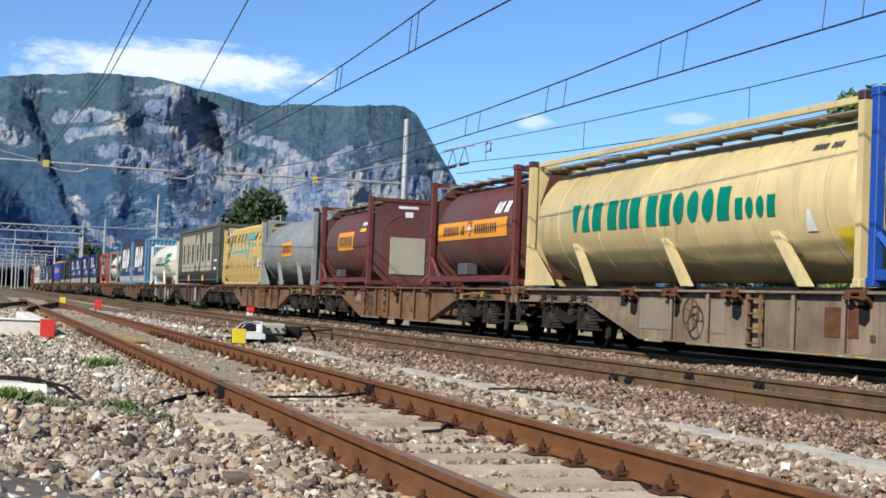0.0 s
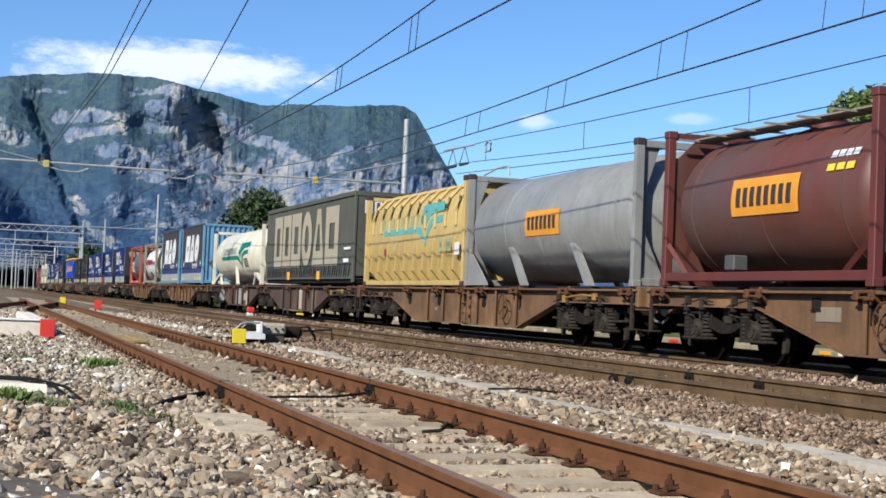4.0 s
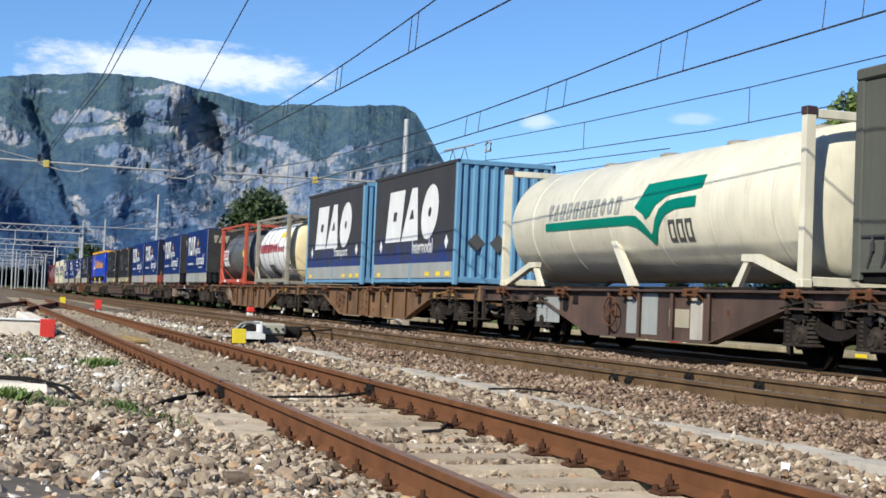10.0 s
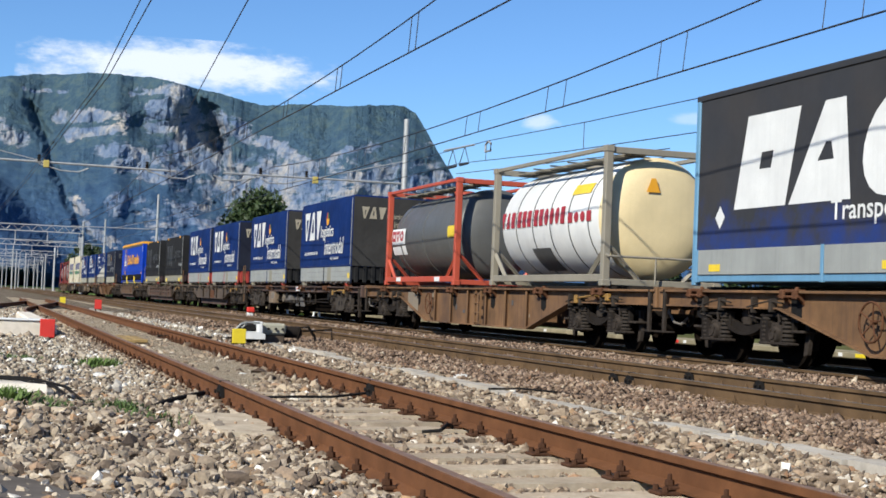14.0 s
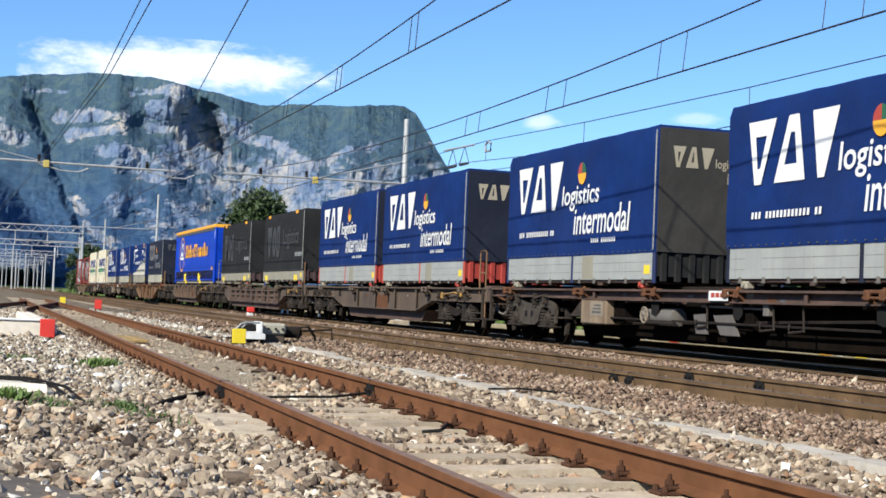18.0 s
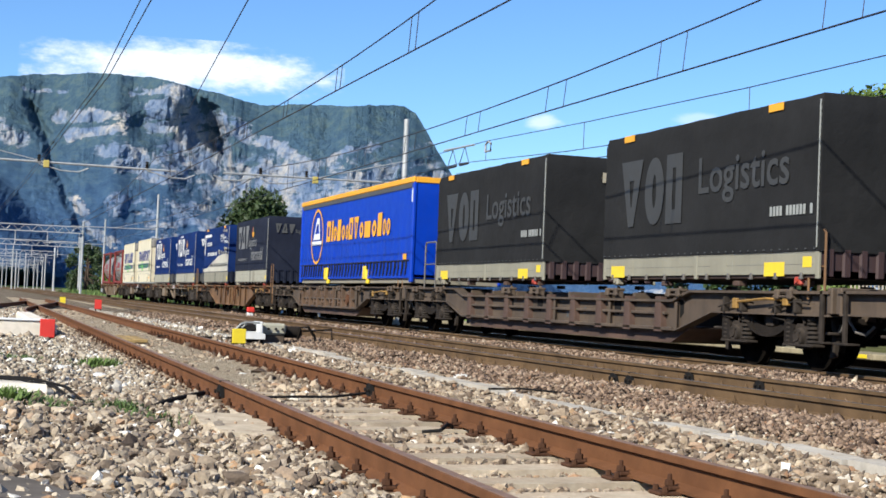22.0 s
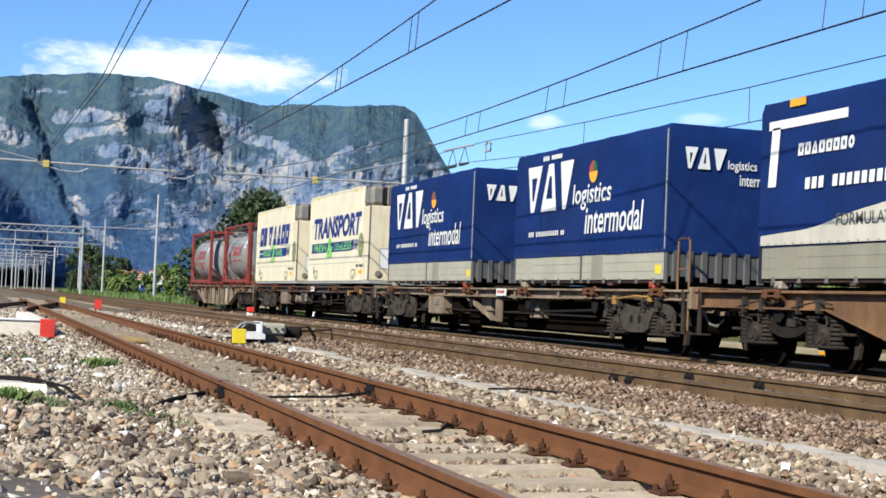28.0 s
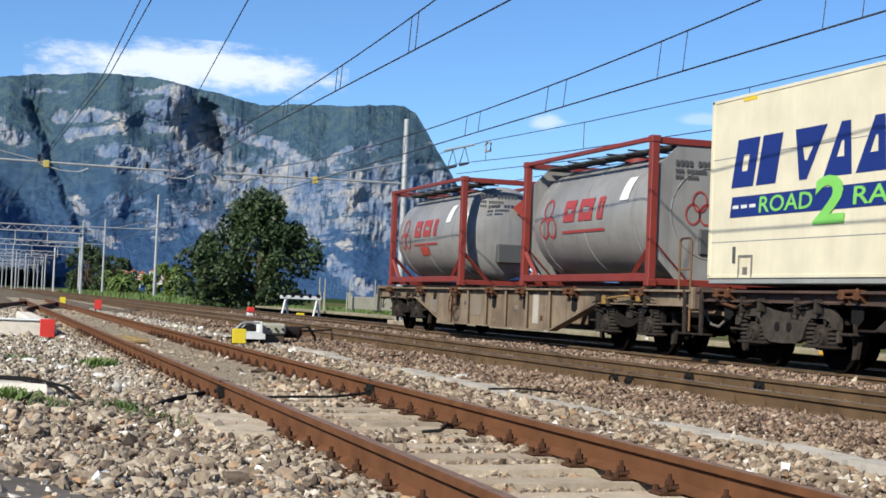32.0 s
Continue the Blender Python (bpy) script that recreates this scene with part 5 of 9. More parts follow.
def tarp_body(label, at, length, top, tarp, board, end, seed, post="navy", end_lace="board", stickers=True, frame="wagon_dark", foot=1.18, panels=2, split=1.74, end_cover=None):
    t = aboard("swap_body", label, "swap body", at)
    part("floor_frame", Geo().box(-1.2, 1.2, 0.03, length - 0.03, foot + 0.05, foot + 0.17, 0.01), M[frame], t)
    for y in (0.5, length / 2 - 1.2, length / 2 + 1.2, length - 0.5):
        piece("frame_foot", shared(f"frame_foot{frame}", lambda: Geo().box(-1.19, -1.05, -0.1, 0.1, foot, foot + 0.08, 0.01).box(1.05, 1.19, -0.1, 0.1, foot, foot + 0.08, 0.01), frame), t, (0, y, 0))
    for s in (-1, 1):
        for i in range(panels):
            a, b = 0.06 + (length - 0.12) * i / panels + 0.045, 0.06 + (length - 0.12) * (i + 1) / panels - 0.045
            sb = part("side_board", Geo().box(min(s * 1.222, s * 1.240), max(s * 1.222, s * 1.240), a, b, foot + 0.10, split + 0.01, 0.006), M[board], t, "flat metal dropside board")
            for j in range(1, 3):
                yj = a + (b - a) * j / 3
                part("board_seam", Geo().box(min(s * 1.2395, s * 1.243), max(s * 1.2395, s * 1.243), yj - 0.007, yj + 0.007, foot + 0.11, split + 0.02), M[board], sb)
            for z in (foot + 0.24, foot + 0.40):
                part("board_groove", Geo().box(min(s * 1.2395, s * 1.2415), max(s * 1.2395, s * 1.2415), a + 0.03, b - 0.03, z, z + 0.006), M["steel_dirty"], sb)
            if s < 0:
                part("faded_patch", Geo().box(-1.2425, -1.2395, b - 0.95, b - 0.45, foot + 0.12, split - 0.02), M["board_dull" if i == 0 else board], sb, "dull faded patch on the board")
                for j in range(5):
                    piece("hinge", shared(f"board_hinge{foot}", lambda: Geo().box(-1.262, -1.225, -0.03, 0.03, foot + 0.03, foot + 0.13, 0.008).tube((-1.25, -0.05, foot + 0.05), (-1.25, 0.05, foot + 0.05), 0.014, n=6), "steel_dirty"), sb, (0, a + (b - a) * (j + 0.5) / 5, 0))
        for i in range(panels + 1):
            y = 0.06 + (length - 0.12) * i / panels
            piece("stanchion", shared(f"stanchion{s}{post}{split}", lambda: Geo().box(min(s * 1.20, s * 1.246), max(s * 1.20, s * 1.246), -0.045, 0.045, foot + 0.04, split + 0.01, 0.008), post), t, (0, y, 0))
    for y, c in ((0.55, "brick_red"), (length - 0.55, "frame_grey")):
        part("twist_lock", Geo().box(-1.245, -1.10, y - 0.09, y + 0.09, foot - 0.05, foot + 0.07, 0.02).tube((-1.25, y, foot + 0.01), (-1.27, y, foot + 0.01), 0.03, n=8), M[c], t)
    ribbed_end(t, "end_wall", 1.2, 0.04, foot + 0.06, split + 0.05, end)
    ribbed_end(t, "end_wall", 1.2, length - 0.04, foot + 0.06, split + 0.05, end, out=1)
    cl = part("tarpaulin", cloth_geo(1.252, 0.0, length, split, top, seed), M[tarp], t, "laced tarpaulin cover")
    rope = Geo()
    n = int(length / 0.22)
    for i in range(n):
        y = 0.1 + (length - 0.2) * i / (n - 1)
        rope.box(-1.274, -1.262, y - 0.018, y + 0.018, split + 0.03, split + 0.045)
    part("lacing_edge", rope, M["ghost"], cl)
    lace = Geo()
    for i in range(22):
        z = split + 0.1 + (top - split - 0.25) * i / 21
        lace.box(-1.272, -1.258, 0.038, 0.056, z, z + 0.06)
    lace.line([(-1.268, 0.045, split + 0.05), (-1.268, 0.05, top - 0.15)], 0.010, 5)
    part("lacing", lace, M[end_lace], cl)
    if end_cover:
        part("end_cover", Geo().box(-1.235, 1.235, -0.026, -0.016, split + 0.01, top - 0.05, 0.004), M[end_cover], cl, "grimy end of the tarpaulin")
    if stickers:
        for y in (length * 0.17, length * 0.86):
            part("lifting_mark", Geo().box(-1.275, -1.264, y - 0.2, y + 0.2, top - 0.13, top - 0.02), M["amber"], cl, "yellow lifting point mark")
    part("warning_label", Geo().box(-1.246, -1.239, 0.20, 0.42, foot + 0.20, foot + 0.35), M["yellow"], t, "yellow warning label")
    return t, cl


def house_mark(cl, left, colour="white", end_at=3.05, end_colour=None, number=True):
    """The haulier's mark: three big plain shapes, small words, an address bar and a round badge; smaller on the end."""
    skin = lambda q: -1.271
    part("logo", marks("vat", left, 2.45, 2.66, 0.94, 0.10, 0.40, gap=0.08, skin=skin, sizes=[1, 1.05, 0.85]), M[colour], cl, "large pale plain logo shapes")
    lettering(cl, "logistics", colour, left - 2.42, 2.60, 1.75, 0.50, x=-1.271, slant=0.12)
    lettering(cl, "intermodal", colour, left - 3.05, 2.14, 2.45, 0.52, x=-1.271, slant=0.12)
    part("address_bar", marks("bbb bbbbbbbbbbbb bb", left - 0.2, 1.9, 2.16, 0.10, 0.1, 0.0, gap=0.42, skin=skin), M[colour], cl)
    if number:
        part("number_bar", marks("bbbb bbbbbbb", left - 3.9, 1.1, 1.97, 0.08, 0, 0.0, gap=0.35, skin=skin), M[colour], cl)
    for k, col in enumerate(("amber", "amber", "brick_red", "dark_green")):
        y, z, a0 = left - 3.38, 3.30, math.pi / 2 * k + math.pi
        fan = [(-1.272, y, z)] + [(-1.272, y + 0.19 * math.cos(a0 + math.pi / 10 * i), z + 0.21 * math.sin(a0 + math.pi / 10 * i)) for i in range(6)]
        part("badge_quarter", Geo().add(fan, [tuple(range(7))]), M[col], cl, "quarter of a small round coloured badge")
    if end_at is not None:
        ec = end_colour or colour
        part("end_logo", marks("vat", -1.0, 0.80, end_at, 0.36, 0.08, 0.2, gap=0.1, end=-0.034), M[ec], cl)
        lettering(cl, "logistics", ec, -0.18, end_at - 0.02, 0.55, 0.2, end=-0.034)
        lettering(cl, "intermodal", ec, 0.05, end_at - 0.24, 0.75, 0.2, end=-0.034)


# -- curtain-sided bodies --
def curtain_body(label, at, length, top, curtain, rail, seed, foot=1.22, strap="navy", pads=(), gap=0.46, roof=0.16, chassis="black"):
    t = aboard("curtain_trailer", label, "trailer body", at)
    part("chassis", Geo().box(-1.18, 1.18, 0.05, length - 0.05, foot, foot + 0.14, 0.01), M[chassis], t)
    part("floor_rail", Geo().box(-1.25, 1.25, 0.02, length - 0.02, foot + 0.13, foot + 0.24, 0.01), M[curtain], t)
    nb = 60
    for s in (-1, 1):
        v, f = [], []
        for i in range(nb * 4 + 1):
            y = 0.18 + (length - 0.36) * i / (nb * 4)
            for j in range(9):
                z = foot + 0.22 + (top - roof - foot - 0.22) * j / 8
                w = 0.012 * math.sin(y * 9.0 + seed) * (1 - j / 8) ** 1.5 + 0.010 * noise.noise((y * 0.9, z * 1.2, seed))
                v.append((s * (1.238 + w), y, z))
        n = 9
        for i in range(nb * 4):
            f += [(i * n + j, i * n + j + 1, (i + 1) * n + j + 1, (i + 1) * n + j) for j in range(8)]
        cur = part("curtain", Geo().add(v, f), M[curtain], t, "taut vinyl side curtain")
        y = 0.45
        k = 0
        while y < length - 0.3:
            piece("strap", shared(f"strap{s}{strap}{foot}", lambda: Geo().line([(s * 1.262, 0.10, foot + 0.20), (s * 1.266, 0, foot + 0.42), (s * 1.262, 0, foot + 0.60)], 0.02, 4)
                  .box(s * 1.262 - 0.02, s * 1.262 + 0.02, -0.03, 0.03, foot + 0.40, foot + 0.52, 0.006), strap), cur, (0, y, 0))
            y += gap
        part("belt", Geo().box(min(s * 1.258, s * 1.272), max(s * 1.258, s * 1.272), 0.2, length - 0.2, foot + 0.585, foot + 0.615), M[strap], cur, "stitched belt above the straps")
        part("roof_rail", Geo().box(min(s * 1.20, s * 1.285), max(s * 1.20, s * 1.285), 0.0, length, top - roof, top, 0.025), M[rail], t)
        for y in (0.08, length - 0.08):
            part("corner_post", Geo().box(min(s * 1.17, s * 1.27), max(s * 1.17, s * 1.27), y - 0.09, y + 0.09, foot + 0.02, top - roof + 0.01, 0.025), M[curtain], t)
        # The shadow below an amber roof rail is a painted dark strip.
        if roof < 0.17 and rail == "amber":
            part("roof_skirt", Geo().box(min(s * 1.245, s * 1.262), max(s * 1.245, s * 1.262), 0.02, length - 0.02, top - roof - 0.12, top - roof + 0.005), M["ghost"], t, "dark grey band painted as the roof rail's shadow")
    part("roof", Geo().box(-1.2, 1.2, 0.02, length - 0.02, top - 0.05, top - 0.015), M["board"], t)
    part("end_wall", Geo().box(-1.17, 1.17, 0.02, 0.06, foot + 0.15, top - roof, 0.005), M[curtain], t)
    part("end_rail", Geo().box(-1.2, 1.2, -0.005, 0.05, top - roof, top - 0.005, 0.015), M[rail], t)
    part("end_wall", Geo().box(-1.17, 1.17, length - 0.06, length - 0.02, foot + 0.15, top - roof, 0.005), M[curtain], t)
    for y in pads:
        part("grab_pad", Geo().box(-1.30, -1.20, y - 0.2, y + 0.2, foot + 0.10, foot + 0.50, 0.03).box(-1.27, -1.19, y - 0.3, y - 0.1, foot - 0.02, foot + 0.12, 0.02), M["yellow"], t, "yellow grapple pad")
    return t


# -- loads of one kind only --
def box_body(label, at, length, top, words, foot=1.18):
    """A box with corrugated steel ends, dark side curtains over flat metal boards, and a pale blue frame."""
    t = aboard("curtain_sided_container", label, "container", at)
    part("floor_frame", Geo().box(-1.22, 1.22, 0.02, length - 0.02, foot + 0.06, foot + 0.20, 0.01), M["steel_blue"], t)
    for y in (0.0, length - 0.12):
        for s in (-1, 1):
            piece("corner_post", shared(f"box_post{top}", lambda: Geo().box(-0.06, 0.06, 0, 0.12, foot, top, 0.015), "steel_blue"), t, (s * 1.20, y, 0))
        part("top_beam", Geo().box(-1.14, 1.14, y + 0.01, y + 0.11, top - 0.12, top - 0.005, 0.01), M["steel_blue"], t)
    ribbed_end(t, "end_wall", 1.15, 0.10, foot + 0.1, top - 0.1, "steel_blue", 9, -1, 0.07)
    ribbed_end(t, "end_wall", 1.15, length - 0.10, foot + 0.1, top - 0.1, "steel_blue", 9, 1, 0.07)
    part("roof", Geo().box(-1.2, 1.2, 0.05, length - 0.05, top - 0.06, top - 0.02), M["curtain_black"], t)
    for s in (-1, 1):
        for i in range(2):
            a, b = 0.14 + (length - 0.28) * i / 2 + 0.04, 0.14 + (length - 0.28) * (i + 1) / 2 - 0.04
            sb = part("side_board", Geo().box(min(s * 1.225, s * 1.245), max(s * 1.225, s * 1.245), a, b, foot + 0.17, 1.74, 0.006), M["board"], t, "streaked flat metal board")
            for k in (0.3, 0.7):
                part("board_joint", Geo().box(min(s * 1.244, s * 1.249), max(s * 1.244, s * 1.249), a + (b - a) * k - 0.012, a + (b - a) * k + 0.012, foot + 0.19, 1.72), M["board"], sb)
        for k in range(3):
            y = 0.14 + (length - 0.28) * k / 2
            piece("stanchion", shared(f"box_stanchion{s}", lambda: Geo().box(min(s * 1.21, s * 1.258), max(s * 1.21, s * 1.258), -0.035, 0.035, foot + 0.05, 1.75, 0.006), "steel_blue"), t, (0, y, 0))
        cur = part("curtain", Geo().box(min(s * 1.215, s * 1.240), max(s * 1.215, s * 1.240), 0.12, length - 0.12, 1.735, top - 0.1, 0.004), M["curtain_worn"], t, "dark grey curtain worn to blue low down")
        part("top_rail", Geo().box(min(s * 1.18, s * 1.262), max(s * 1.18, s * 1.262), 0.0, length, top - 0.10, top, 0.012), M["curtain_black"], t)
        if s < 0:
            near = cur
    skin = lambda z: -1.246
    part("logo", marks("bao", 6.0, 4.65, 2.33, 1.38, 0.26, 0.18, gap=0.06, skin=skin, sizes=[1, 1.05, 0.95]), M["white"], near, "large white slanted plain logo shapes")
    lettering(near, words, "white", 3.55, 1.98, 1.75, 0.36, x=-1.247)
    for y in (6.75, 0.85):
        g = Geo()
        mark(g, "kite", y, 0.3, 2.05, 0.36, skin=skin)
        part("diamond_mark", g, M["white"], near)
    for y in (0.35, 1.1, 2.0, length - 0.9):
        part("yellow_label", Geo().box(-1.252, -1.246, y, y + 0.35, foot + 0.22, foot + 0.33), M["yellow"], t)
    for x in (-0.95, -0.38, 0.55):
        part("hazard_diamond", mark(Geo(), "kite", x, 0.46, 1.98, 0.46, end=0.015), M["ghost"], t, "dark diamond sign")
    return t


def reefer(label, at, length, top, words):
    t = aboard("refrigerated_container", label, "container", at)
    foot = 1.22
    body = part("body", Geo().box(-1.25, 1.25, 0.90, length, foot + 0.08, top, 0.02), M["reefer"], t, "smooth cream insulated box")
    nose = part("nose", Geo().box(-1.249, 1.249, 0.0, 0.902, foot + 0.08, top - 0.62, 0.02), M["reefer_worn"], t, "cream nose with brown run stains")
    part("base_rail", Geo().box(-1.24, 1.24, 0.01, length - 0.01, foot - 0.01, foot + 0.09, 0.01), M["board"], t)
    for s in (-1, 1):
        for z in (foot + 0.10, top - 0.03):
            part("edge_trim", Geo().box(min(s * 1.245, s * 1.262), max(s * 1.245, s * 1.262), 0.91, length, z - 0.025, z + 0.025, 0.004), M["reefer"], t)
        part("corner_trim", Geo().box(min(s * 1.245, s * 1.262), max(s * 1.245, s * 1.262), length - 0.07, length + 0.004, foot + 0.1, top, 0.004), M["reefer"], t)
    for z in (foot + 0.62, foot + 1.9):
        part("panel_joint", Geo().box(-1.253, -1.249, 0.91, length - 0.08, z, z + 0.014), M["board"], body)
    unit = part("cooling_unit", Geo().box(-1.22, -0.80, 0.08, 0.87, top - 0.615, top - 0.02, 0.10).box(-0.74, -0.42, 0.08, 0.87, top - 0.615, top + 0.01, 0.08), M["unit_grey"], t, "dull grey rounded cooling unit")
    for y in (0.26, 0.68):
        part("strap", Geo().box(-1.235, -0.79, y - 0.02, y + 0.02, top - 0.61, top - 0.008, 0.10), M["ghost"], unit)
    part("grille", Geo().box(-0.80, -0.74, 0.12, 0.84, top - 0.60, top - 0.06, 0.01), M["bogie"], unit)
    for k in range(5):
        part("ridge", Geo().box(-0.70 + 0.06 * k, -0.675 + 0.06 * k, 0.065, 0.09, top - 0.55, top - 0.06, 0.006), M["ghost"], unit)
    part("exhaust", Geo().tube((-0.6, 0.5, top - 0.05), (-0.6, 0.5, top + 0.10), 0.05, n=10), M["ghost"], unit)
    fan = part("fan_unit", Geo().box(-0.30, 1.12, 0.12, 0.88, top - 0.615, top - 0.04, 0.22), M["white"], t, "white rounded fan unit")
    part("intake", Geo().tube((0.1, 0.14, top - 0.42), (0.1, 0.10, top - 0.42), 0.20, n=20), M["unit_grey"], fan)
    part("vent", Geo().box(0.45, 0.98, 0.10, 0.13, top - 0.26, top - 0.16, 0.03), M["ghost"], fan)
    part("hose", Geo().line([(0.9, 0.2, top - 0.35), (1.1, 0.05, top - 0.2), (1.16, 0.0, top - 0.5), (1.1, 0.02, top - 0.65)], 0.03, 6), M["white"], fan)
    part("data_panel", Geo().box(-0.9, 0.1, -0.006, 0.0, foot + 0.45, foot + 1.0), M["white"], nose)
    for y in (1.75, length - 1.15):
        pocket_ = part("grapple_pocket", Geo().box(-1.256, -1.25, y - 0.19, y + 0.19, foot + 0.08, foot + 0.40, 0.002), M["reefer_worn"], t, "worn grapple pocket")
        part("pocket_frame", Geo().box(-1.264, -1.25, y - 0.21, y - 0.17, foot + 0.08, foot + 0.42, 0.004).box(-1.264, -1.25, y + 0.17, y + 0.21, foot + 0.08, foot + 0.42, 0.004).box(-1.264, -1.25, y - 0.17, y + 0.17, foot + 0.38, foot + 0.42, 0.004)
             .box(-1.262, -1.252, y - 0.07, y + 0.07, foot + 0.12, foot + 0.24, 0.004), M["unit_grey"], pocket_)
        part("lifting_mark", Geo().box(-1.256, -1.2505, y - 0.2, y + 0.2, top - 0.11, top - 0.01), M["yellow"], t)
    part("yellow_label", Geo().box(-1.256, -1.2505, 0.72, 1.10, foot + 0.29, foot + 0.40), M["amber"], t)
    part("warning_label", mark(Geo(), "up", 1.45, 0.14, foot + 0.22, 0.26, skin=lambda z: -1.2565), M["yellow"], t)
    part("hook_plate", Geo().box(-1.265, -1.25, length - 0.85, length - 0.77, foot + 0.3, foot + 0.55, 0.004), M["ghost"], t)
    part("number_bar", marks("bbbb bbbbbb b", 1.42, 0.92, foot + 0.48, 0.085, skin=lambda z: -1.2565, gap=0.3), M["ghost"], t)
    skin = lambda z: -1.2565
    far_ = 1.03 if words == "2" else 1.43
    g = Geo()
    mark(g, "oval", far_ - 0.18, 0.62, 1.98, 0.74, skin=skin)
    badge = part("green_badge", g, M["olive"], t, "round olive green badge")
    part("badge_bars", marks("obo", far_ - 0.30, 0.38, 2.38, 0.16, 0.1, 0.4, gap=0.2, skin=lambda z: -1.262), M["board"], badge)
    part("badge_bars", marks("bb", far_ - 0.36, 0.26, 2.18, 0.10, gap=0.2, skin=lambda z: -1.262), M["board"], badge)
    for x in (-1.245, 1.245):
        part("corner_seam", Geo().box(x - 0.022, x + 0.022, -0.008, 0.03, foot + 0.09, top - 0.63, 0.006), M["steel_dirty"], nose)
    part("panel_frame", Geo().box(-0.93, 0.13, -0.005, 0.0, foot + 0.42, foot + 0.45).box(-0.93, 0.13, -0.005, 0.0, foot + 1.0, foot + 1.03).box(-0.93, -0.9, -0.005, 0.0, foot + 0.45, foot + 1.0).box(0.10, 0.13, -0.005, 0.0, foot + 0.45, foot + 1.0), M["board"], nose)
    part("coupling_socket", Geo().tube((-0.95, -0.03, foot + 0.28), (-0.95, 0.01, foot + 0.28), 0.10, n=16).tube((-0.95, -0.05, foot + 0.28), (-0.95, -0.02, foot + 0.28), 0.06, n=12), M["unit_grey"], nose)
    g = Geo()
    for k in range(6):
        mark(g, "block", 1.88 - 0.10 * k, 0.045, 2.24, 0.30, 0.3, skin=skin)
    mark(g, "block", 1.92, 0.62, 2.36, 0.03, 0, skin=skin)
    part("track_symbol", g, M["ink"], t)
    part("slogan_band", mark(Geo(), "block", far_ + 5.95, far_ + 4.05, 2.21, 0.31, 0.2, skin=skin), M["ink"], t, "dark blue slogan band")
    if words == "2":
        part("logo", marks("bl vaabb", 6.9, 5.5, 2.66, 0.72, 0.25, 0.26, gap=0.12, skin=skin, sizes=[1, 0.85, 0.35, 1.25, 1.05, 1.05, 1, 1]), M["ink"], t, "large dark blue plain logo shapes")
        lettering(t, "ROAD", "lime", 6.15, 2.25, 1.42, 0.24, x=-1.262, slant=0.1)
        lettering(t, "RAIL", "lime", 3.75, 2.25, 1.25, 0.24, x=-1.262, slant=0.1)
        lettering(t, "2", "lime", 4.7, 2.02, 0.76, 0.66, x=-1.266, slant=0.1, bold=0.03)
        g = Geo()
        for k in range(3):
            mark(g, "block", 6.92 - 0.25 * k, 0.18, 2.34, 0.05, 0, skin=lambda z: -1.262)
        part("road_dashes", g, M["white"], t)
    else:
        lettering(t, "TRANSPORT", "ink", 7.30, 2.66, 6.2, 0.70, x=-1.2575, slant=0.22, label="large dark blue word TRANSPORT", bold=0.04)
        lettering(t, "FRESH", "lime", 7.05, 2.25, 1.68, 0.24, x=-1.262, slant=0.1)
        lettering(t, "CO", "lime", 4.28, 2.25, 0.66, 0.24, x=-1.262, slant=0.1)
        lettering(t, "2", "lime", 3.55, 2.25, 0.18, 0.15, x=-1.262, slant=0.1)
        lettering(t, "LESS", "lime", 3.28, 2.25, 1.25, 0.24, x=-1.262, slant=0.1)
        lettering(t, "&", "lime", 5.22, 2.02, 0.80, 0.66, x=-1.266, slant=0.1, bold=0.03)
    return t


# the tank haulier's mark: a band that dips and rises, and a flag over it
BAND = [(9.7, 2.42, 2.26), (5.83, 2.42, 2.25), (5.5, 2.4, 2.19), (5.2, 2.25, 2.05), (4.97, 2.06, 1.9), (4.89, 2.12, 1.9), (4.78, 2.3, 1.99), (4.62, 2.48, 2.2), (4.36, 2.6, 2.38), (4.01, 2.63, 2.45), (3.31, 2.64, 2.46)]
FLAG = [(5.57, 2.56, 2.54), (5.25, 2.95, 2.42), (5.14, 2.95, 2.32), (4.97, 2.96, 2.38), (4.78, 2.96, 2.54), (4.36, 2.97, 2.7), (3.31, 2.98, 2.75), (3.17, 2.98, 2.76)]


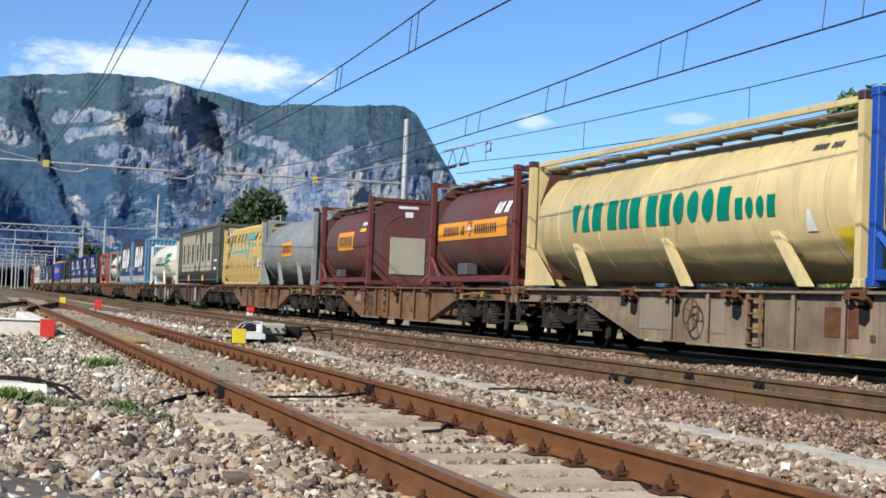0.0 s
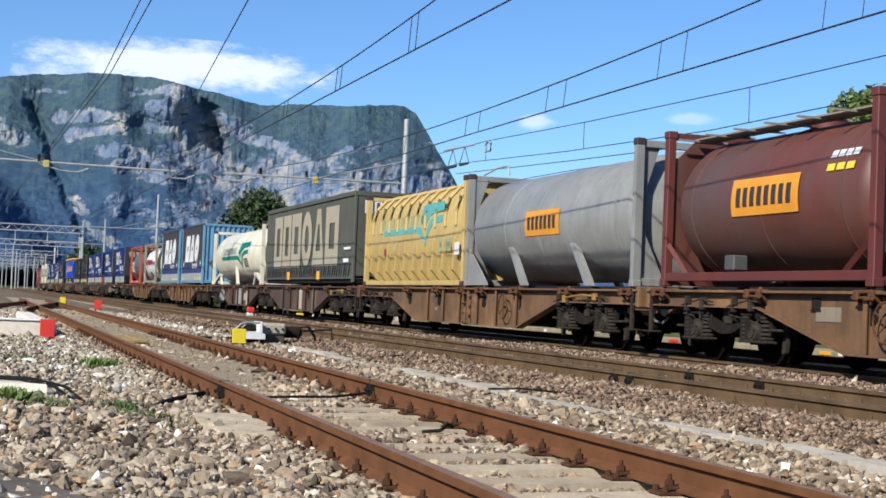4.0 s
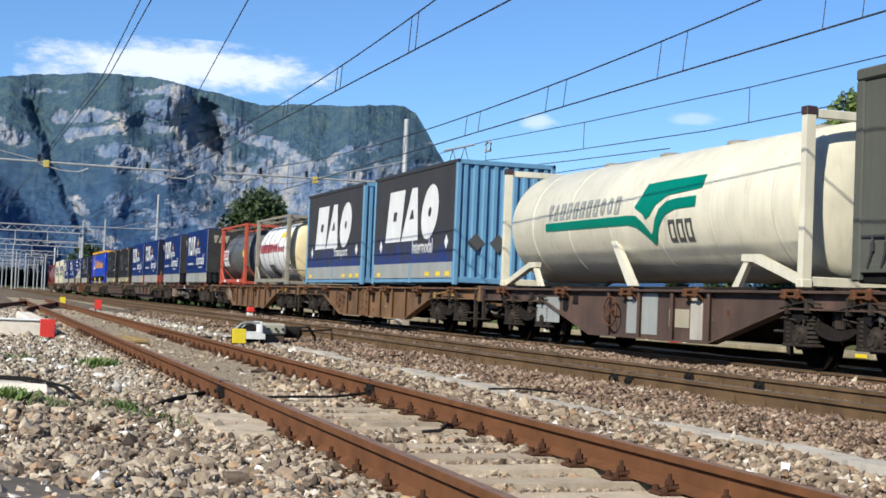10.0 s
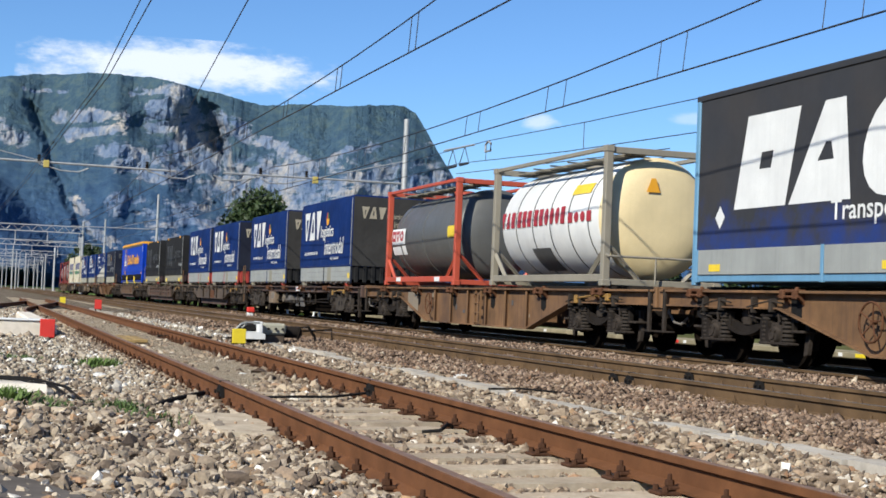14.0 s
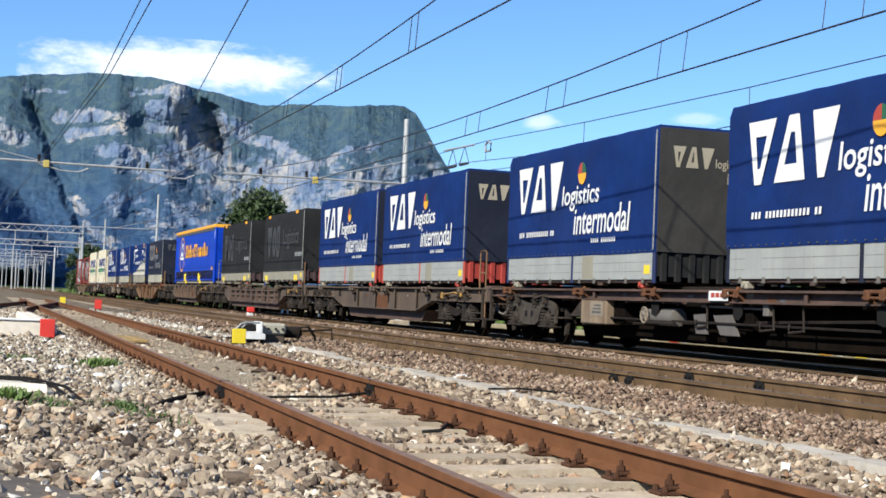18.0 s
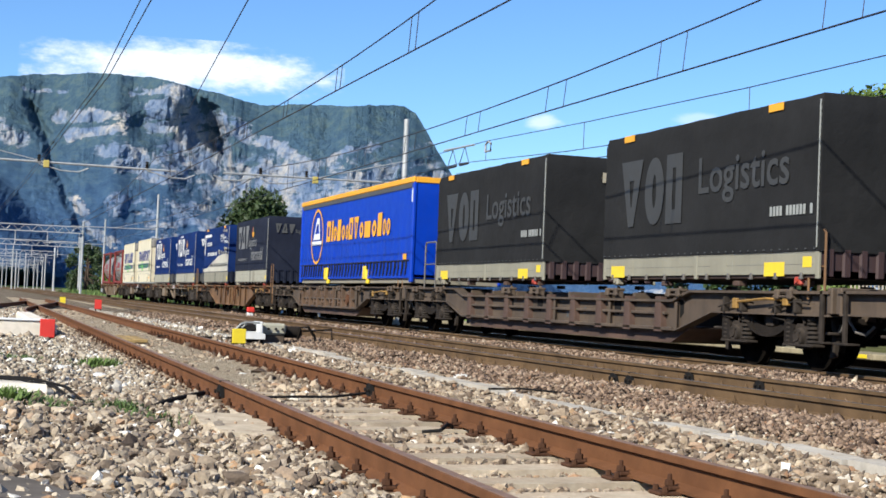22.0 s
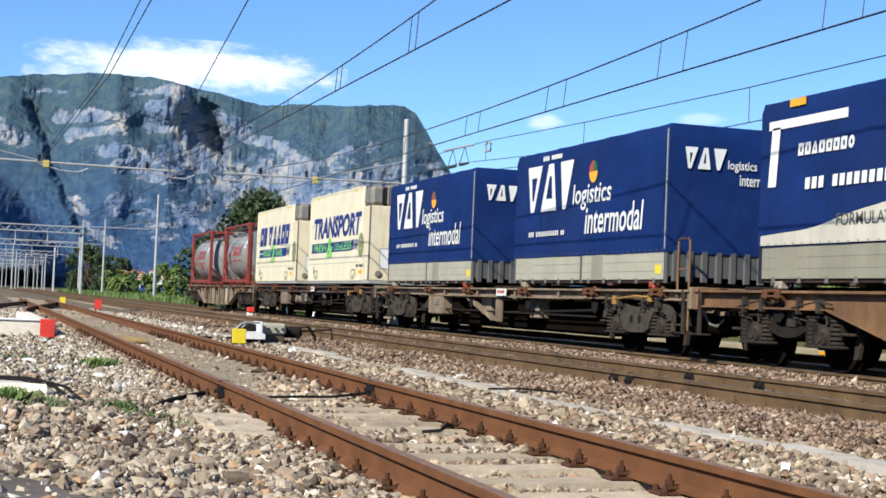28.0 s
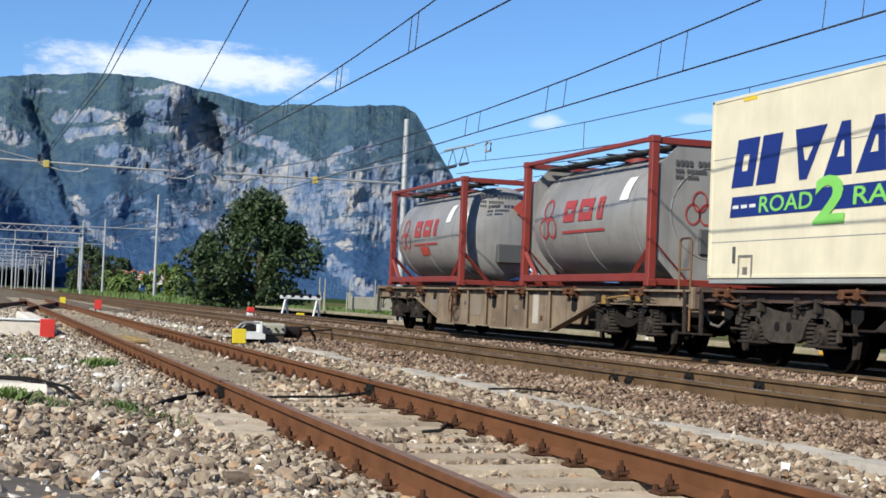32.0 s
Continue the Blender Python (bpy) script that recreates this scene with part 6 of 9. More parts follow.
def bulk_body(label, at, length, top):
    """A ribbed bulk container: rounded shell, tapering upright ribs, red castings."""
    t = aboard("bulk_container", label, "container", at)
    foot = 1.15
    v, f = [], []
    sec = [(-0.50, foot + 0.10), (-0.84, foot + 0.24), (-1.04, foot + 0.50), (-1.14, foot + 0.85), (-1.17, 2.3), (-1.14, 2.9), (-1.03, 3.3), (-0.80, 3.55), (-0.45, top - 0.06)]
    ring = sec + [(-x, z) for x, z in sec[::-1]]
    n = len(ring)
    for y in (0.14, 0.3, length - 0.3, length - 0.14):
        k = 0.97 if y in (0.14, length - 0.14) else 1.0
        v += [(x * k, y, 2.4 + (z - 2.4) * k) for x, z in ring]
    for j in range(3):
        f += [(j * n + i, j * n + (i + 1) % n, (j + 1) * n + (i + 1) % n, (j + 1) * n + i) for i in range(n)]
    f += [tuple(range(n)), tuple(range(3 * n, 4 * n))]
    shell = part("shell", Geo().add(v, f), M["mustard"], t, "faded mustard yellow shell")
    for y in (0.0, length - 0.14):
        for s in (-1, 1):
            p = piece("corner_post", shared("bulk_post", lambda: Geo().box(-0.07, 0.07, 0, 0.14, foot, top, 0.012), "mustard"), t, (s * 1.145, y, 0))
            for z in (foot, top - 0.12):
                piece("corner_casting", shared("casting_red", lambda: Geo().box(-0.085, 0.085, -0.012, 0.155, 0, 0.122, 0.012), "brick_red"), p, (0, 0, z))
        part("end_beam", Geo().box(-1.08, 1.08, y + 0.02, y + 0.12, foot + 0.02, foot + 0.18, 0.01), M["mustard"], t)
        part("end_beam", Geo().box(-1.08, 1.08, y + 0.02, y + 0.12, top - 0.14, top - 0.03, 0.01), M["mustard"], t)
    for s in (-1, 1):
        part("bottom_rail", Geo().box(min(s * 1.05, s * 1.18), max(s * 1.05, s * 1.18), 0.14, length - 0.14, foot + 0.02, foot + 0.14, 0.01), M["mustard"], t)
        for k in range(10):
            y = 0.75 + (length - 1.5) * k / 9
            rib = shared(f"bulk_rib{s}", lambda: Geo().prism([(s * 1.10, foot + 1.24), (s * 1.20, foot + 1.16), (s * 1.225, foot + 0.40), (s * 0.98, foot + 0.13), (s * 0.60, foot + 0.13), (s * 1.0, foot + 0.5)], 1, -0.075, 0.075), "mustard")
            piece("lower_rib", rib, shell, (0, y, 0))
            up = shared(f"bulk_rib_up{s}", lambda: Geo().line([(s * 1.17, 0, 2.62), (s * 1.16, 0, 2.95), (s * 1.06, 0, 3.33), (s * 0.82, 0, 3.60), (s * 0.4, 0, 3.74)], 0.05, 6), "mustard")
            piece("upper_rib", up, shell, (0, y, 0))
    bulge = lambda z: -1.178 + max(0.0, z - 2.3) * 0.05
    part("logo", marks("bbbbbbbbb", 7.4, 4.2, 2.74, 0.26, 0, 0.0, gap=0.45, skin=bulge), M["teal_faint"], t, "very faded turquoise plain logo shapes")
    part("logo_band", sweep([(1.75 + 0.83 * (y - 3.17), hi + 0.28, lo + 0.28) for y, hi, lo in BAND], bulge), M["teal"], t, "faded turquoise band")
    part("logo_flag", sweep([(1.75 + 0.83 * (y - 3.17), hi + 0.28, lo + 0.28) for y, hi, lo in FLAG], bulge), M["teal"], t, "faded turquoise flag shape")
    part("logo_small", marks("bbb", 2.0, 1.0, 2.0, 0.34, 0, 0.3, skin=bulge), M["teal_faint"], t)
    part("label_plate", Geo().box(-1.232, -1.225, 0.25, 0.6, 1.9, 2.2), M["white"], t)
    part("red_number_bar", marks("bbb", 7.0, 0.5, 1.98, 0.2, gap=0.4, skin=bulge), M["brick_red"], t)
    return t


def striped_patch(shell, left, width, z0, h, colour, ink, kinds, skin, label):
    p = part("name_panel", mark(Geo(), "block", left, width, z0, h, 0, skin=skin), M[colour], shell, label)
    if ink:
        part("logo", marks(kinds, left - 0.08 * width, width * 0.86, z0 + 0.24 * h, 0.52 * h, 0, 0.0, gap=0.4, skin=lambda z: skin(z) - 0.006), M[ink], p)
    return p


# -- the loads, in train order --
t, sh = frame_tank("tank_container", "white tank container in a bright blue frame", 10.2, 6.06, "blue_frame", "white")
t, sh = saddle_tank("tank_container", "long cream yellow tank container with green plain logo shapes", 16.4, 12.0, "cream", saddles=(1.55, 5.1, 8.9))
sk = tank_skin(1.17, 2.44, 0.012)
part("logo", marks("vab bbb bbooob", 9.75, 6.3, 2.2, 0.52, 0.08, 0.0, gap=0.26, skin=sk, sizes=[1, 1, 1, .35, 1, .85, 1, .35, 1, 1, 1, 1, 1, 1]), M["green"], sh, "green plain logo shapes")
part("logo", marks("boob", 3.4, 1.25, 2.2, 0.32, 0.05, 0.0, gap=0.3, skin=sk), M["green"], sh)
part("number_bar", marks("bbbb bbb", 1.6, 0.75, 3.1, 0.09, skin=sk, gap=0.25), M["ghost"], sh)
part("hazard_plate", mark(Geo(), "up", 1.5, 0.28, 1.95, 0.3, skin=sk), M["white"], sh, "small hazard plate")
part("label_plate", mark(Geo(), "block", 0.75, 0.42, 1.6, 0.38, skin=sk), M["yellow"], sh)

t, sh = frame_tank("tank_container", "maroon tank container with an orange name band", 29.2, 6.06, "maroon", "maroon_tank", rails=False, plate="maroon_tank")
sk = tank_skin(1.14, 2.47, 0.016)
part("name_band", mark(Geo(), "block", 5.46, 4.86, 2.26, 0.42, 0, skin=sk), M["orange"], sh, "orange name band")
sk2 = tank_skin(1.14, 2.47, 0.022)
part("logo", marks("bbbbobob ab", 5.0, 1.6, 2.36, 0.22, 0, 0.0, gap=0.4, skin=sk2), M["curtain_black"], sh)
part("logo", marks("bbbbbbabob", 2.7, 1.5, 2.36, 0.22, 0, 0.0, gap=0.4, skin=sk2), M["curtain_black"], sh)
part("shield", mark(Geo(), "down", 3.25, 0.36, 2.32, 0.34, 0, skin=sk2), M["brick_red"], sh, "red shield with a white cross")
sk3 = tank_skin(1.14, 2.47, 0.028)
part("cross", mark(mark(Geo(), "block", 3.18, 0.22, 2.46, 0.07, skin=sk3), "block", 3.11, 0.08, 2.39, 0.21, skin=sk3), M["white"], sh)
part("data_panel", marks("bab bb", 1.5, 0.9, 2.78, 0.26, 0.2, skin=sk, gap=0.15), M["white"], sh, "half torn white data panel")
part("valve_box", Geo().box(-1.1, -0.8, 3.4, 4.0, 1.42, 1.70, 0.02), M["ghost"], t, "dark valve box")

t, sh = frame_tank("tank_container", "maroon tank container with a beige panel on its end", 41.2, 6.06, "maroon", "maroon_tank", rails=False, plate="maroon_tank")
sk = tank_skin(1.14, 2.47, 0.016)
striped_patch(sh, 3.85, 1.9, 2.24, 0.56, "orange", "curtain_black", "bbbbbbbb", sk, "orange name panel")
part("data_panel", marks("bbbb", 1.3, 0.7, 2.95, 0.1, 0, skin=sk, gap=0.2), M["white"], sh)
part("data_panel", marks("bbb", 1.3, 0.7, 2.76, 0.1, 0, skin=sk, gap=0.2), M["yellow"], sh)
part("end_panel", Geo().box(-0.52, 0.55, 0.02, 0.045, 1.52, 2.6, 0.005), M["beige"], t, "plain beige panel")
part("hazard_plate", mark(Geo(), "up", 0.75, 0.24, 2.68, 0.22, end=0.035), M["yellow"], t)
part("number_bar", mark(mark(Geo(), "block", -0.3, 0.6, 3.45, 0.08, end=0.035), "block", -0.1, 0.25, 3.2, 0.16, end=0.035), M["white"], t)
part("valve_box", Geo().box(-1.1, -0.85, 3.8, 4.1, 1.42, 1.66, 0.02), M["ghost"], t, "dark valve box")

t, sh = saddle_tank("tank_container", "long grey tank container with an orange name panel", 48.3, 9.12, "grey_tank", r=1.18, zc=2.46, top=3.77, saddles=(2.2, 5.6), walkway=False)
sk = tank_skin(1.18, 2.46, 0.012)
striped_patch(sh, 5.4, 1.85, 2.2, 0.52, "orange", "curtain_black", "bbbbbbb", sk, "orange name panel")
part("grab_rail", Geo().line([(-0.9, 8.9, 3.75), (-0.9, 8.0, 3.85), (-0.9, 7.3, 3.85), (-0.9, 7.2, 3.65)], 0.02, 6), M["steel"], t)

bulk_body("faded mustard yellow ribbed bulk container with turquoise marks", 57.6, 9.0, 3.77)

t = curtain_body("grey curtain-sided trailer body with huge beige logo shapes", 67.75, 13.5, 4.02, "curtain_grey", "curtain_grey", 1.7, strap="curtain_black", pads=(), gap=0.30)
part("logo", marks("bbboab", 12.0, 10.2, 1.78, 1.9, 0.0, 0.40, gap=0.08, skin=lambda z: -1.262, sizes=[0.95, 0.95, 1.05, 1.05, 1.15, 1.2]), M["beige"], t, "huge beige plain logo shapes")
part("end_logo", marks("bbb", -0.95, 0.9, 3.35, 0.4, 0, 0.45, gap=0.2, end=0.012), M["white"], t)
part("number_bar", Geo().box(-1.268, -1.262, 0.35, 1.15, 2.25, 2.33), M["white"], t)
part("number_bar", Geo().box(-1.268, -1.262, 0.55, 1.2, 1.86, 1.98), M["white"], t)
for y in (4.5, 9.2):
    part("grab_pad", Geo().box(-1.29, -1.25, y - 0.18, y + 0.18, 1.33, 1.62, 0.015), M["amber"], t, "orange grapple pad")

t, sh = saddle_tank("tank_container", "long creamy white tank container with green logo bands", 82.5, 12.1, "white_tank", cradle=True, r=1.17, zc=2.44, top=3.7, saddles=(5.75,), walkway=False)
sk = tank_skin(1.17, 2.44, 0.012)
part("logo", marks("vabbbbbboob", 9.6, 3.5, 2.47, 0.32, 0.1, 0.35, gap=0.35, skin=sk), M["board"], sh, "thin grey plain logo shapes")
part("logo_band", sweep(BAND, sk), M["green"], sh, "green band that dips and rises")
part("logo_flag", sweep(FLAG, sk), M["green"], sh, "green flag shape")
part("logo", marks("bbb", 4.3, 0.9, 1.92, 0.36, 0.05, 0.5, gap=0.22, skin=sk), M["ghost"], sh)
for y in (1.5, 4.0, 6.5, 9.0):
    part("manhole", Geo().lathe([(3.55, 0.23), (3.64, 0.23), (3.66, 0.18)], 2, (0, y), 16), M["frame_grey"], t)

box_body("blue steel container with a black curtain and white logo shapes", 97.75, 7.45, 4.2, "Intermodal")
box_body("blue steel container with a black curtain and word Transport", 106.4, 7.45, 4.2, "Transport")

t, sh = frame_tank("tank_container", "white and cream tank container in a grey frame with dark bands", 117.4, 6.06, "frame_grey", "white", r=1.15, zc=2.48, bands=0)
sk = tank_skin(1.15, 2.48, 0.014)
for k in range(5):
    y = 0.9 + k * 0.95
    part("band", Geo().lathe([(y - 0.02, 1.15), (y - 0.018, 1.158), (y + 0.018, 1.158), (y + 0.02, 1.15)], 1, (0, 2.48), 40), M["ghost"], sh)
part("logo", marks("vab bbb bbooob", 5.55, 3.6, 2.4, 0.34, 0, 0.0, gap=0.3, skin=sk, sizes=[1, 1, 1, .3, 1, 1, 1, .3, 1, 1, 1, 1, 1, 1]), M["text_red"], sh, "red plain logo shapes")
part("logo", marks("boob", 1.85, 1.2, 2.4, 0.2, 0, 0.0, gap=0.3, skin=sk), M["text_red"], sh)
part("data_plate", mark(Geo(), "block", 4.0, 1.0, 1.5, 0.45, skin=sk), M["ghost"], sh, "dark data plate")
part("hazard_plate", mark(Geo(), "block", 1.9, 0.9, 2.95, 0.2, skin=sk), M["yellow"], sh)
part("end_dome", Geo().lathe([(0.10, 0.05), (0.105, 0.5), (0.14, 0.8), (0.24, 1.04), (0.40, 1.156)], 1, (0, 2.48), 40), M["cream_tank"], sh, "cream insulated end")
part("hazard_plate", mark(Geo(), "up", -0.35, 0.28, 2.95, 0.26, end=0.07), M["amber"], t)
part("guard_rail", Geo().line([(-1.15, 0.0, 1.75), (-1.15, -0.12, 1.72), (1.1, -0.12, 1.72), (1.15, 0.0, 1.75)], 0.025, 6).line([(-0.2, -0.12, 1.72), (-0.2, -0.10, 1.25)], 0.02, 5), M["frame_grey"], t)

t, sh = frame_tank("tank_container", "dark grey tank container in an orange-red frame", 126.0, 6.1, "red_frame", "dark_tank", r=1.10, zc=2.47)
sk = tank_skin(1.10, 2.47, 0.014)
part("sign", mark(Geo(), "block", 5.85, 1.25, 2.28, 0.42, 0, skin=sk), M["white"], sh, "white sign with red plain shapes")
part("logo", marks("bvo", 5.8, 1.1, 2.36, 0.28, 0.05, 0.4, gap=0.1, skin=tank_skin(1.10, 2.47, 0.02)), M["text_red"], sh)
part("sign", mark(mark(Geo(), "block", 5.85, 0.8, 2.0, 0.22, 0, skin=sk), "block", 4.95, 0.35, 2.0, 0.24, skin=sk), M["white"], sh)
part("sign", mark(Geo(), "block", 0.95, 0.6, 2.35, 0.28, skin=sk), M["yellow"], sh)
for y in (1.2, 4.6):
    part("lashing_plate", Geo().box(-1.196, -1.186, y, y + 0.4, 1.27, 1.38), M["white"], t)

BLUE = "dark blue tarpaulin swap body with logo shapes, grey boards"
DULL = "dusty blue tarpaulin swap body with logo shapes, grey boards"
RED_END = "dark blue tarpaulin swap body with grey boards and red ribbed ends"
for at, text, tarp, board, end, post, end_col in (
        (135.8, DULL, "tarp_blue", "board", "tarp_black", "tarp_dull", "beige"), (145.35, BLUE, "tarp_blue", "board", "tarp_black", "navy", "beige"),
        (155.3, RED_END, "tarp_blue", "board", "ribbed_red", "brick_red", "beige"), (163.1, RED_END, "tarp_blue", "board", "ribbed_red", "brick_red", "beige")):
    t, cl = tarp_body(text, at, 7.12, 3.91, tarp, board, end, at, post=post, stickers=False, end_cover="tarp_dusty" if at < 150 else "tarp_dull")
    house_mark(cl, 6.55, "white", 3.2, end_col)

for at in (172.65, 182.65):
    t, cl = tarp_body("black tarpaulin swap body with faint grey logo shapes", at, 7.12, 3.83, "tarp_black", "board_dull", "dark_maroon", at, post="board_dull", foot=1.24, split=1.66)
    sk = lambda z: -1.270
    part("logo", marks("vob", 6.4, 2.4, 2.2, 1.15, 0, 0.2, gap=0.1, skin=sk, sizes=[1.2, 1, 0.8]), M["faint"], cl, "faint grey plain logo shapes")
    lettering(cl, "Logistics", "faint", 3.5, 2.45, 2.7, 0.75, x=-1.271)
    part("number_bar", marks("bbbb bbbbbb b", 1.3, 1.15, 2.18, 0.14, skin=sk, gap=0.25), M["board"], cl)
    part("end_number_bar", marks("bbbb", -0.05, 0.55, 3.32, 0.2, gap=0.3, end=-0.034), M["beige"], cl)
    for y in (0.9, 6.2):
        part("yellow_label", Geo().box(-1.246, -1.239, y, y + 0.55, 1.32, 1.52), M["yellow"], t)

t = curtain_body("royal blue curtain-sided trailer body with an amber roof rail", 191.9, 13.5, 4.02, "royal", "amber", 4.2, strap="tarp_black", pads=(4.6, 9.5), gap=0.36, chassis="frame_grey")
sk = lambda z: -1.261
part("logo", marks("blclccbvcnclcc", 9.65, 7.6, 2.55, 0.66, 0.08, 0.36, gap=0.22, skin=sk, sizes=[1.15, .45, .85, .95, .9, .65, 1, 1.15, .95, 1.45, 1, .95, .65, .8]), M["amber"], t, "amber plain logo shapes")
g = Geo()
mark(g, "oval", 11.9, 1.75, 1.84, 1.84, 0, 0.90, skin=sk)
part("oval_emblem", g, M["amber"], t, "amber oval ring emblem")
g = mark(mark(Geo(), "up", 11.5, 1.0, 2.66, 0.72, 0.2, 0.45, skin=sk), "block", 11.75, 1.4, 2.48, 0.13, 0, skin=sk)
part("emblem_peak", g, M["white"], t, "white peak emblem")
part("yellow_label", Geo().box(-1.272, -1.262, 0.45, 0.75, 1.85, 2.0), M["amber"], t)
part("corner_label", Geo().box(-1.275, -1.268, 0.05, 0.13, 3.35, 3.7), M["white"], t)

t, cl = tarp_body("dusty dark blue tarpaulin swap body with pale logo shapes", 211.35, 7.12, 3.84, "tarp_dull", "board_green", "tarp_dull", 9.0, post="tarp_dull", stickers=False)
house_mark(cl, 6.5, "faded", 3.2, "ghost", number=False)
t, cl = tarp_body("blue tarpaulin swap body with a white wavy band", 220.3, 7.15, 3.84, "tarp_blue", "board_dull", "tarp_dull", 13.0, post="tarp_dull")
sk = lambda z: -1.271
part("logo", mark(mark(Geo(), "block", 6.9, 2.0, 3.42, 0.13, skin=sk), "block", 6.85, 0.22, 2.6, 0.85, 0.1, skin=sk), M["white"], cl, "white bracket-shaped logo")
part("logo", marks("bbabbbbo", 6.1, 1.4, 3.0, 0.17, 0.1, 0.3, gap=0.2, skin=sk), M["white"], cl)
part("address_bar", marks("bbb bbbbbbbb bbb", 5.9, 2.7, 2.52, 0.16, 0.1, 0.0, gap=0.3, skin=sk), M["white"], cl)
wave = Geo()
n = 24
wv = []
for i in range(n + 1):
    y = 7.05 - 6.95 * i / n
    wv += [(-1.272, y, 1.76), (-1.272, y, 1.90 + 0.64 * ease(0, 0.8, i / n) + 0.015 * math.sin(i))]
wave.add(wv, [(2 * i, 2 * i + 1, 2 * i + 3, 2 * i + 2) for i in range(n)])
part("white_band", wave, M["band_cream"], cl, "dusty white wavy band")
lettering(cl, "FORMULATING REVOLUTIONARY ADDITIVES", "ghost", 5.1, 1.98, 4.9, 0.17, x=-1.276, label="dark printed slogan")
part("logo", marks("vav", 2.3, 0.85, 3.12, 0.32, 0.1, 0.4, skin=sk), M["white"], cl)
lettering(cl, "logistics", "white", 1.5, 3.2, 0.75, 0.2, x=-1.272)
lettering(cl, "intermodal", "white", 1.25, 3.03, 0.95, 0.2, x=-1.272)
part("number_bar", marks("bbbb bbbbb", 1.6, 1.1, 3.55, 0.1, skin=sk, gap=0.25), M["beige"], cl)
beast = Geo()
for y, w, z, h in ((2.7, 0.42, 2.58, 0.17), (1.95, 0.22, 2.55, 0.15), (1.5, 0.2, 2.54, 0.13), (1.05, 0.62, 2.64, 0.2)):
    mark(beast, "oval", y, w, z, h, skin=sk)
    mark(beast, "block", y - 0.06, w * 0.8, z + h * 0.3, h * 0.42, skin=sk)
    mark(beast, "oval", y + w * 0.16, w * 0.3, z + h * 0.45, h * 0.75, skin=sk)
    for at in (0.16, 0.30, 0.66, 0.78):
        mark(beast, "block", y - w * at, w * 0.09, 2.48, z - 2.48 + h * 0.4, skin=sk)
part("animal_shapes", beast, M["band_cream"], cl, "dusty white farm animal silhouettes")
for at in (230.4, 240.2):
    t, cl = tarp_body("dark blue tarpaulin swap body with white logo shapes, ribbed ends", at, 7.12, 3.89, "tarp_blue", "board_green", "ghost", at, post="ghost", stickers=False)
    house_mark(cl, 6.45, "white", 3.15, "white", number=False)
    part("number_bar", marks("bbb bbbbb", 5.6, 1.0, 3.68, 0.09, skin=lambda z: -1.271, gap=0.2), M["white"], cl)

reefer("cream refrigerated container with a dark blue word and slogan", 249.4, 7.8, 4.1, "T")
reefer("cream refrigerated container with blue logo shapes and slogan", 259.15, 7.65, 4.06, "2")

for at, first in ((269.0, False), (279.1, True)):
    t, sh = frame_tank("tank_container", "weathered light grey tank container in a red frame", at, 6.1, "worn_red", "worn_grey", r=1.13, walkway="ghost", plate=None if first else "worn_grey")
    sk = tank_skin(1.13, 2.47, 0.014)
    g = Geo()
    for y, z in ((5.25, 2.12), (4.85, 2.12), (5.05, 2.5)):
        mark(g, "oval", y, 0.46, z, 0.42, 0, 0.78, skin=sk)
    part("ring_emblem", g, M["faded_red"], sh, "faded red three-ring emblem")
    part("logo", marks("b b b", 4.0, 1.9, 2.42, 0.42, 0.1, 0.25, gap=0.1, skin=sk, sizes=[1, .25, 1.2, .25, .5]), M["faded_red"], sh, "faded red plain logo shapes")
    part("logo_band", mark(Geo(), "block", 4.1, 2.0, 2.2, 0.05, skin=sk), M["faded_red"], sh)
    part("data_panel", mark(Geo(), "block", 1.45, 0.35, 2.72, 0.42, 0.1, skin=sk), M["white"], sh)
    part("number_bar", marks("bbbb bbbbbb", -0.74, 0.95, 3.27, 0.10, gap=0.25, end=0.03), M["ghost"], t)
    part("number_bar", marks("bbb bbbbbbb", -0.74, 0.60, 3.15, 0.07, gap=0.2, end=0.03), M["ghost"], t)
    part("number_bar", marks("bbb bbbb", -0.74, 0.45, 3.05, 0.06, gap=0.2, end=0.03), M["ghost"], t)
    if first:
        part("hazard_plate", mark(Geo(), "kite", 0.1, 0.5, 2.85, 0.45, end=0.06), M["brick_red"], t, "orange-red hazard diamond")
        part("orange_plate", mark(Geo(), "block", 3.6, 0.7, 1.95, 0.22, skin=sk), M["brick_red"], sh)
    else:
        g = Geo()
        for x, z in ((-0.53, 2.26), (-0.27, 2.26), (-0.40, 2.48)):
            mark(g, "oval", x, 0.30, z, 0.38, 0, 0.80, end=0.035)
        part("ring_emblem", g, M["faded_red"], t)
    part("valve_box", Geo().box(-0.25, 0.35, 0.0, 0.2, 1.75, 2.2, 0.02), M["ghost"], t, "dark valve box")

# -- the wagons, in train order --
BROWN = "rust-brown flat container wagon with deep riveted side sills"
flat_wagon(BROWN, 9.3, 19.7, (2.8, 17.0), "wagon_pale", wheel_at=11.6, ladder_at=9.7, spig=(0.9, 3.9, 7.1, 10.4, 12.4, 14.0, 19.2), patches=((13.2, 1.1, 0.45, 0.5, "patch"), (11.0, 0.5, 0.45, 0.5, "patch"), (7.6, 0.8, 0.5, 0.4, "rusty")))
flat_wagon(BROWN, 29.1, 18.7, (2.6, 16.1), wheel_at=11.7, ladder_at=10.3, spig=(0.3, 3.5, 6.1, 9.0, 12.2, 15.0, 18.1), patches=((13.2, 0.6, 0.7, 0.2, "patch"),))
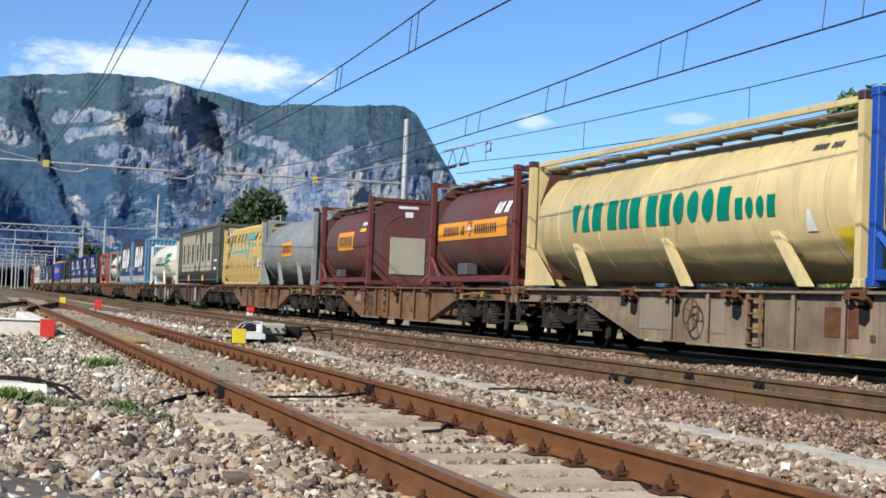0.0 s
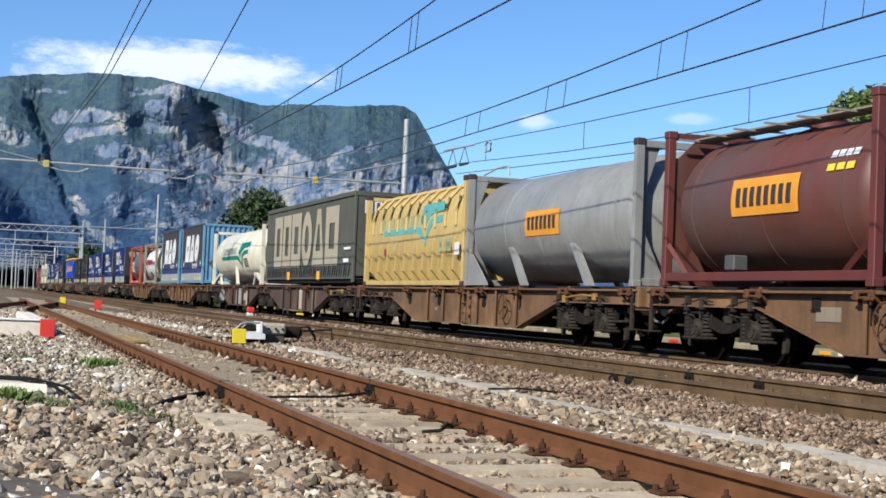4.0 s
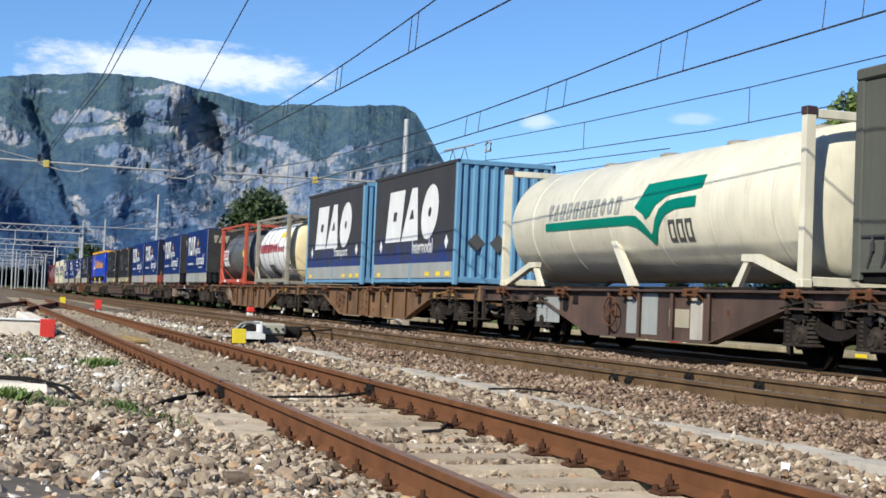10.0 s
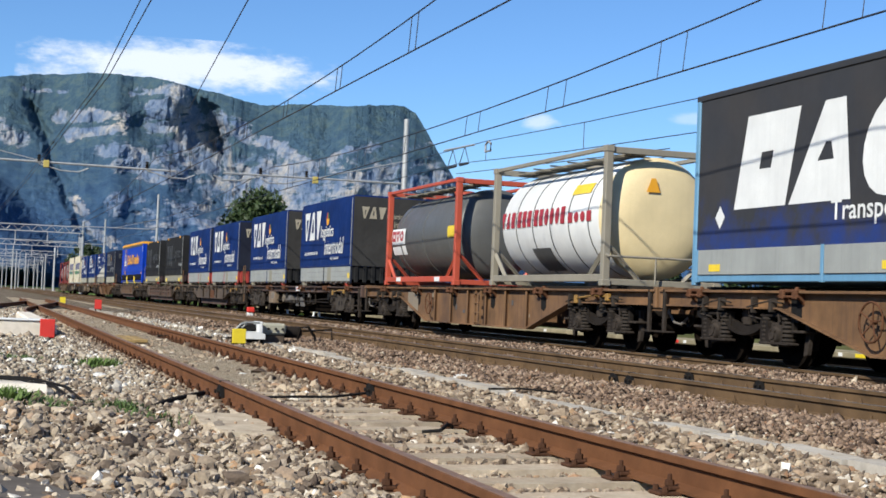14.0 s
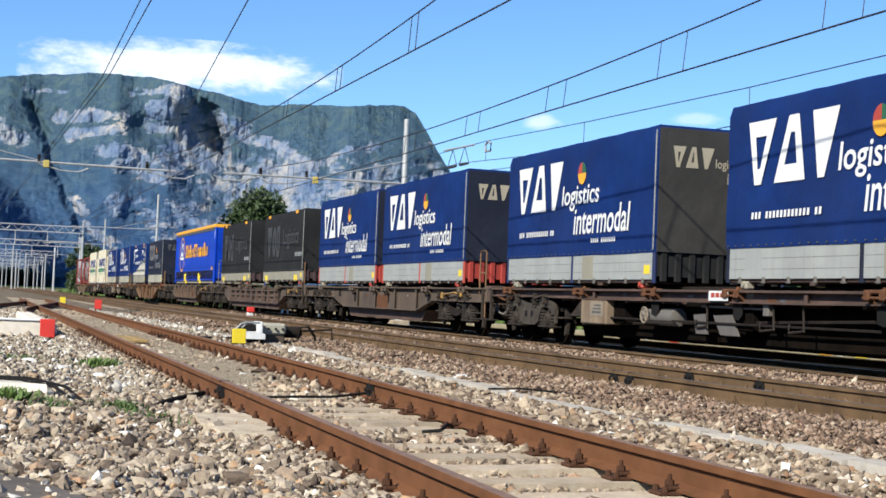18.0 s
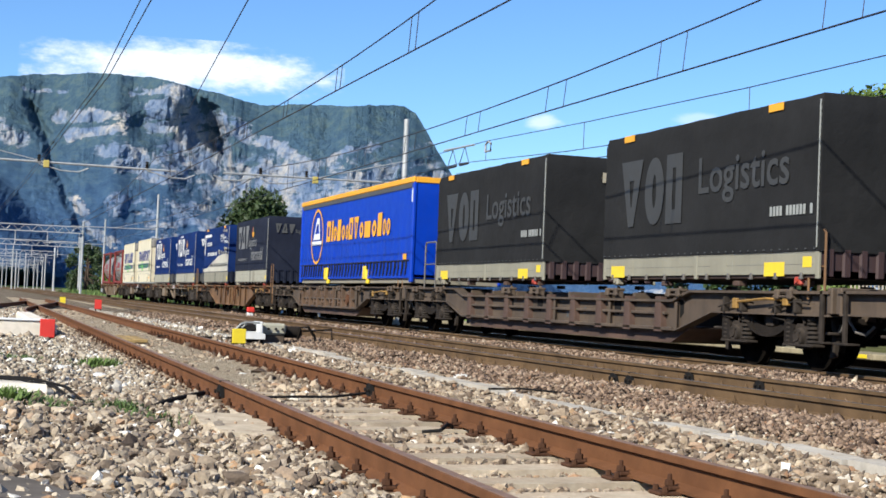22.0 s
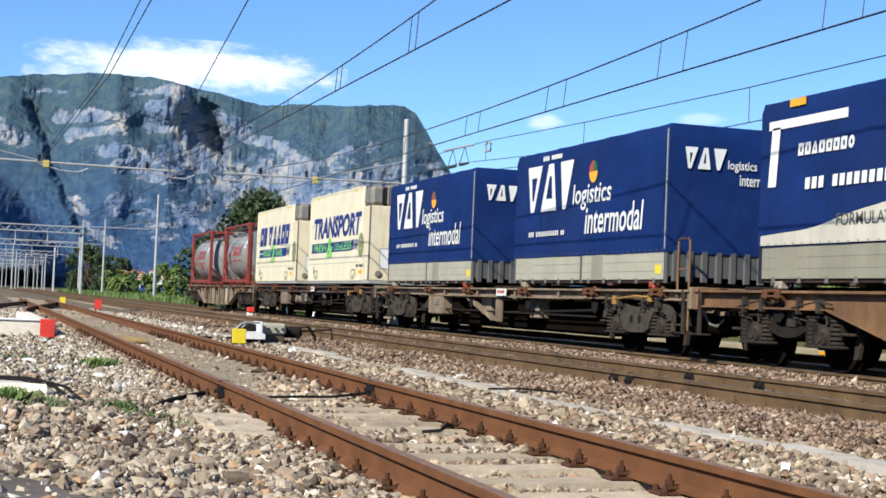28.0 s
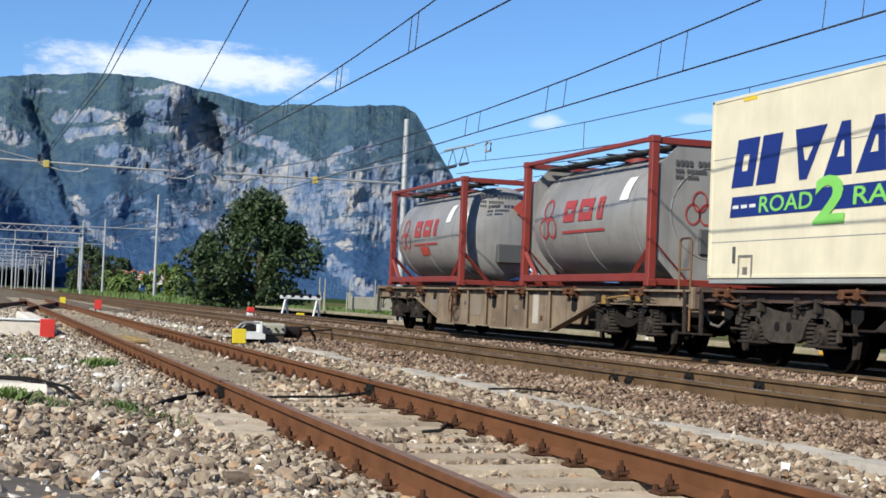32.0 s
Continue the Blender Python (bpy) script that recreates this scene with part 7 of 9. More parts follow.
flat_wagon(BROWN, 48.0, 19.1, (2.6, 16.7), wheel_at=6.6, ladder_at=9.2, spig=(0.5, 3.3, 6.0, 8.2, 9.6, 11.5, 14.0, 18.4), patches=((15.0, 0.3, 0.7, 0.2, "ghost"),))
flat_wagon("long articulated rust-brown container wagon on three bogies", 67.1, 28.8, (2.6, 14.7, 26.1), "wagon_dark", wheel_at=21.6, spig=(0.9, 4.0, 7.0, 10.0, 13.9, 15.6, 18.6, 21.0, 24.0, 27.3),
           patches=((8.3, 0.5, 0.32, 0.75, "stencil_white"), (7.7, 0.5, 0.32, 0.75, "rusty"), (6.2, 0.5, 0.32, 0.75, "patch"), (24.9, 1.2, 0.45, 0.5, "board"), (20.6, 1.2, 0.35, 0.7, "board"), (18.6, 0.4, 0.32, 0.75, "stencil_white"), (19.2, 0.7, 0.5, 0.3, "beige")))
flat_wagon(BROWN, 95.9, 19.2, (2.6, 16.5), wheel_at=13.0, ladder_at=10.1, spig=(2.0, 4.9, 7.9, 9.4, 12.1, 15.0, 17.8))
flat_wagon(BROWN, 115.1, 19.1, (2.7, 16.5), wheel_at=12.6, ladder_at=9.0, spig=(2.4, 5.3, 8.3, 11.0, 13.9, 16.9), patches=((14.4, 0.9, 0.5, 0.5, "patch"),))


def spine_wagon(label, at, length, bogies, load_spigots, kit, post=None, material="wagon_dark"):
    """A slim-framed wagon: shallow sills, and its boxes, rods and cylinders hung in the open under them."""
    t = flat_wagon(label, at, length, bogies, material, low=0.95, deep=0.93, arch=True, stiff=2.4, spig=load_spigots, wheel_at=None, posts=() if post is None else (post,))
    f, mid = bogies[1], sum(bogies) / 2
    part("data_box", Geo().box(-1.20, -0.9, f - 3.95, f - 2.8, 0.47, 0.93, 0.02), M["wagon_pale"], t, "dusty tan stencilled equipment box")
    part("stencil_panel", Geo().box(-1.206, -1.199, f - 3.8, f - 3.25, 0.62, 0.88), M["patch"], t, "pale painted data panel")
    for k, (z, h) in enumerate(((0.80, 0.03), (0.74, 0.03), (0.67, 0.04))):
        part("stencil_bar", Geo().box(-1.209, -1.205, f - 3.72, f - 3.42 + 0.05 * k, z, z + h), M["ghost"], t)
    part("box_bracket", Geo().prism([(f - 3.1, 0.95), (f - 2.8, 0.95), (f - 2.2, 0.60), (f - 2.8, 0.60)], 0, -1.16, -1.10), M["bogie_cast"], t)
    part("name_plate", Geo().box(-1.262, -1.250, f - 8.5, f - 7.9, 0.95, 1.10), M["white"], t, "white plate with unreadable lettering")
    part("plate_bar", marks("bbb", f - 7.98, 0.44, 1.0, 0.07, skin=lambda z: -1.266, gap=0.2), M["brick_red"], t)
    if kit == "strut":
        part("strut", Geo().prism([(f - 5.6, 0.95), (f - 5.2, 0.95), (f - 7.3, 0.40), (f - 7.7, 0.40)], 0, -1.14, -1.06), M[material], t)
        for y, w, z in ((f - 5.9, 0.9, 0.52), (f - 8.6, 1.1, 0.50)):
            part("equipment_box", Geo().box(-0.98, -0.6, y - w, y, z, 0.92, 0.02), M["patch"], t)
        part("hanger", Geo().box(-1.16, -1.10, f - 7.95, f - 7.6, 0.38, 0.95, 0.01), M[material], t)
    else:
        part("air_cylinder", Geo().lathe([(f - 6.4, 0.05), (f - 6.38, 0.15), (f - 5.2, 0.15), (f - 5.15, 0.05)], 1, (-0.98, 0.66), 16), M["patch" if kit == "hooks" else "steel_dirty"], t, "dull steel air cylinder")
        handwheel(t, f - 5.5, 0.68, 0.13, x=-1.14, material="patch")
        for y in (f - 7.6, f - 9.6, f - 10.4):
            part("hanger_rod", Geo().line([(-1.12, y, 0.95), (-1.12, y - 0.02, 0.55), (-1.12, y + 0.35, 0.52), (-1.12, y + 0.36, 0.64)], 0.022, 6), M["bogie_cast"], t)
        part("brake_shaft", Geo().tube((-1.1, f - 7.4, 0.86), (-1.1, f - 9.4, 0.84), 0.018, n=6).box(-1.15, -1.06, f - 9.5, f - 9.35, 0.74, 0.94, 0.01), M["steel_dirty"], t)
    if kit == "plates":
        for k, w, tilt in ((7.2, 0.35, 0.1), (8.0, 0.55, 0.25)):
            part("equipment_plate", Geo().prism([(f - k - w, 0.42), (f - k, 0.42), (f - k + tilt, 0.72), (f - k - w + tilt, 0.74)], 0, -1.09, -1.05), M["steel_dirty"], t)
    if kit == "hooks":
        part("hose_loop", Geo().line([(-1.16, f - 6.9 + 0.14 * math.cos(k * 0.7), 0.78 + 0.16 * math.sin(k * 0.7)) for k in range(10)], 0.015, 5), M["stencil_white"], t, "pale hanging hose loop")
        part("lever_stand", Geo().prism([(f - 6.4, 0.95), (f - 6.0, 0.95), (f - 6.3, 0.60), (f - 6.6, 0.55)], 0, -1.18, -1.10), M["bogie_pale"], t)
    # Added block, near-black, standing in for the shaded void under the wagon.
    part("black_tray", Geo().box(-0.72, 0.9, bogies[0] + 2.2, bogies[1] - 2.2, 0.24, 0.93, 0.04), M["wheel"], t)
    part("brake_rigging", Geo().line([(-1.1, bogies[0] + 1.8, 0.6), (-1.1, bogies[1] - 1.8, 0.6)], 0.02, 5).line([(-1.05, bogies[0] + 2, 0.72), (-0.8, bogies[1] - 2, 0.45)], 0.025, 5), M["bogie"], t)
    # Boxes take the same near-black, so they sink into that painted shade.
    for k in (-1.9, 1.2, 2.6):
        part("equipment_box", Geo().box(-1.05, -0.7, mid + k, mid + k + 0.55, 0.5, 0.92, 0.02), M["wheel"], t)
    part("air_pipe", Geo().line([(-1.16, bogies[1] + 0.6, 0.92), (-1.2, bogies[1] + 1.3, 0.86), (-1.16, bogies[1] + 2.0, 0.95)], 0.025, 6), M["rusty"], t)
    return t


SLIM = "grimy slim-framed container wagon with hanging equipment boxes"
spine_wagon(SLIM, 134.5, 19.2, (2.8, 16.8), (1.6, 4.5, 8.2, 11.0, 14.0, 17.8), "plates")
deep_wagon = flat_wagon("grimy brown container wagon with deep flat sides", 153.7, 18.6, (2.5, 16.1), "wagon_grey", low=0.80, deep=0.52, lead=1.6, run=3.0, spig=(1.7, 4.6, 8.4, 9.6, 12.0, 16.0), posts=(0.25,), stiff=2.0, patches=((9.0, 1.2, 0.5, 0.4, "rusty"),))

# Darker paint than the sills puts the shade below them into the colour.
part("well_box", Geo().prism([(5.2, 0.54), (5.6, 0.24), (13.0, 0.24), (13.4, 0.54)], 0, -1.0, 1.0), M["wagon_dark"], deep_wagon, "box hung between the bogies, shade painted into its colour")


def pocket_wagon(label, at, length, bogies, ribbed):
    t = flat_wagon(label, at, length, bogies, "wagon_grey", low=0.78, deep=0.46, lead=1.5, run=2.7, stiff=2.6, posts=(0.3,), spig=(1.2, 4.6, 7.0, length / 2 + 0.6, 12.4, length - 3.2, length - 1.2), dip=0.0 if ribbed else 0.16)
    a, b = bogies[0] + 2.8, bogies[1] - 2.8
    part("pocket_box", Geo().prism([(a - 0.4, 0.5), (a + 0.3, 0.24), (b - 0.3, 0.24), (b + 0.4, 0.5)], 0, -1.09, 1.09), M["wagon_dark"], t)
    part("walk_rail", Geo().box(-1.24, -1.10, a, b, 0.44, 0.50, 0.01), M["wagon_grey"], t)
    part("grapple_rail", Geo().box(-1.22, -1.12, a + 0.3, b - 0.3, 0.70, 0.75, 0.01), M["wagon_grey"], t)
    n = int((b - a) / 1.1)
    for k in range(n):
        y = a + 0.5 + (b - a - 1.0) * k / max(1, n - 1)
        piece("pocket_bracket", shared(f"pocket_bracket{ribbed}", lambda: Geo().prism([(-0.07, 1.08), (0.07, 1.08), (0.09, 0.66), (0.13, 0.56), (0.13, 0.44), (-0.13, 0.44), (-0.13, 0.56), (-0.09, 0.66)], 0, -1.25, -1.13)
              .box(-1.24, -1.13, 0.20, 0.42, 0.86, 0.99, 0.01).tube((-1.20, 0.14, 0.60), (-1.20, 0.55, 0.60), 0.028, n=6).box(-1.23, -1.13, 0.50, 0.58, 0.50, 0.72, 0.01).tube((-1.25, 0, 0.80), (-1.28, 0, 0.80), 0.03, n=6) if ribbed
              else Geo().prism([(-0.1, 1.0), (0.1, 1.0), (0.14, 0.42), (-0.14, 0.42)], 0, -1.24, -1.13), "pocket_brown" if ribbed else "wagon_dark"), t, (0, y, 0))
    if ribbed:
        part("brake_drum", Geo().tube((-1.13, bogies[0] + 3.6, 0.72), (-1.28, bogies[0] + 3.6, 0.72), 0.16, n=20), M["rusty"], t, "round rusty drum")
        for y in [a + 0.8 + 1.15 * k for k in range(6)]:
            part("pocket_panel", Geo().box(-1.150, -1.132, y, y + 0.7, 0.5, 0.95, 0.002), M["pocket_brown"], t)
    return t


pocket = pocket_wagon("grimy brown pocket wagon with side rails and brackets", 172.3, 20.3, (1.9, 18.2), False)
part("end_handrail", Geo().line([(-1.18, 17.7, 1.05), (-1.18, 17.7, 2.18), (-1.18, 17.76, 2.25), (-1.18, 18.54, 2.25), (-1.18, 18.6, 2.18), (-1.18, 18.6, 1.05)], 0.022, 6).line([(-1.18, 17.7, 1.70), (-1.18, 18.6, 1.70)], 0.016, 5), M["steel_dirty"], pocket, "grey tubular handrail")
pocket_wagon("grimy brown pocket wagon with rows of heavy brackets", 192.6, 17.6, (2.3, 15.6), True)
flat_wagon(BROWN, 210.2, 19.3, (2.5, 16.6), wheel_at=8.0, ladder_at=8.9, spig=(1.4, 4.3, 7.8, 10.5, 13.4, 16.8), patches=((11.0, 0.5, 0.6, 0.3, "rusty"),), posts=(0.2,))
spine_wagon("dusty tan slim-framed container wagon with slanting struts", 229.5, 19.2, (2.2, 16.9), (1.2, 4.0, 7.4, 11.0, 14.0, 17.4), "strut", 0.2, "wagon_pale")
spine_wagon(SLIM, 248.7, 18.6, (2.2, 16.0), (1.8, 4.6, 8.2, 11.2, 14.2, 17.6), "hooks")
flat_wagon("dirty pale brown container wagon at the tail of the train", 267.3, 19.0, (2.7, 16.4), "wagon_pale", wheel_at=12.0, spig=(2.0, 5.0, 7.6, 9.5, 12.0, 14.8, 17.6), patches=((10.8, 0.9, 0.5, 0.45, "patch"), (7.0, 0.3, 0.4, 0.6, "stencil_white"), (13.9, 0.5, 0.5, 0.4, "patch")), posts=(0.2,))


# ---- loose stones ----
def stone_field(name, label, spots, sizes, material, seed, plain=False):
    """Many small angular stones, joined: each a squashed, turned and chipped lump."""
    rng = np.random.default_rng(seed)
    g = (1 + 5 ** 0.5) / 2
    base = np.array([(-1, g, 0), (1, g, 0), (-1, -g, 0), (1, -g, 0), (0, -1, g), (0, 1, g), (0, -1, -g), (0, 1, -g), (g, 0, -1), (g, 0, 1), (-g, 0, -1), (-g, 0, 1)]) / 1.9
    tri = np.array([(0, 11, 5), (0, 5, 1), (0, 1, 7), (0, 7, 10), (0, 10, 11), (1, 5, 9), (5, 11, 4), (11, 10, 2), (10, 7, 6), (7, 1, 8),
                    (3, 9, 4), (3, 4, 2), (3, 2, 6), (3, 6, 8), (3, 8, 9), (4, 9, 5), (2, 4, 11), (6, 2, 10), (8, 6, 7), (9, 8, 1)])
    if plain:
        base = np.array([(1, 0, 0), (-1, 0, 0), (0, 1, 0), (0, -1, 0), (0, 0, 1), (0, 0, -1)]) * 1.05
        tri = np.array([(0, 2, 4), (2, 1, 4), (1, 3, 4), (3, 0, 4), (2, 0, 5), (1, 2, 5), (3, 1, 5), (0, 3, 5)])
    n, k = len(spots), len(base)
    v = base[None] * (1 + rng.uniform(-0.30, 0.30, (n, k, 1)))
    v = v + rng.uniform(-0.20, 0.20, (n, k, 3))
    v = v * rng.uniform(0.55, 1.4, (n, 1, 3)) * np.array([1, 1, 0.62])
    a, b = rng.uniform(0, 2 * np.pi, n), rng.normal(0, 0.75, n)
    ca, sa, cb, sb = np.cos(a), np.sin(a), np.cos(b), np.sin(b)
    rot = np.zeros((n, 3, 3))
    rot[:, 0, 0], rot[:, 0, 1], rot[:, 1, 0], rot[:, 1, 1], rot[:, 2, 2] = ca, -sa * cb, sa, ca * cb, cb
    rot[:, 0, 2], rot[:, 1, 2], rot[:, 2, 1] = sa * sb, -ca * sb, sb
    v = np.einsum("nij,nkj->nki", rot, v) * sizes[:, None, None] + spots[:, None, :]
    f = (tri[None] + k * np.arange(n)[:, None, None]).reshape(-1, 3)
    me = bpy.data.meshes.new(name)
    me.vertices.add(n * k)
    me.vertices.foreach_set("co", v.astype(np.float32).ravel())
    me.loops.add(len(f) * 3)
    me.loops.foreach_set("vertex_index", f.astype(np.int32).ravel())
    me.polygons.add(len(f))
    me.polygons.foreach_set("loop_start", np.arange(0, len(f) * 3, 3, dtype=np.int32))
    me.polygons.foreach_set("use_smooth", [plain] * len(f))
    me.update(calc_edges=True)
    me.materials.append(material)
    return tagged(new(name, me), label, "gravel", kind="stuff")


def stone_material(name, stops):
    m = bpy.data.materials.new(name)
    m.use_nodes = True
    nn, ln = m.node_tree.nodes, m.node_tree.links.new
    geo = nn.new("ShaderNodeNewGeometry")
    r = nn.new("ShaderNodeValToRGB")
    r.color_ramp.interpolation = "LINEAR"
    r.color_ramp.elements.remove(r.color_ramp.elements[1])
    for k, (p, c) in enumerate(stops):
        e = r.color_ramp.elements[0] if k == 0 else r.color_ramp.elements.new(p)
        e.position, e.color = p, (*c, 1)
    ln(geo.outputs["Random Per Island"], r.inputs[0])
    tc = nn.new("ShaderNodeTexCoord")
    t = nn.new("ShaderNodeTexNoise")
    t.inputs["Scale"].default_value, t.inputs["Detail"].default_value = 60, 5
    ln(tc.outputs["Object"], t.inputs["Vector"])
    x = nn.new("ShaderNodeMix")
    x.data_type, x.blend_type = "RGBA", "MULTIPLY"
    x.inputs["Factor"].default_value = 0.75
    ln(r.outputs[0], x.inputs[6])
    ln(t.outputs["Color"], x.inputs[7])
    hs = nn.new("ShaderNodeHueSaturation")
    hs.inputs["Saturation"].default_value, hs.inputs["Value"].default_value = 1.0, 1.76
    bw = nn.new("ShaderNodeRGBToBW")
    ln(t.outputs["Color"], bw.inputs[0])
    ln(bw.outputs[0], x.inputs[7])
    ln(x.outputs[2], hs.inputs["Color"])
    ln(hs.outputs[0], nn["Principled BSDF"].inputs["Base Color"])
    nn["Principled BSDF"].inputs["Roughness"].default_value = 0.9
    nn["Principled BSDF"].inputs["Specular IOR Level"].default_value = 0.25
    bp = nn.new("ShaderNodeBump")
    bp.inputs["Strength"].default_value, bp.inputs["Distance"].default_value = 0.5, 0.01
    ln(t.outputs["Fac"], bp.inputs["Height"])
    ln(bp.outputs[0], nn["Principled BSDF"].inputs["Normal"])
    return m


M["stone"] = stone_material("yard_stone", [(0.0, (0.075, 0.055, 0.042)), (0.22, (0.175, 0.135, 0.098)), (0.50, (0.29, 0.235, 0.170)), (0.80, (0.43, 0.36, 0.27)), (0.83, (0.27, 0.165, 0.095)), (0.86, (0.34, 0.225, 0.125)), (0.88, (0.22, 0.17, 0.125)), (0.955, (0.38, 0.315, 0.24)), (0.985, (0.68, 0.63, 0.55))])
M["ballast"] = stone_material("line_ballast", [(0.0, (0.055, 0.036, 0.026)), (0.3, (0.138, 0.093, 0.064)), (0.6, (0.215, 0.150, 0.104)), (0.85, (0.315, 0.230, 0.165)), (0.93, (0.17, 0.092, 0.052)), (1.0, (0.47, 0.40, 0.30))])
M["siding_stone"] = stone_material("siding_stone", [(0.0, (0.085, 0.060, 0.042)), (0.3, (0.19, 0.142, 0.098)), (0.6, (0.285, 0.222, 0.155)), (0.85, (0.385, 0.310, 0.220)), (0.92, (0.22, 0.125, 0.070)), (0.97, (0.36, 0.30, 0.22)), (1.0, (0.70, 0.65, 0.57))])
M["pebble"] = stone_material("pale_pebble", [(0.0, (0.19, 0.15, 0.11)), (0.45, (0.34, 0.29, 0.22)), (0.86, (0.47, 0.42, 0.34)), (0.94, (0.66, 0.62, 0.55)), (1.0, (0.86, 0.83, 0.78))])


def scatter(y0, y1, per, rng, keep):
    """Random spots on the ground between y0 and y1, so many on a square metre."""
    x0, x1 = 0.0 * y0 - 0.4, min(15.0, 0.70 * y1 + 0.6)
    n = int((x1 - x0) * (y1 - y0) * per)
    p = np.stack([rng.uniform(x0, x1, n), rng.uniform(y0, y1, n)], 1)
    p = p[(p[:, 0] < 0.70 * p[:, 1] + 0.6) & (p[:, 0] > 0.012 * p[:, 1] - 0.4)]
    s = SIDING[0] + SIDING[1] * p[:, 1]
    ok = np.ones(len(p), bool)
    for c in (s, TRACK_X[0], TRACK_X[1]):
        for g in (-GAUGE, GAUGE):
            ok &= np.abs(p[:, 0] - c - g) > 0.085
    on = np.abs(((p[:, 1] - 0.2 + 0.3) % 0.6) - 0.3) < 0.165
    mid = (p[:, 0] - s > -0.75) & (p[:, 0] - s < 1.1)
    ok &= ~(on & mid & (rng.random(len(p)) < 0.93))
    ok &= ~((np.abs(p[:, 0] - 5.75) < 0.16) & (rng.random(len(p)) < 0.86))
    return p[ok & keep(p, rng)]


rng = np.random.default_rng(8)
fields = {"near": [], "yard": [], "pale": [], "rusty": [], "line": []}
for y0, y1, per, size in ((4.2, 9, 1250, 0.0195), (9, 14, 900, 0.0205), (14, 22, 560, 0.022), (22, 34, 250, 0.025), (34, 62, 55, 0.032)):
    p = scatter(y0, y1, per, rng, lambda q, r: (q[:, 0] < 6.3) | (r.random(len(q)) < 0.02))
    z = np.array([ground_z(x, y) for x, y in p])
    s = size * rng.lognormal(0, 0.38, len(p))
    z = z + 0.35 * s + np.where(np.abs(p[:, 0] - 2.9) > 1.55, rng.uniform(-0.022, 0.045, len(p)), rng.uniform(-0.014, 0.020, len(p)))
    bank = p[:, 0] - SIDING[0] - SIDING[1] * p[:, 1]
    z = np.where((bank < -0.82) & (bank > -1.45), np.maximum(z, -0.185 + rng.uniform(-0.02, 0.03, len(p))), z)
    light = ((p[:, 0] < 1.9 - 0.2 * rng.random(len(p))) & (p[:, 1] > 11.5 + 2.5 * rng.random(len(p)))) | ((p[:, 0] > 4.0) & (p[:, 0] < 6.2) & (p[:, 1] > 27 + 6 * rng.random(len(p))))
    light &= rng.random(len(p)) < np.where(p[:, 0] < 2.2, 0.62, 0.85)
    row = np.column_stack([p, z, s])
    fields["pale"].append(row[light])
    brown = ~light & (p[:, 0] > SIDING[0] - 0.70) & (rng.random(len(p)) < 0.8)
    fields["rusty"].append(row[brown])
    fields["near" if y1 < 15 else "yard"].append(row[~light & ~brown])
    p = scatter(max(y0, 8.5), max(y1, 9.5), per * 0.8, rng, lambda q, r: (q[:, 0] >= 6.2) & (q[:, 0] < 14.9))
    z = np.array([ground_z(x, y) for x, y in p])
    s = size * 1.05 * rng.lognormal(0, 0.3, len(p))
    fields["line"].append(np.column_stack([p, z + 0.04 + 0.35 * s + rng.uniform(0, 0.03, len(p)), s]))
for key, name, text, mat_, plain in (("near", "gravel", "grey-brown angular gravel with scattered white stones", "stone", False), ("yard", "yard_gravel", "grey-brown gravel farther along the siding", "stone", True),
                                     ("pale", "pale_gravel", "pale grey and white pebbles of the yard", "pebble", True), ("rusty", "siding_ballast", "rust-tinted tan gravel round the siding rails", "siding_stone", False), ("line", "ballast", "brown angular track ballast", "ballast", True)):
    q = np.concatenate(fields[key])
    stone_field(name, text, q[:, :3], q[:, 3], M[mat_], len(name), plain)

for x, y, r in ((0.70, 17.6, 0.10), (1.03, 17.2, 0.09), (1.12, 17.5, 0.07), (1.89, 15.3, 0.09), (1.84, 15.6, 0.06), (2.07, 14.95, 0.08), (1.88, 12.15, 0.06), (1.82, 21.9, 0.09), (6.3, 18.5, 0.12), (1.25, 8.3, 0.07), (2.2, 7.9, 0.06), (0.75, 9.0, 0.07), (4.2, 12.2, 0.06), (1.9, 20.5, 0.1), (1.4, 16.2, 0.1), (1.15, 15.4, 0.09), (0.9, 14.6, 0.08), (5.2, 20.1, 0.09), (1.7, 7.2, 0.06), (3.1, 17.0, 0.07)):
    b = bmesh.new()
    bmesh.ops.create_icosphere(b, subdivisions=2, radius=r)
    for v in b.verts:
        v.co = v.co * (1 + 0.35 * noise.noise(v.co * (3.0 / r) * 0.3 + Vector((x, y, 0)))) * 1.0
        v.co.z *= 0.6
    me = bpy.data.meshes.new("white_stone")
    b.to_mesh(me)
    b.free()
    me.materials.append(M.setdefault("white_stone", surface("white_limestone", (0.72, 0.70, 0.65), 0.9, vary=0.15, scale=20, bump=0.4, fine=120)))
    o = tagged(new("white_stone", me), "loose pale white stone lying on gravel", "stone", "white stones")
    o.location = (x, y, ground_z(x, y) + 0.25 * r)


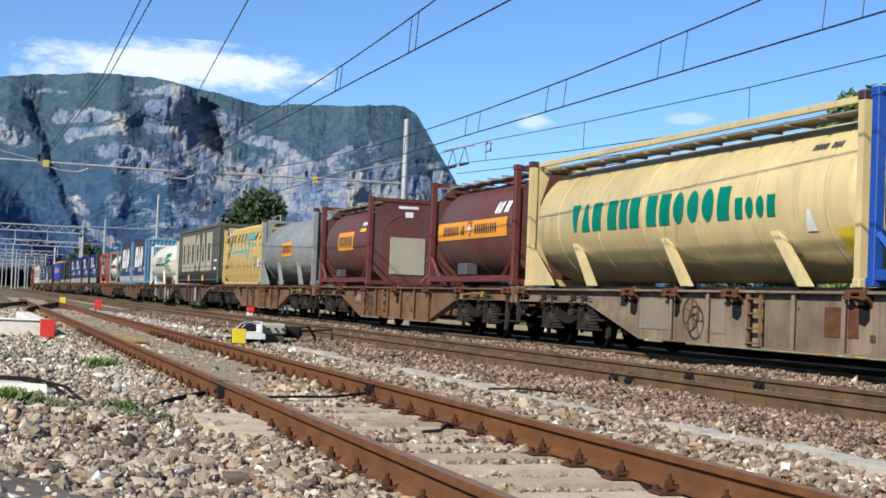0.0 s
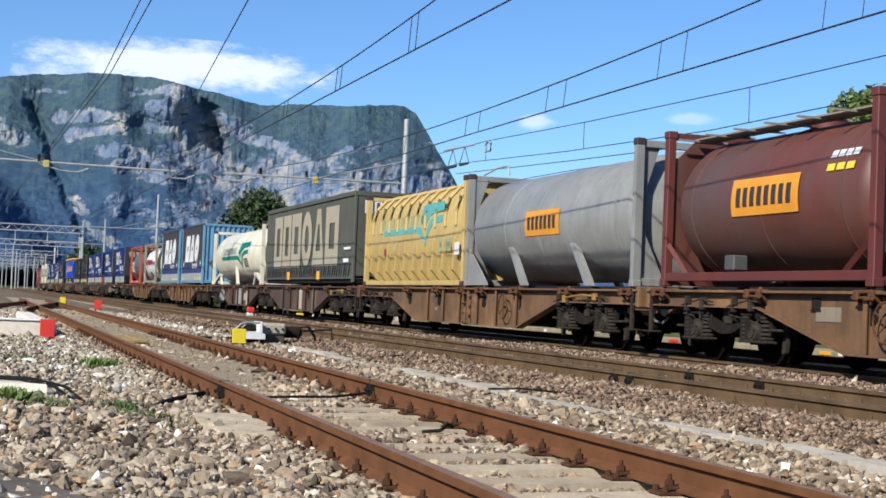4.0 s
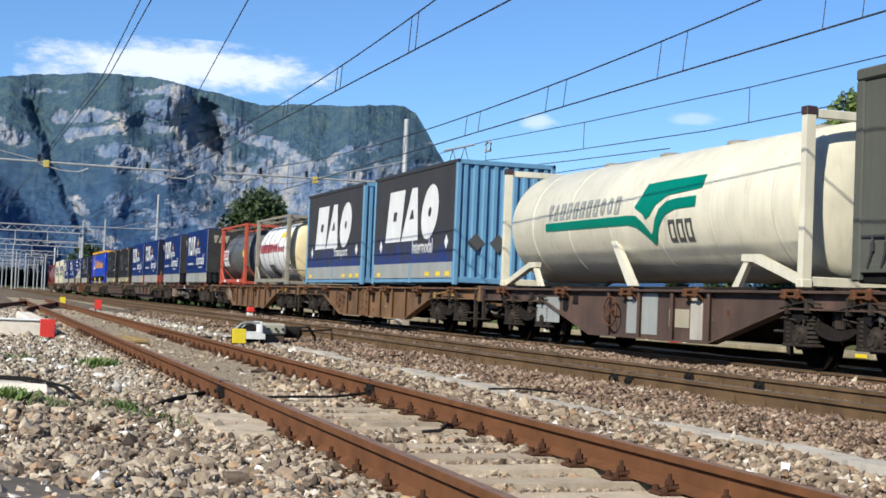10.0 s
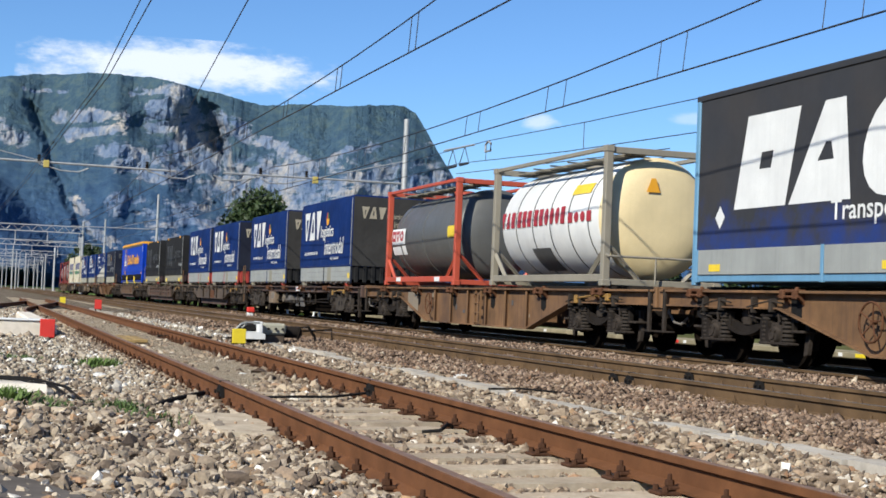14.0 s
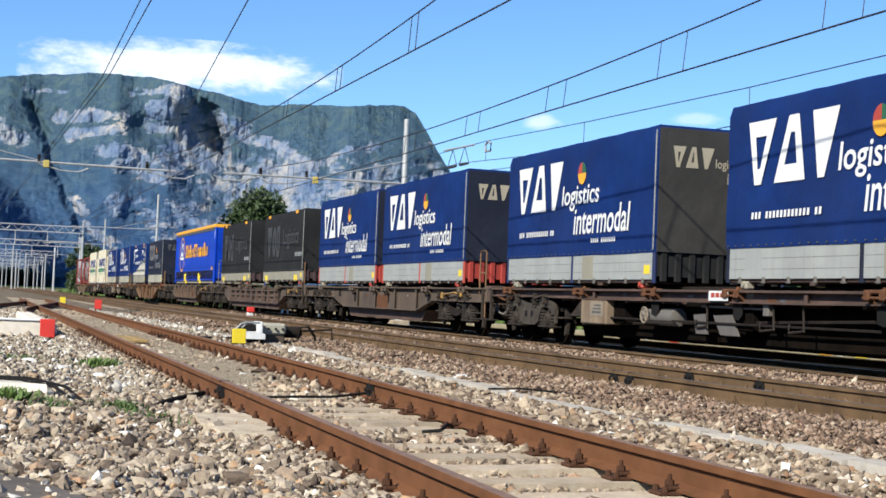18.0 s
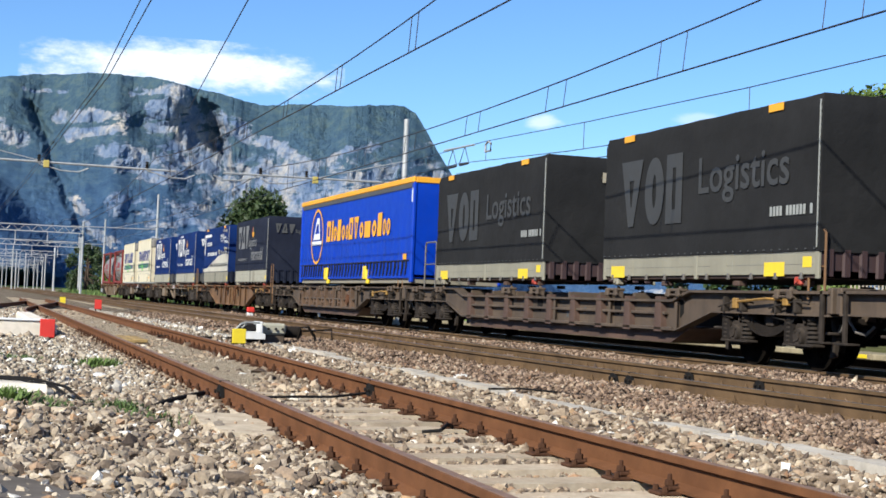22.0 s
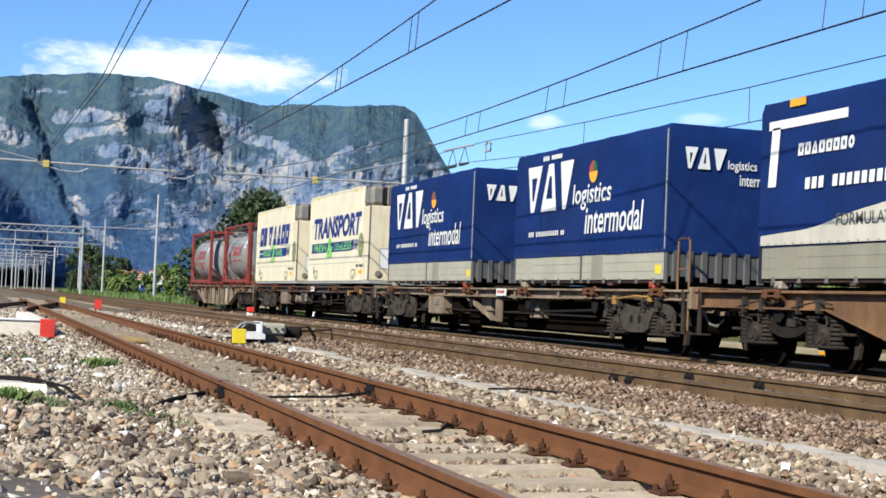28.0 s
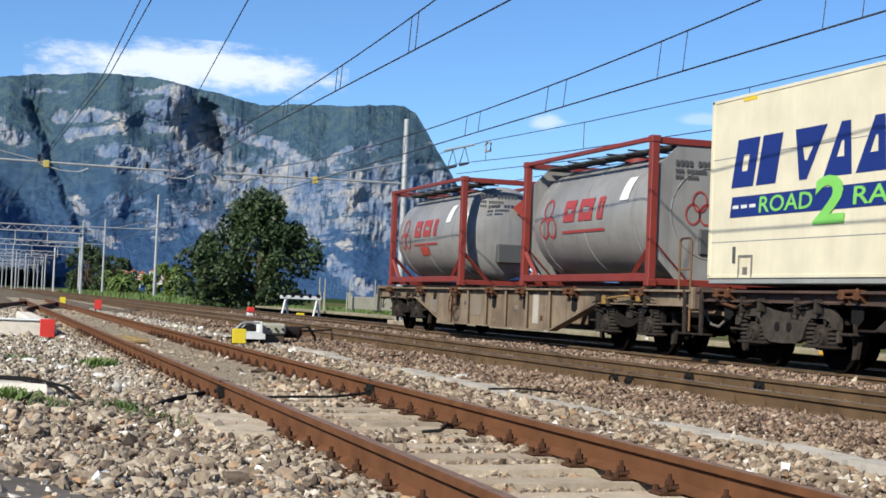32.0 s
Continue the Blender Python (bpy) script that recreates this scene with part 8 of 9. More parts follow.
# ---- weeds and grass ----
def blades(name, label, roots, height, spread, material, seed, kind="stuff"):
    rng = np.random.default_rng(seed)
    v, f = [], []
    for x, y, z in roots:
        a, h = rng.uniform(0, 2 * math.pi), height * rng.uniform(0.5, 1.3)
        dx, dy = math.cos(a), math.sin(a)
        lean = spread * rng.uniform(0.2, 1.0)
        w = 0.012 * h / 0.15
        n = len(v)
        v += [(x - dy * w, y + dx * w, z - 0.02), (x + dy * w, y - dx * w, z - 0.02), (x + dx * lean * 0.4 + dy * w, y + dy * lean * 0.4 - dx * w, z + h * 0.6),
              (x + dx * lean * 0.4 - dy * w, y + dy * lean * 0.4 + dx * w, z + h * 0.6), (x + dx * lean, y + dy * lean, z + h)]
        f += [(n, n + 1, n + 2, n + 3), (n + 3, n + 2, n + 4)]
    me = bpy.data.meshes.new(name)
    me.from_pydata(v, [], f)
    me.materials.append(material)
    return tagged(new(name, me), label, "grass", kind=kind)


M["leaf"] = surface("leaf_green", (0.040, 0.068, 0.016), 0.6, vary=0.4, scale=1.2, bump=0, fine=6)
M["leaf_light"] = surface("sunny_leaf_green", (0.135, 0.195, 0.034), 0.55, vary=0.5, scale=0.9, bump=0, fine=5)
# Near-black colour stands in for shade on the ground and kerb.
M["path"] = surface("train_shade_strip", (0.016, 0.015, 0.015), 0.95, vary=0.35, scale=1.5, dirt=0.3, bump=0.5, fine=20)
M["grass"] = surface("grass_green", (0.13, 0.20, 0.04), 0.7, vary=0.35, scale=3, bump=0, fine=20)
M["verge"] = surface("verge_grass", (0.125, 0.130, 0.052), 0.95, vary=0.4, scale=0.8, dirt=0.3, dirt_colour=(0.16, 0.13, 0.07), bump=0.6, fine=12)
M["weed"] = surface("weed_green", (0.085, 0.135, 0.030), 0.7, vary=0.45, scale=9, bump=0, fine=40)
tufts = []
for x, y, r, n in ((0.55, 18.9, 0.45, 520), (1.15, 11.6, 0.22, 420), (1.35, 10.6, 0.30, 170), (0.55, 10.6, 0.25, 120), (1.5, 18.4, 0.55, 260), (0.42, 11.1, 0.26, 260)):
    for _ in range(n):
        a, d = rng.uniform(0, 2 * math.pi), r * rng.uniform(0, 1) ** 0.7
        px, py = x + d * math.cos(a), y + 1.6 * d * math.sin(a)
        tufts.append((px, py, ground_z(px, py)))
blades("weeds", "low green weeds growing through the gravel", tufts, 0.085, 0.11, M["weed"], 5)
tufts = []
for x, y, r, n in ((1.52, 17.75, 0.22, 330), (0.30, 10.85, 0.20, 360)):
    for _ in range(n):
        a, d = rng.uniform(0, 2 * math.pi), r * rng.uniform(0, 1) ** 0.8
        px, py = x + d * math.cos(a), y + 1.6 * d * math.sin(a)
        tufts.append((px, py, ground_z(px, py)))
blades("tall_weeds", "clumps of taller bright green weeds in the gravel", tufts, 0.115, 0.14, M["grass"], 9)
verge = tagged(grid_mesh("verge", [21.15, 21.2] + [21.6 + 1.6 * i for i in range(30)], [5 + 5.0 * i for i in range(80)], lambda x, y: ground_z(x, y) + 0.03 + 0.29 * ease(118, 100, y) + 0.10 * max(0.0, bumpy(x, y, 0.12, 5)), M["verge"]),
               "green and straw-coloured grass verge beside the line", "grass", kind="structure")
# Strip laid to paint the train's shade onto the ground behind it.
tagged(grid_mesh("path", [14.9, 15.6, 17.0, 18.4, 19.7], [5 + 5.0 * i for i in range(30)], lambda x, y: ground_z(x, y) + 0.045, M["path"]), "near-black ground strip painted as the train's shade", "path", kind="structure")
rows = []
for _ in range(9000):
    x, y = rng.uniform(21.3, 26), rng.uniform(48, 125)
    rows.append((x, y, ground_z(x, y) + 0.03 + 0.29 * ease(118, 100, y)))
blades("verge_grass", "uneven green grass on the verge", rows, 0.22, 0.16, M["grass"], 6)


# ---- trees ----
M["mossy_concrete"] = surface("mossy_concrete", (0.36, 0.31, 0.21), 0.95, vary=0.3, scale=3, dirt=0.6, dirt_colour=(0.09, 0.09, 0.05), bump=0.4, random=0.15)
M["whitewash"] = surface("whitewashed_concrete", (0.86, 0.78, 0.66), 0.95, vary=0.15, scale=6, dirt=0.25, dirt_colour=(0.5, 0.42, 0.32), bump=0.5)
M["pale_concrete"] = surface("pale_concrete", (0.56, 0.48, 0.37), 0.95, vary=0.15, scale=3, dirt=0.3, dirt_colour=(0.3, 0.26, 0.2), bump=0.4, random=0.1)
M["bark"] = surface("bark", (0.09, 0.065, 0.045), 0.9, vary=0.3, scale=6, bump=0.5)


def crown_mesh(lumps, per, size, seed, leaf):
    rng = np.random.default_rng(seed)
    v, f = [], []
    for c, r in lumps:
        d = rng.normal(0, 1, (per, 3))
        d /= np.linalg.norm(d, axis=1)[:, None]
        p = np.array(c) + d * (r * rng.uniform(0.45, 1.12, (per, 1)) ** 0.6)
        for q in p:
            a, b = rng.normal(0, 1, 3), rng.normal(0, 1, 3)
            a /= np.linalg.norm(a)
            b -= a * (a @ b)
            b /= np.linalg.norm(b)
            s = size * rng.uniform(0.6, 1.4)
            n = len(v)
            v += [tuple(q - a * s), tuple(q + b * s * 0.5), tuple(q + a * s), tuple(q - b * s * 0.5)]
            f.append((n, n + 1, n + 2, n + 3))
    me = bpy.data.meshes.new("crown")
    me.from_pydata(v, [], f)
    me.materials.append(M[leaf])
    return me


def tree(label, x, y, h, w, seed, leaf=0.22, per=90, lumps=70, low=0.12, green="leaf", cone=0.0):
    rng = np.random.default_rng(seed)
    z = ground_z(x, y)
    t = empty("tree", label, "tree", "trees beside the line")
    g = Geo().tube((x, y, z - 0.1), (x, y, z + h * 0.35), 0.035 * h, 0.022 * h, 10)
    g.tube((x, y, z + h * 0.34), (x + 0.03 * h, y, z + h * 0.75), 0.022 * h, 0.008 * h, 8)
    part("trunk", g, M["bark"], t)
    out = []
    for k in range(lumps):
        u = rng.uniform(low, 1.0)
        a = rng.uniform(0, 2 * math.pi)
        wide = w / 2 * (math.sin(math.pi * min(1, (u * 0.86 + 0.10))) ** 0.65) * rng.uniform(0.45, 1.0) ** 0.5
        wide *= 1 - cone * ease(0.25, 0.95, u)
        c = (x + wide * math.cos(a), y + wide * math.sin(a), z + h * u * 0.93)
        out.append((c, 0.085 * w * rng.uniform(0.6, 1.3)))
        if k % 6 == 0:
            part("limb", Geo().tube((x, y, z + h * min(0.6, 0.25 + 0.4 * u)), c, 0.010 * h, 0.003 * h, 6), M["bark"], t)
    cr = new("crown", crown_mesh(out, per, leaf, seed, green))
    cr.parent = t
    return t


tree("broad dense dark green tree beside the line", 22.0, 116, 9.2, 12.6, 3, 0.20, 260, 84, 0.03, cone=0.55)
tree("tall leafy green tree beyond the tracks", 41.0, 61, 12.4, 9.0, 7, 0.16, 260, 120, 0.10, "leaf_light", 0.3)
tree("bushy green tree beyond the tracks", 37.9, 59.5, 10.6, 5.6, 21, 0.15, 240, 90, 0.12, "leaf_light", 0.45)
for bx, by, bh, bw, bs in ((33.5, 54.5, 2.0, 4.0, 31), (36.2, 53.4, 1.7, 4.2, 32), (39.0, 53.0, 1.9, 4.4, 33), (42.0, 54.0, 2.2, 4.6, 34)):
    tree("low green bush in front of trees", bx, by, bh, bw, bs, 0.12, 130, 46, 0.02, "leaf_light", 0.2)
fence = empty("paling_fence", "fence of thin weathered pale wooden palings under trees", "fence")
for k in range(13):
    part("paling", Geo().box(36.4 + 0.2 * k, 36.48 + 0.2 * k, 55.0, 55.04, -0.4, 3.2 + 0.1 * math.sin(5.0 * k), 0.008), M["pale_concrete"], fence)
for z in (0.5, 2.4):
    part("fence_rail", Geo().box(36.3, 39.0, 55.04, 55.08, z, z + 0.08), M["pale_concrete"], fence)
tree("leafy green tree beyond the tracks", 31.0, 56, 6.2, 5.5, 9, 0.16, 90, 60, 0.05)
for x, y, h, w, s in ((21, 285, 9.5, 8, 11), (24, 320, 11, 9, 12), (26, 275, 7, 7, 13), (24, 255, 4.5, 6, 17), (23, 232, 3.4, 5, 14), (26, 205, 4.8, 6.5, 15), (24, 178, 3.0, 4.0, 16), (27, 160, 3.0, 5, 18), (30, 345, 9, 9, 19), (33, 390, 8, 10, 20)):
    tree("green trees and bushes along the far line", x, y, h, w, s, 0.30, 70, 40, 0.05, "leaf_light" if y < 270 else "leaf")


t = empty("palm", "low bushy palm with arching green fronds beside the far line", "palm tree")
pz = ground_z(19.5, 200)
part("trunk", Geo().tube((19.5, 200, pz - 0.1), (19.5, 200, pz + 1.7), 0.22, 0.18, 10), M["bark"], t)
pr = random.Random(12)
for k in range(46):
    a, rise, reach = pr.uniform(0, 2 * math.pi), pr.uniform(0.2, 1.6), pr.uniform(1.2, 2.1)
    ca, sa = math.cos(a), math.sin(a)
    v, f = [], []
    for i in range(7):
        q = i / 6
        r_, z_ = reach * q, pz + 1.7 + rise * math.sin(2.2 * q) - 1.0 * q * q
        w_ = 0.16 * math.sin(math.pi * (0.12 + 0.86 * q))
        v += [(19.5 + ca * r_ - sa * w_, 200 + sa * r_ + ca * w_, z_ - 0.05), (19.5 + ca * r_, 200 + sa * r_, z_ + 0.04), (19.5 + ca * r_ + sa * w_, 200 + sa * r_ - ca * w_, z_ - 0.05)]
    for i in range(6):
        f += [(3 * i, 3 * i + 1, 3 * i + 4, 3 * i + 3), (3 * i + 1, 3 * i + 2, 3 * i + 5, 3 * i + 4)]
    part("frond", Geo().add(v, f), M["leaf_light"], t)
bank = []
for _ in range(7000):
    x, y = rng.uniform(15.8, 27), rng.uniform(118, 290)
    bank.append((x, y, ground_z(x, y)))
blades("bank_grass", "tall bright green grass beside the far line", bank, 0.62, 0.4, M["grass"], 7)


# ---- houses of the far village ----
M["plaster"] = surface("pale_plaster", (0.86, 0.78, 0.72), 0.9, vary=0.15, scale=1.5, dirt=0.15, random=0.15)
M["tiles"] = surface("roof_tiles", (0.40, 0.17, 0.10), 0.9, vary=0.25, scale=2, random=0.2)
M["glass"] = surface("dark_window", (0.03, 0.035, 0.045), 0.15, vary=0.1, bump=0)
hr = random.Random(4)
for k in range(60):
    deg, up = hr.uniform(4.8, 7.6), hr.uniform(0.12, 0.62)
    if k > 50:
        deg, up = hr.uniform(3.8, 10), hr.uniform(0.1, 0.5)
    az, d = radians(deg), slope_distance(deg, up) - 6
    x, y, w, l, h = d * math.sin(az), d * math.cos(az), hr.uniform(7, 12), hr.uniform(8, 14), hr.uniform(5, 8)
    lift = d * math.tan(radians(up))
    t = empty("house", "pale plastered house with a red tiled roof", "house", "houses of the village")
    part("wall", Geo().box(x - w / 2, x + w / 2, y, y + l, lift - 9, lift + h), M["plaster"], t)
    part("roof", Geo().prism([(x - w / 2 - 0.6, lift + h), (x + w / 2 + 0.6, lift + h), (x, lift + h + w * 0.27)], 1, y - 0.5, y + l + 0.5), M["tiles"], t)
    for i in range(3):
        for j in range(2):
            cx, cz = x - w / 2 + w * (i + 0.5) / 3, lift + h - 2.2 - 2.9 * j
            if cz > lift - 1:
                part("window", Geo().box(cx - 0.55, cx + 0.55, y - 0.05, y + 0.02, cz - 0.7, cz + 0.7), M["glass"], t)


# ---- things beside the tracks ----
M["red_board"] = surface("red_board", (0.72, 0.045, 0.03), 0.5, vary=0.1, dirt=0.1)
M["yellow_board"] = surface("yellow_board", (0.85, 0.66, 0.02), 0.5, vary=0.1, dirt=0.1)


def marker_board(label, x, y, w, h, face, z=None):
    z = ground_z(x, y) if z is None else z
    t = empty("marker_board", label, "sign", "marker boards by the points")
    part("board", Geo().box(x - w / 2, x + w / 2, y - 0.02, y + 0.02, z + 0.10, z + 0.10 + h, 0.008), M[face], t)
    part("frame", Geo().box(x - w / 2 + 0.01, x + w / 2 - 0.01, y + 0.02, y + 0.16, z + 0.08, z + 0.08 + h, 0.01), M["bogie"], t)
    for s in (-1, 1):
        part("leg", Geo().tube((x + s * w * 0.35, y + 0.05, z - 0.06), (x + s * w * 0.35, y + 0.05, z + 0.16), 0.02, n=8), M["bogie"], t)
    return t


marker_board("small bright red board at the end of a concrete trough", 1.43, 28.1, 0.27, 0.34, "red_board", -0.30)
marker_board("small bright red board beside the points", 5.3, 64.0, 0.29, 0.40, "red_board")
marker_board("small yellow board beside the points", 4.75, 79.5, 0.30, 0.34, "yellow_board")
marker_board("small yellow board in front of the point machine", 4.76, 26.7, 0.25, 0.27, "yellow_board")
marker_board("small yellow board in the grass by the tree", 16.2, 73.5, 0.42, 0.2, "yellow_board")

t = empty("dwarf_post", "short red and white marker post between the lines", "post", "marker boards by the points")
part("base", Geo().box(10.27, 10.49, 55.9, 56.2, -0.30, 0.08, 0.03), M["white"], t)
part("head", Geo().box(10.24, 10.52, 55.85, 56.1, 0.07, 0.27, 0.03), M["red_board"], t)

t = empty("point_machine", "beige and black point machine with a white cover beside the siding", "point machine")
part("base_plate", Geo().box(5.0, 7.0, 28.9, 29.9, -0.27, -0.20, 0.01), M["bogie"], t)
part("white_cover", Geo().prism([(5.02, -0.12), (5.60, -0.12), (5.60, -0.02), (5.52, 0.02), (5.02, 0.02)], 1, 28.5, 28.9), M["white"], t, "white cover plate")
part("black_frame", Geo().box(5.1, 5.58, 28.6, 29.3, -0.23, -0.12, 0.02).box(5.2, 5.55, 28.95, 29.4, -0.12, 0.16, 0.03), M["black"], t)
part("side_plate", Geo().box(5.50, 5.60, 28.75, 29.3, -0.05, 0.22, 0.02), M["white"], t)
part("housing", Geo().box(5.64, 6.12, 29.0, 29.6, -0.04, 0.19, 0.04), M["board_green"], t, "beige cast housing")
part("housing_foot", Geo().box(5.66, 6.10, 29.05, 29.55, -0.24, -0.04, 0.02), M["wagon_grey"], t)
for x in (5.75, 5.9, 6.04):
    part("bolt", Geo().tube((x, 28.99, 0.08), (x, 28.95, 0.08), 0.025, n=8), M["bogie"], t)
part("motor", Geo().lathe([(6.12, 0.08), (6.16, 0.12), (6.45, 0.12), (6.5, 0.06)], 0, (29.3, 0.02), 16), M["bogie"], t)
part("crank", Geo().line([(6.4, 29.2, -0.2), (6.42, 29.15, 0.12), (6.6, 29.15, 0.14), (6.75, 29.2, -0.05), (6.8, 29.25, -0.2)], 0.03, 6), M["bogie"], t)
part("crank_rod", Geo().line([(6.5, 29.2, 0.05), (7.1, 29.2, 0.10), (7.12, 29.2, -0.15)], 0.022, 6), M["bogie"], t)
part("hoop", Geo().line([(4.95, 28.5, -0.2), (5.0, 28.5, 0.05), (5.1, 28.5, 0.16), (5.2, 28.55, 0.20), (5.5, 28.6, 0.20)], 0.022, 6).line([(5.08, 28.6, -0.2), (5.15, 28.6, 0.1), (5.25, 28.6, 0.18)], 0.018, 6), M["board"], t, "bent grey guard hoop")
part("rod", Geo().line([(3.6, 29.3, -0.14), (4.9, 29.3, -0.14), (5.6, 29.3, -0.1)], 0.025, 6), M["bogie"], t)

t = empty("concrete_trough", "low whitewashed concrete trough wall beside the siding", "trough")
part("wall", Geo().box(-0.6, 1.5, 28.4, 28.9, -0.45, 0.10, 0.04), M["whitewash"], t)
part("wall", Geo().box(1.25, 1.65, 28.9, 41.0, -0.45, 0.04, 0.04), M["whitewash"], t)
part("capping", Geo().box(-0.6, 1.52, 28.37, 28.93, 0.085, 0.125, 0.015), M["white"], t)

t = empty("concrete_block", "broken pale concrete block half buried in gravel", "block")
part("block", Geo().box(0.0, 0.70, 12.2, 12.75, -0.5, -0.045, 0.06), M["whitewash"], t)
t = tagged(new("cable", Geo().line([(-0.6, 12.9, -0.05), (0.1, 12.7, -0.025), (0.45, 12.5, -0.025), (0.70, 12.2, -0.06), (0.84, 11.7, -0.14), (0.86, 11.2, -0.22)], 0.013, 8).mesh("cable", M["black"])), "thick black cable over a concrete block", "cable")
t = tagged(new("cable", Geo().line([(-0.6, 13.05, -0.06), (0.15, 12.85, -0.02), (0.52, 12.62, -0.02), (0.78, 12.3, -0.06), (0.92, 11.75, -0.15), (0.95, 11.3, -0.22)], 0.012, 8).mesh("cable", M["black"])), "thick black cable over a concrete block", "cable")
tagged(new("cable", Geo().line([(2.5, 12.95, -0.165), (2.85, 12.92, -0.15), (3.2, 13.05, -0.155), (3.55, 13.15, -0.12)], 0.013, 6).mesh("cable", M["black"])), "black cable between the siding rails", "cable")
tagged(new("cable", Geo().line([(3.42, 10.2, -0.16), (3.3, 9.95, -0.12), (3.2, 9.8, -0.15), (3.1, 9.9, -0.17)], 0.014, 6).mesh("cable", M["black"])), "black cable between the siding rails", "cable")
tagged(new("cable", Geo().line([(5.5, 15.2, -0.18), (5.9, 15.2, -0.17), (6.4, 14.9, -0.2), (6.8, 14.4, -0.2)], 0.012, 6).mesh("cable", M["black"])), "black cable lying across the ballast", "cable")
M["grey_footing"] = surface("grey_concrete", (0.17, 0.15, 0.135), 0.95, vary=0.25, scale=5, dirt=0.4, dirt_colour=(0.09, 0.075, 0.06), bump=0.6)
t = empty("concrete_footing", "worn grey concrete footing at the edge of gravel", "footing")
part("footing", Geo().prism([(-0.6, 6.55), (0.16, 6.36), (0.29, 6.2), (0.46, 5.68), (0.5, 4.5), (-0.6, 4.5)], 2, -0.5, -0.04), M["grey_footing"], t)
t = empty("concrete_slab", "flat pale concrete slab beside the siding rail", "slab")
part("slab", Geo().prism([(1.62, 9.3), (1.92, 9.28), (2.02, 10.0), (2.0, 10.85), (1.62, 10.8), (1.55, 10.0)], 2, -0.36, -0.135), M["sleeper"], t)

sand = surface("sandy_fill", (0.46, 0.37, 0.25), 0.95, vary=0.3, scale=2.5, dirt=0.4, dirt_colour=(0.17, 0.125, 0.08), bump=0.9, fine=40)
pebbled(sand, 45, [(0.0, (0.17, 0.13, 0.09)), (0.4, (0.34, 0.27, 0.18)), (0.85, (0.48, 0.40, 0.29)), (1.0, (0.72, 0.66, 0.56))])
fill = grid_mesh("sandy_fill", [-0.66 + 0.12 * i for i in range(12)], [13.0 + 0.4 * i for i in range(90)], lambda x, y: -0.20 + 0.022 * ease(13.6, 17.0, y) + 0.012 * bumpy(x, y, 1.6, 2.0) + 0.006 * bumpy(x, y, 5.0, 4.0), sand)
for v in fill.data.vertices:
    v.co.x += siding_x(v.co.y)
tagged(fill, "sandy tan fill between the siding rails", "ground", kind="structure")

trough = empty("cable_trough", "line of pale concrete cable trough covers between the tracks", "cable trough", kind="structure")
M["cover_white"] = surface("dusty_white_concrete", (0.56, 0.51, 0.44), 0.95, vary=0.25, scale=5, dirt=0.75, dirt_colour=(0.30, 0.25, 0.19), bump=0.6, fine=50, random=0.12)
slab = Geo().prism([(-0.11, -0.47), (0.08, -0.47), (0.12, -0.30), (0.10, 0.20), (0.12, 0.44), (0.02, 0.47), (-0.12, 0.46), (-0.10, 0.05)], 2, -0.08, 0.0).mesh("cover", M["cover_white"])
for k in range(62):
    y = 7.0 + k
    o = new("cover", slab)
    o.parent = trough
    o.location = (5.75 - 0.009 * max(0, y - 30) + 0.05 * bumpy(y, 0, 0.31, 2), y, ground_z(5.75, y) + 0.075 + 0.05 * bumpy(y, 3, 0.9, 1))
    o.rotation_euler = (radians(2.0 * bumpy(y, 7, 1.1, 4)), radians(3.0 * bumpy(y, 9, 1.3, 5)), radians(3 * bumpy(y, 1, 0.7, 3)))

tagged(new("rod", Geo().line([(1.30, 11.45, -0.19), (1.60, 12.0, -0.135), (1.98, 12.72, -0.12)], 0.022, 8).mesh("rod", M["bogie"])), "dark rusty rod lying on the gravel", "rod")

t = empty("plank_crossing", "worn yellow-brown planks between the siding rails", "planks")
M["plank"] = surface("weathered_plank", (0.42, 0.29, 0.12), 0.85, vary=0.25, scale=3, dirt=0.3, stretch=(8, 1, 8), bump=0.3)
for k in range(3):
    part("plank", Geo().box(2.35 + 0.22 * k, 2.55 + 0.22 * k, 25.0 + 0.3 * k, 27.6, -0.16, -0.10, 0.01), M["plank"], t)

kerb = empty("platform_kerb", "low mossy concrete kerb with few yellow marks beyond the line", "kerb", kind="structure")
cope = Geo().box(-0.2, 1.2, -0.99, 0.99, -0.145, 0.0, 0.02).mesh("coping_stone", M["mossy_concrete"])
# Face coloured near-black: the shade under the coping is painted in.
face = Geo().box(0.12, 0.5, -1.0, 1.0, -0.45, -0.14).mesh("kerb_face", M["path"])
for k in range(46):
    for name, me in (("coping_stone", cope), ("kerb_face", face)):
        o = new(name, me)
        o.parent, o.location = kerb, (20.0, 14 + 2 * k, -0.03 + 0.012 * bumpy(k, 2, 0.8, 3))
for y, w, c in ((29.4, 0.45, "yellow_board"), (30.25, 0.16, "white"), (30.9, 0.5, "amber"), (38.9, 0.6, "red_board"), (38.2, 0.18, "white"), (40.7, 0.2, "white"), (49.0, 0.25, "white"), (52.5, 0.2, "white")):
    part("painted_mark", Geo().box(19.785, 19.9, y - w / 2, y + w / 2, -0.14, -0.05, 0.004), M[c], kerb)

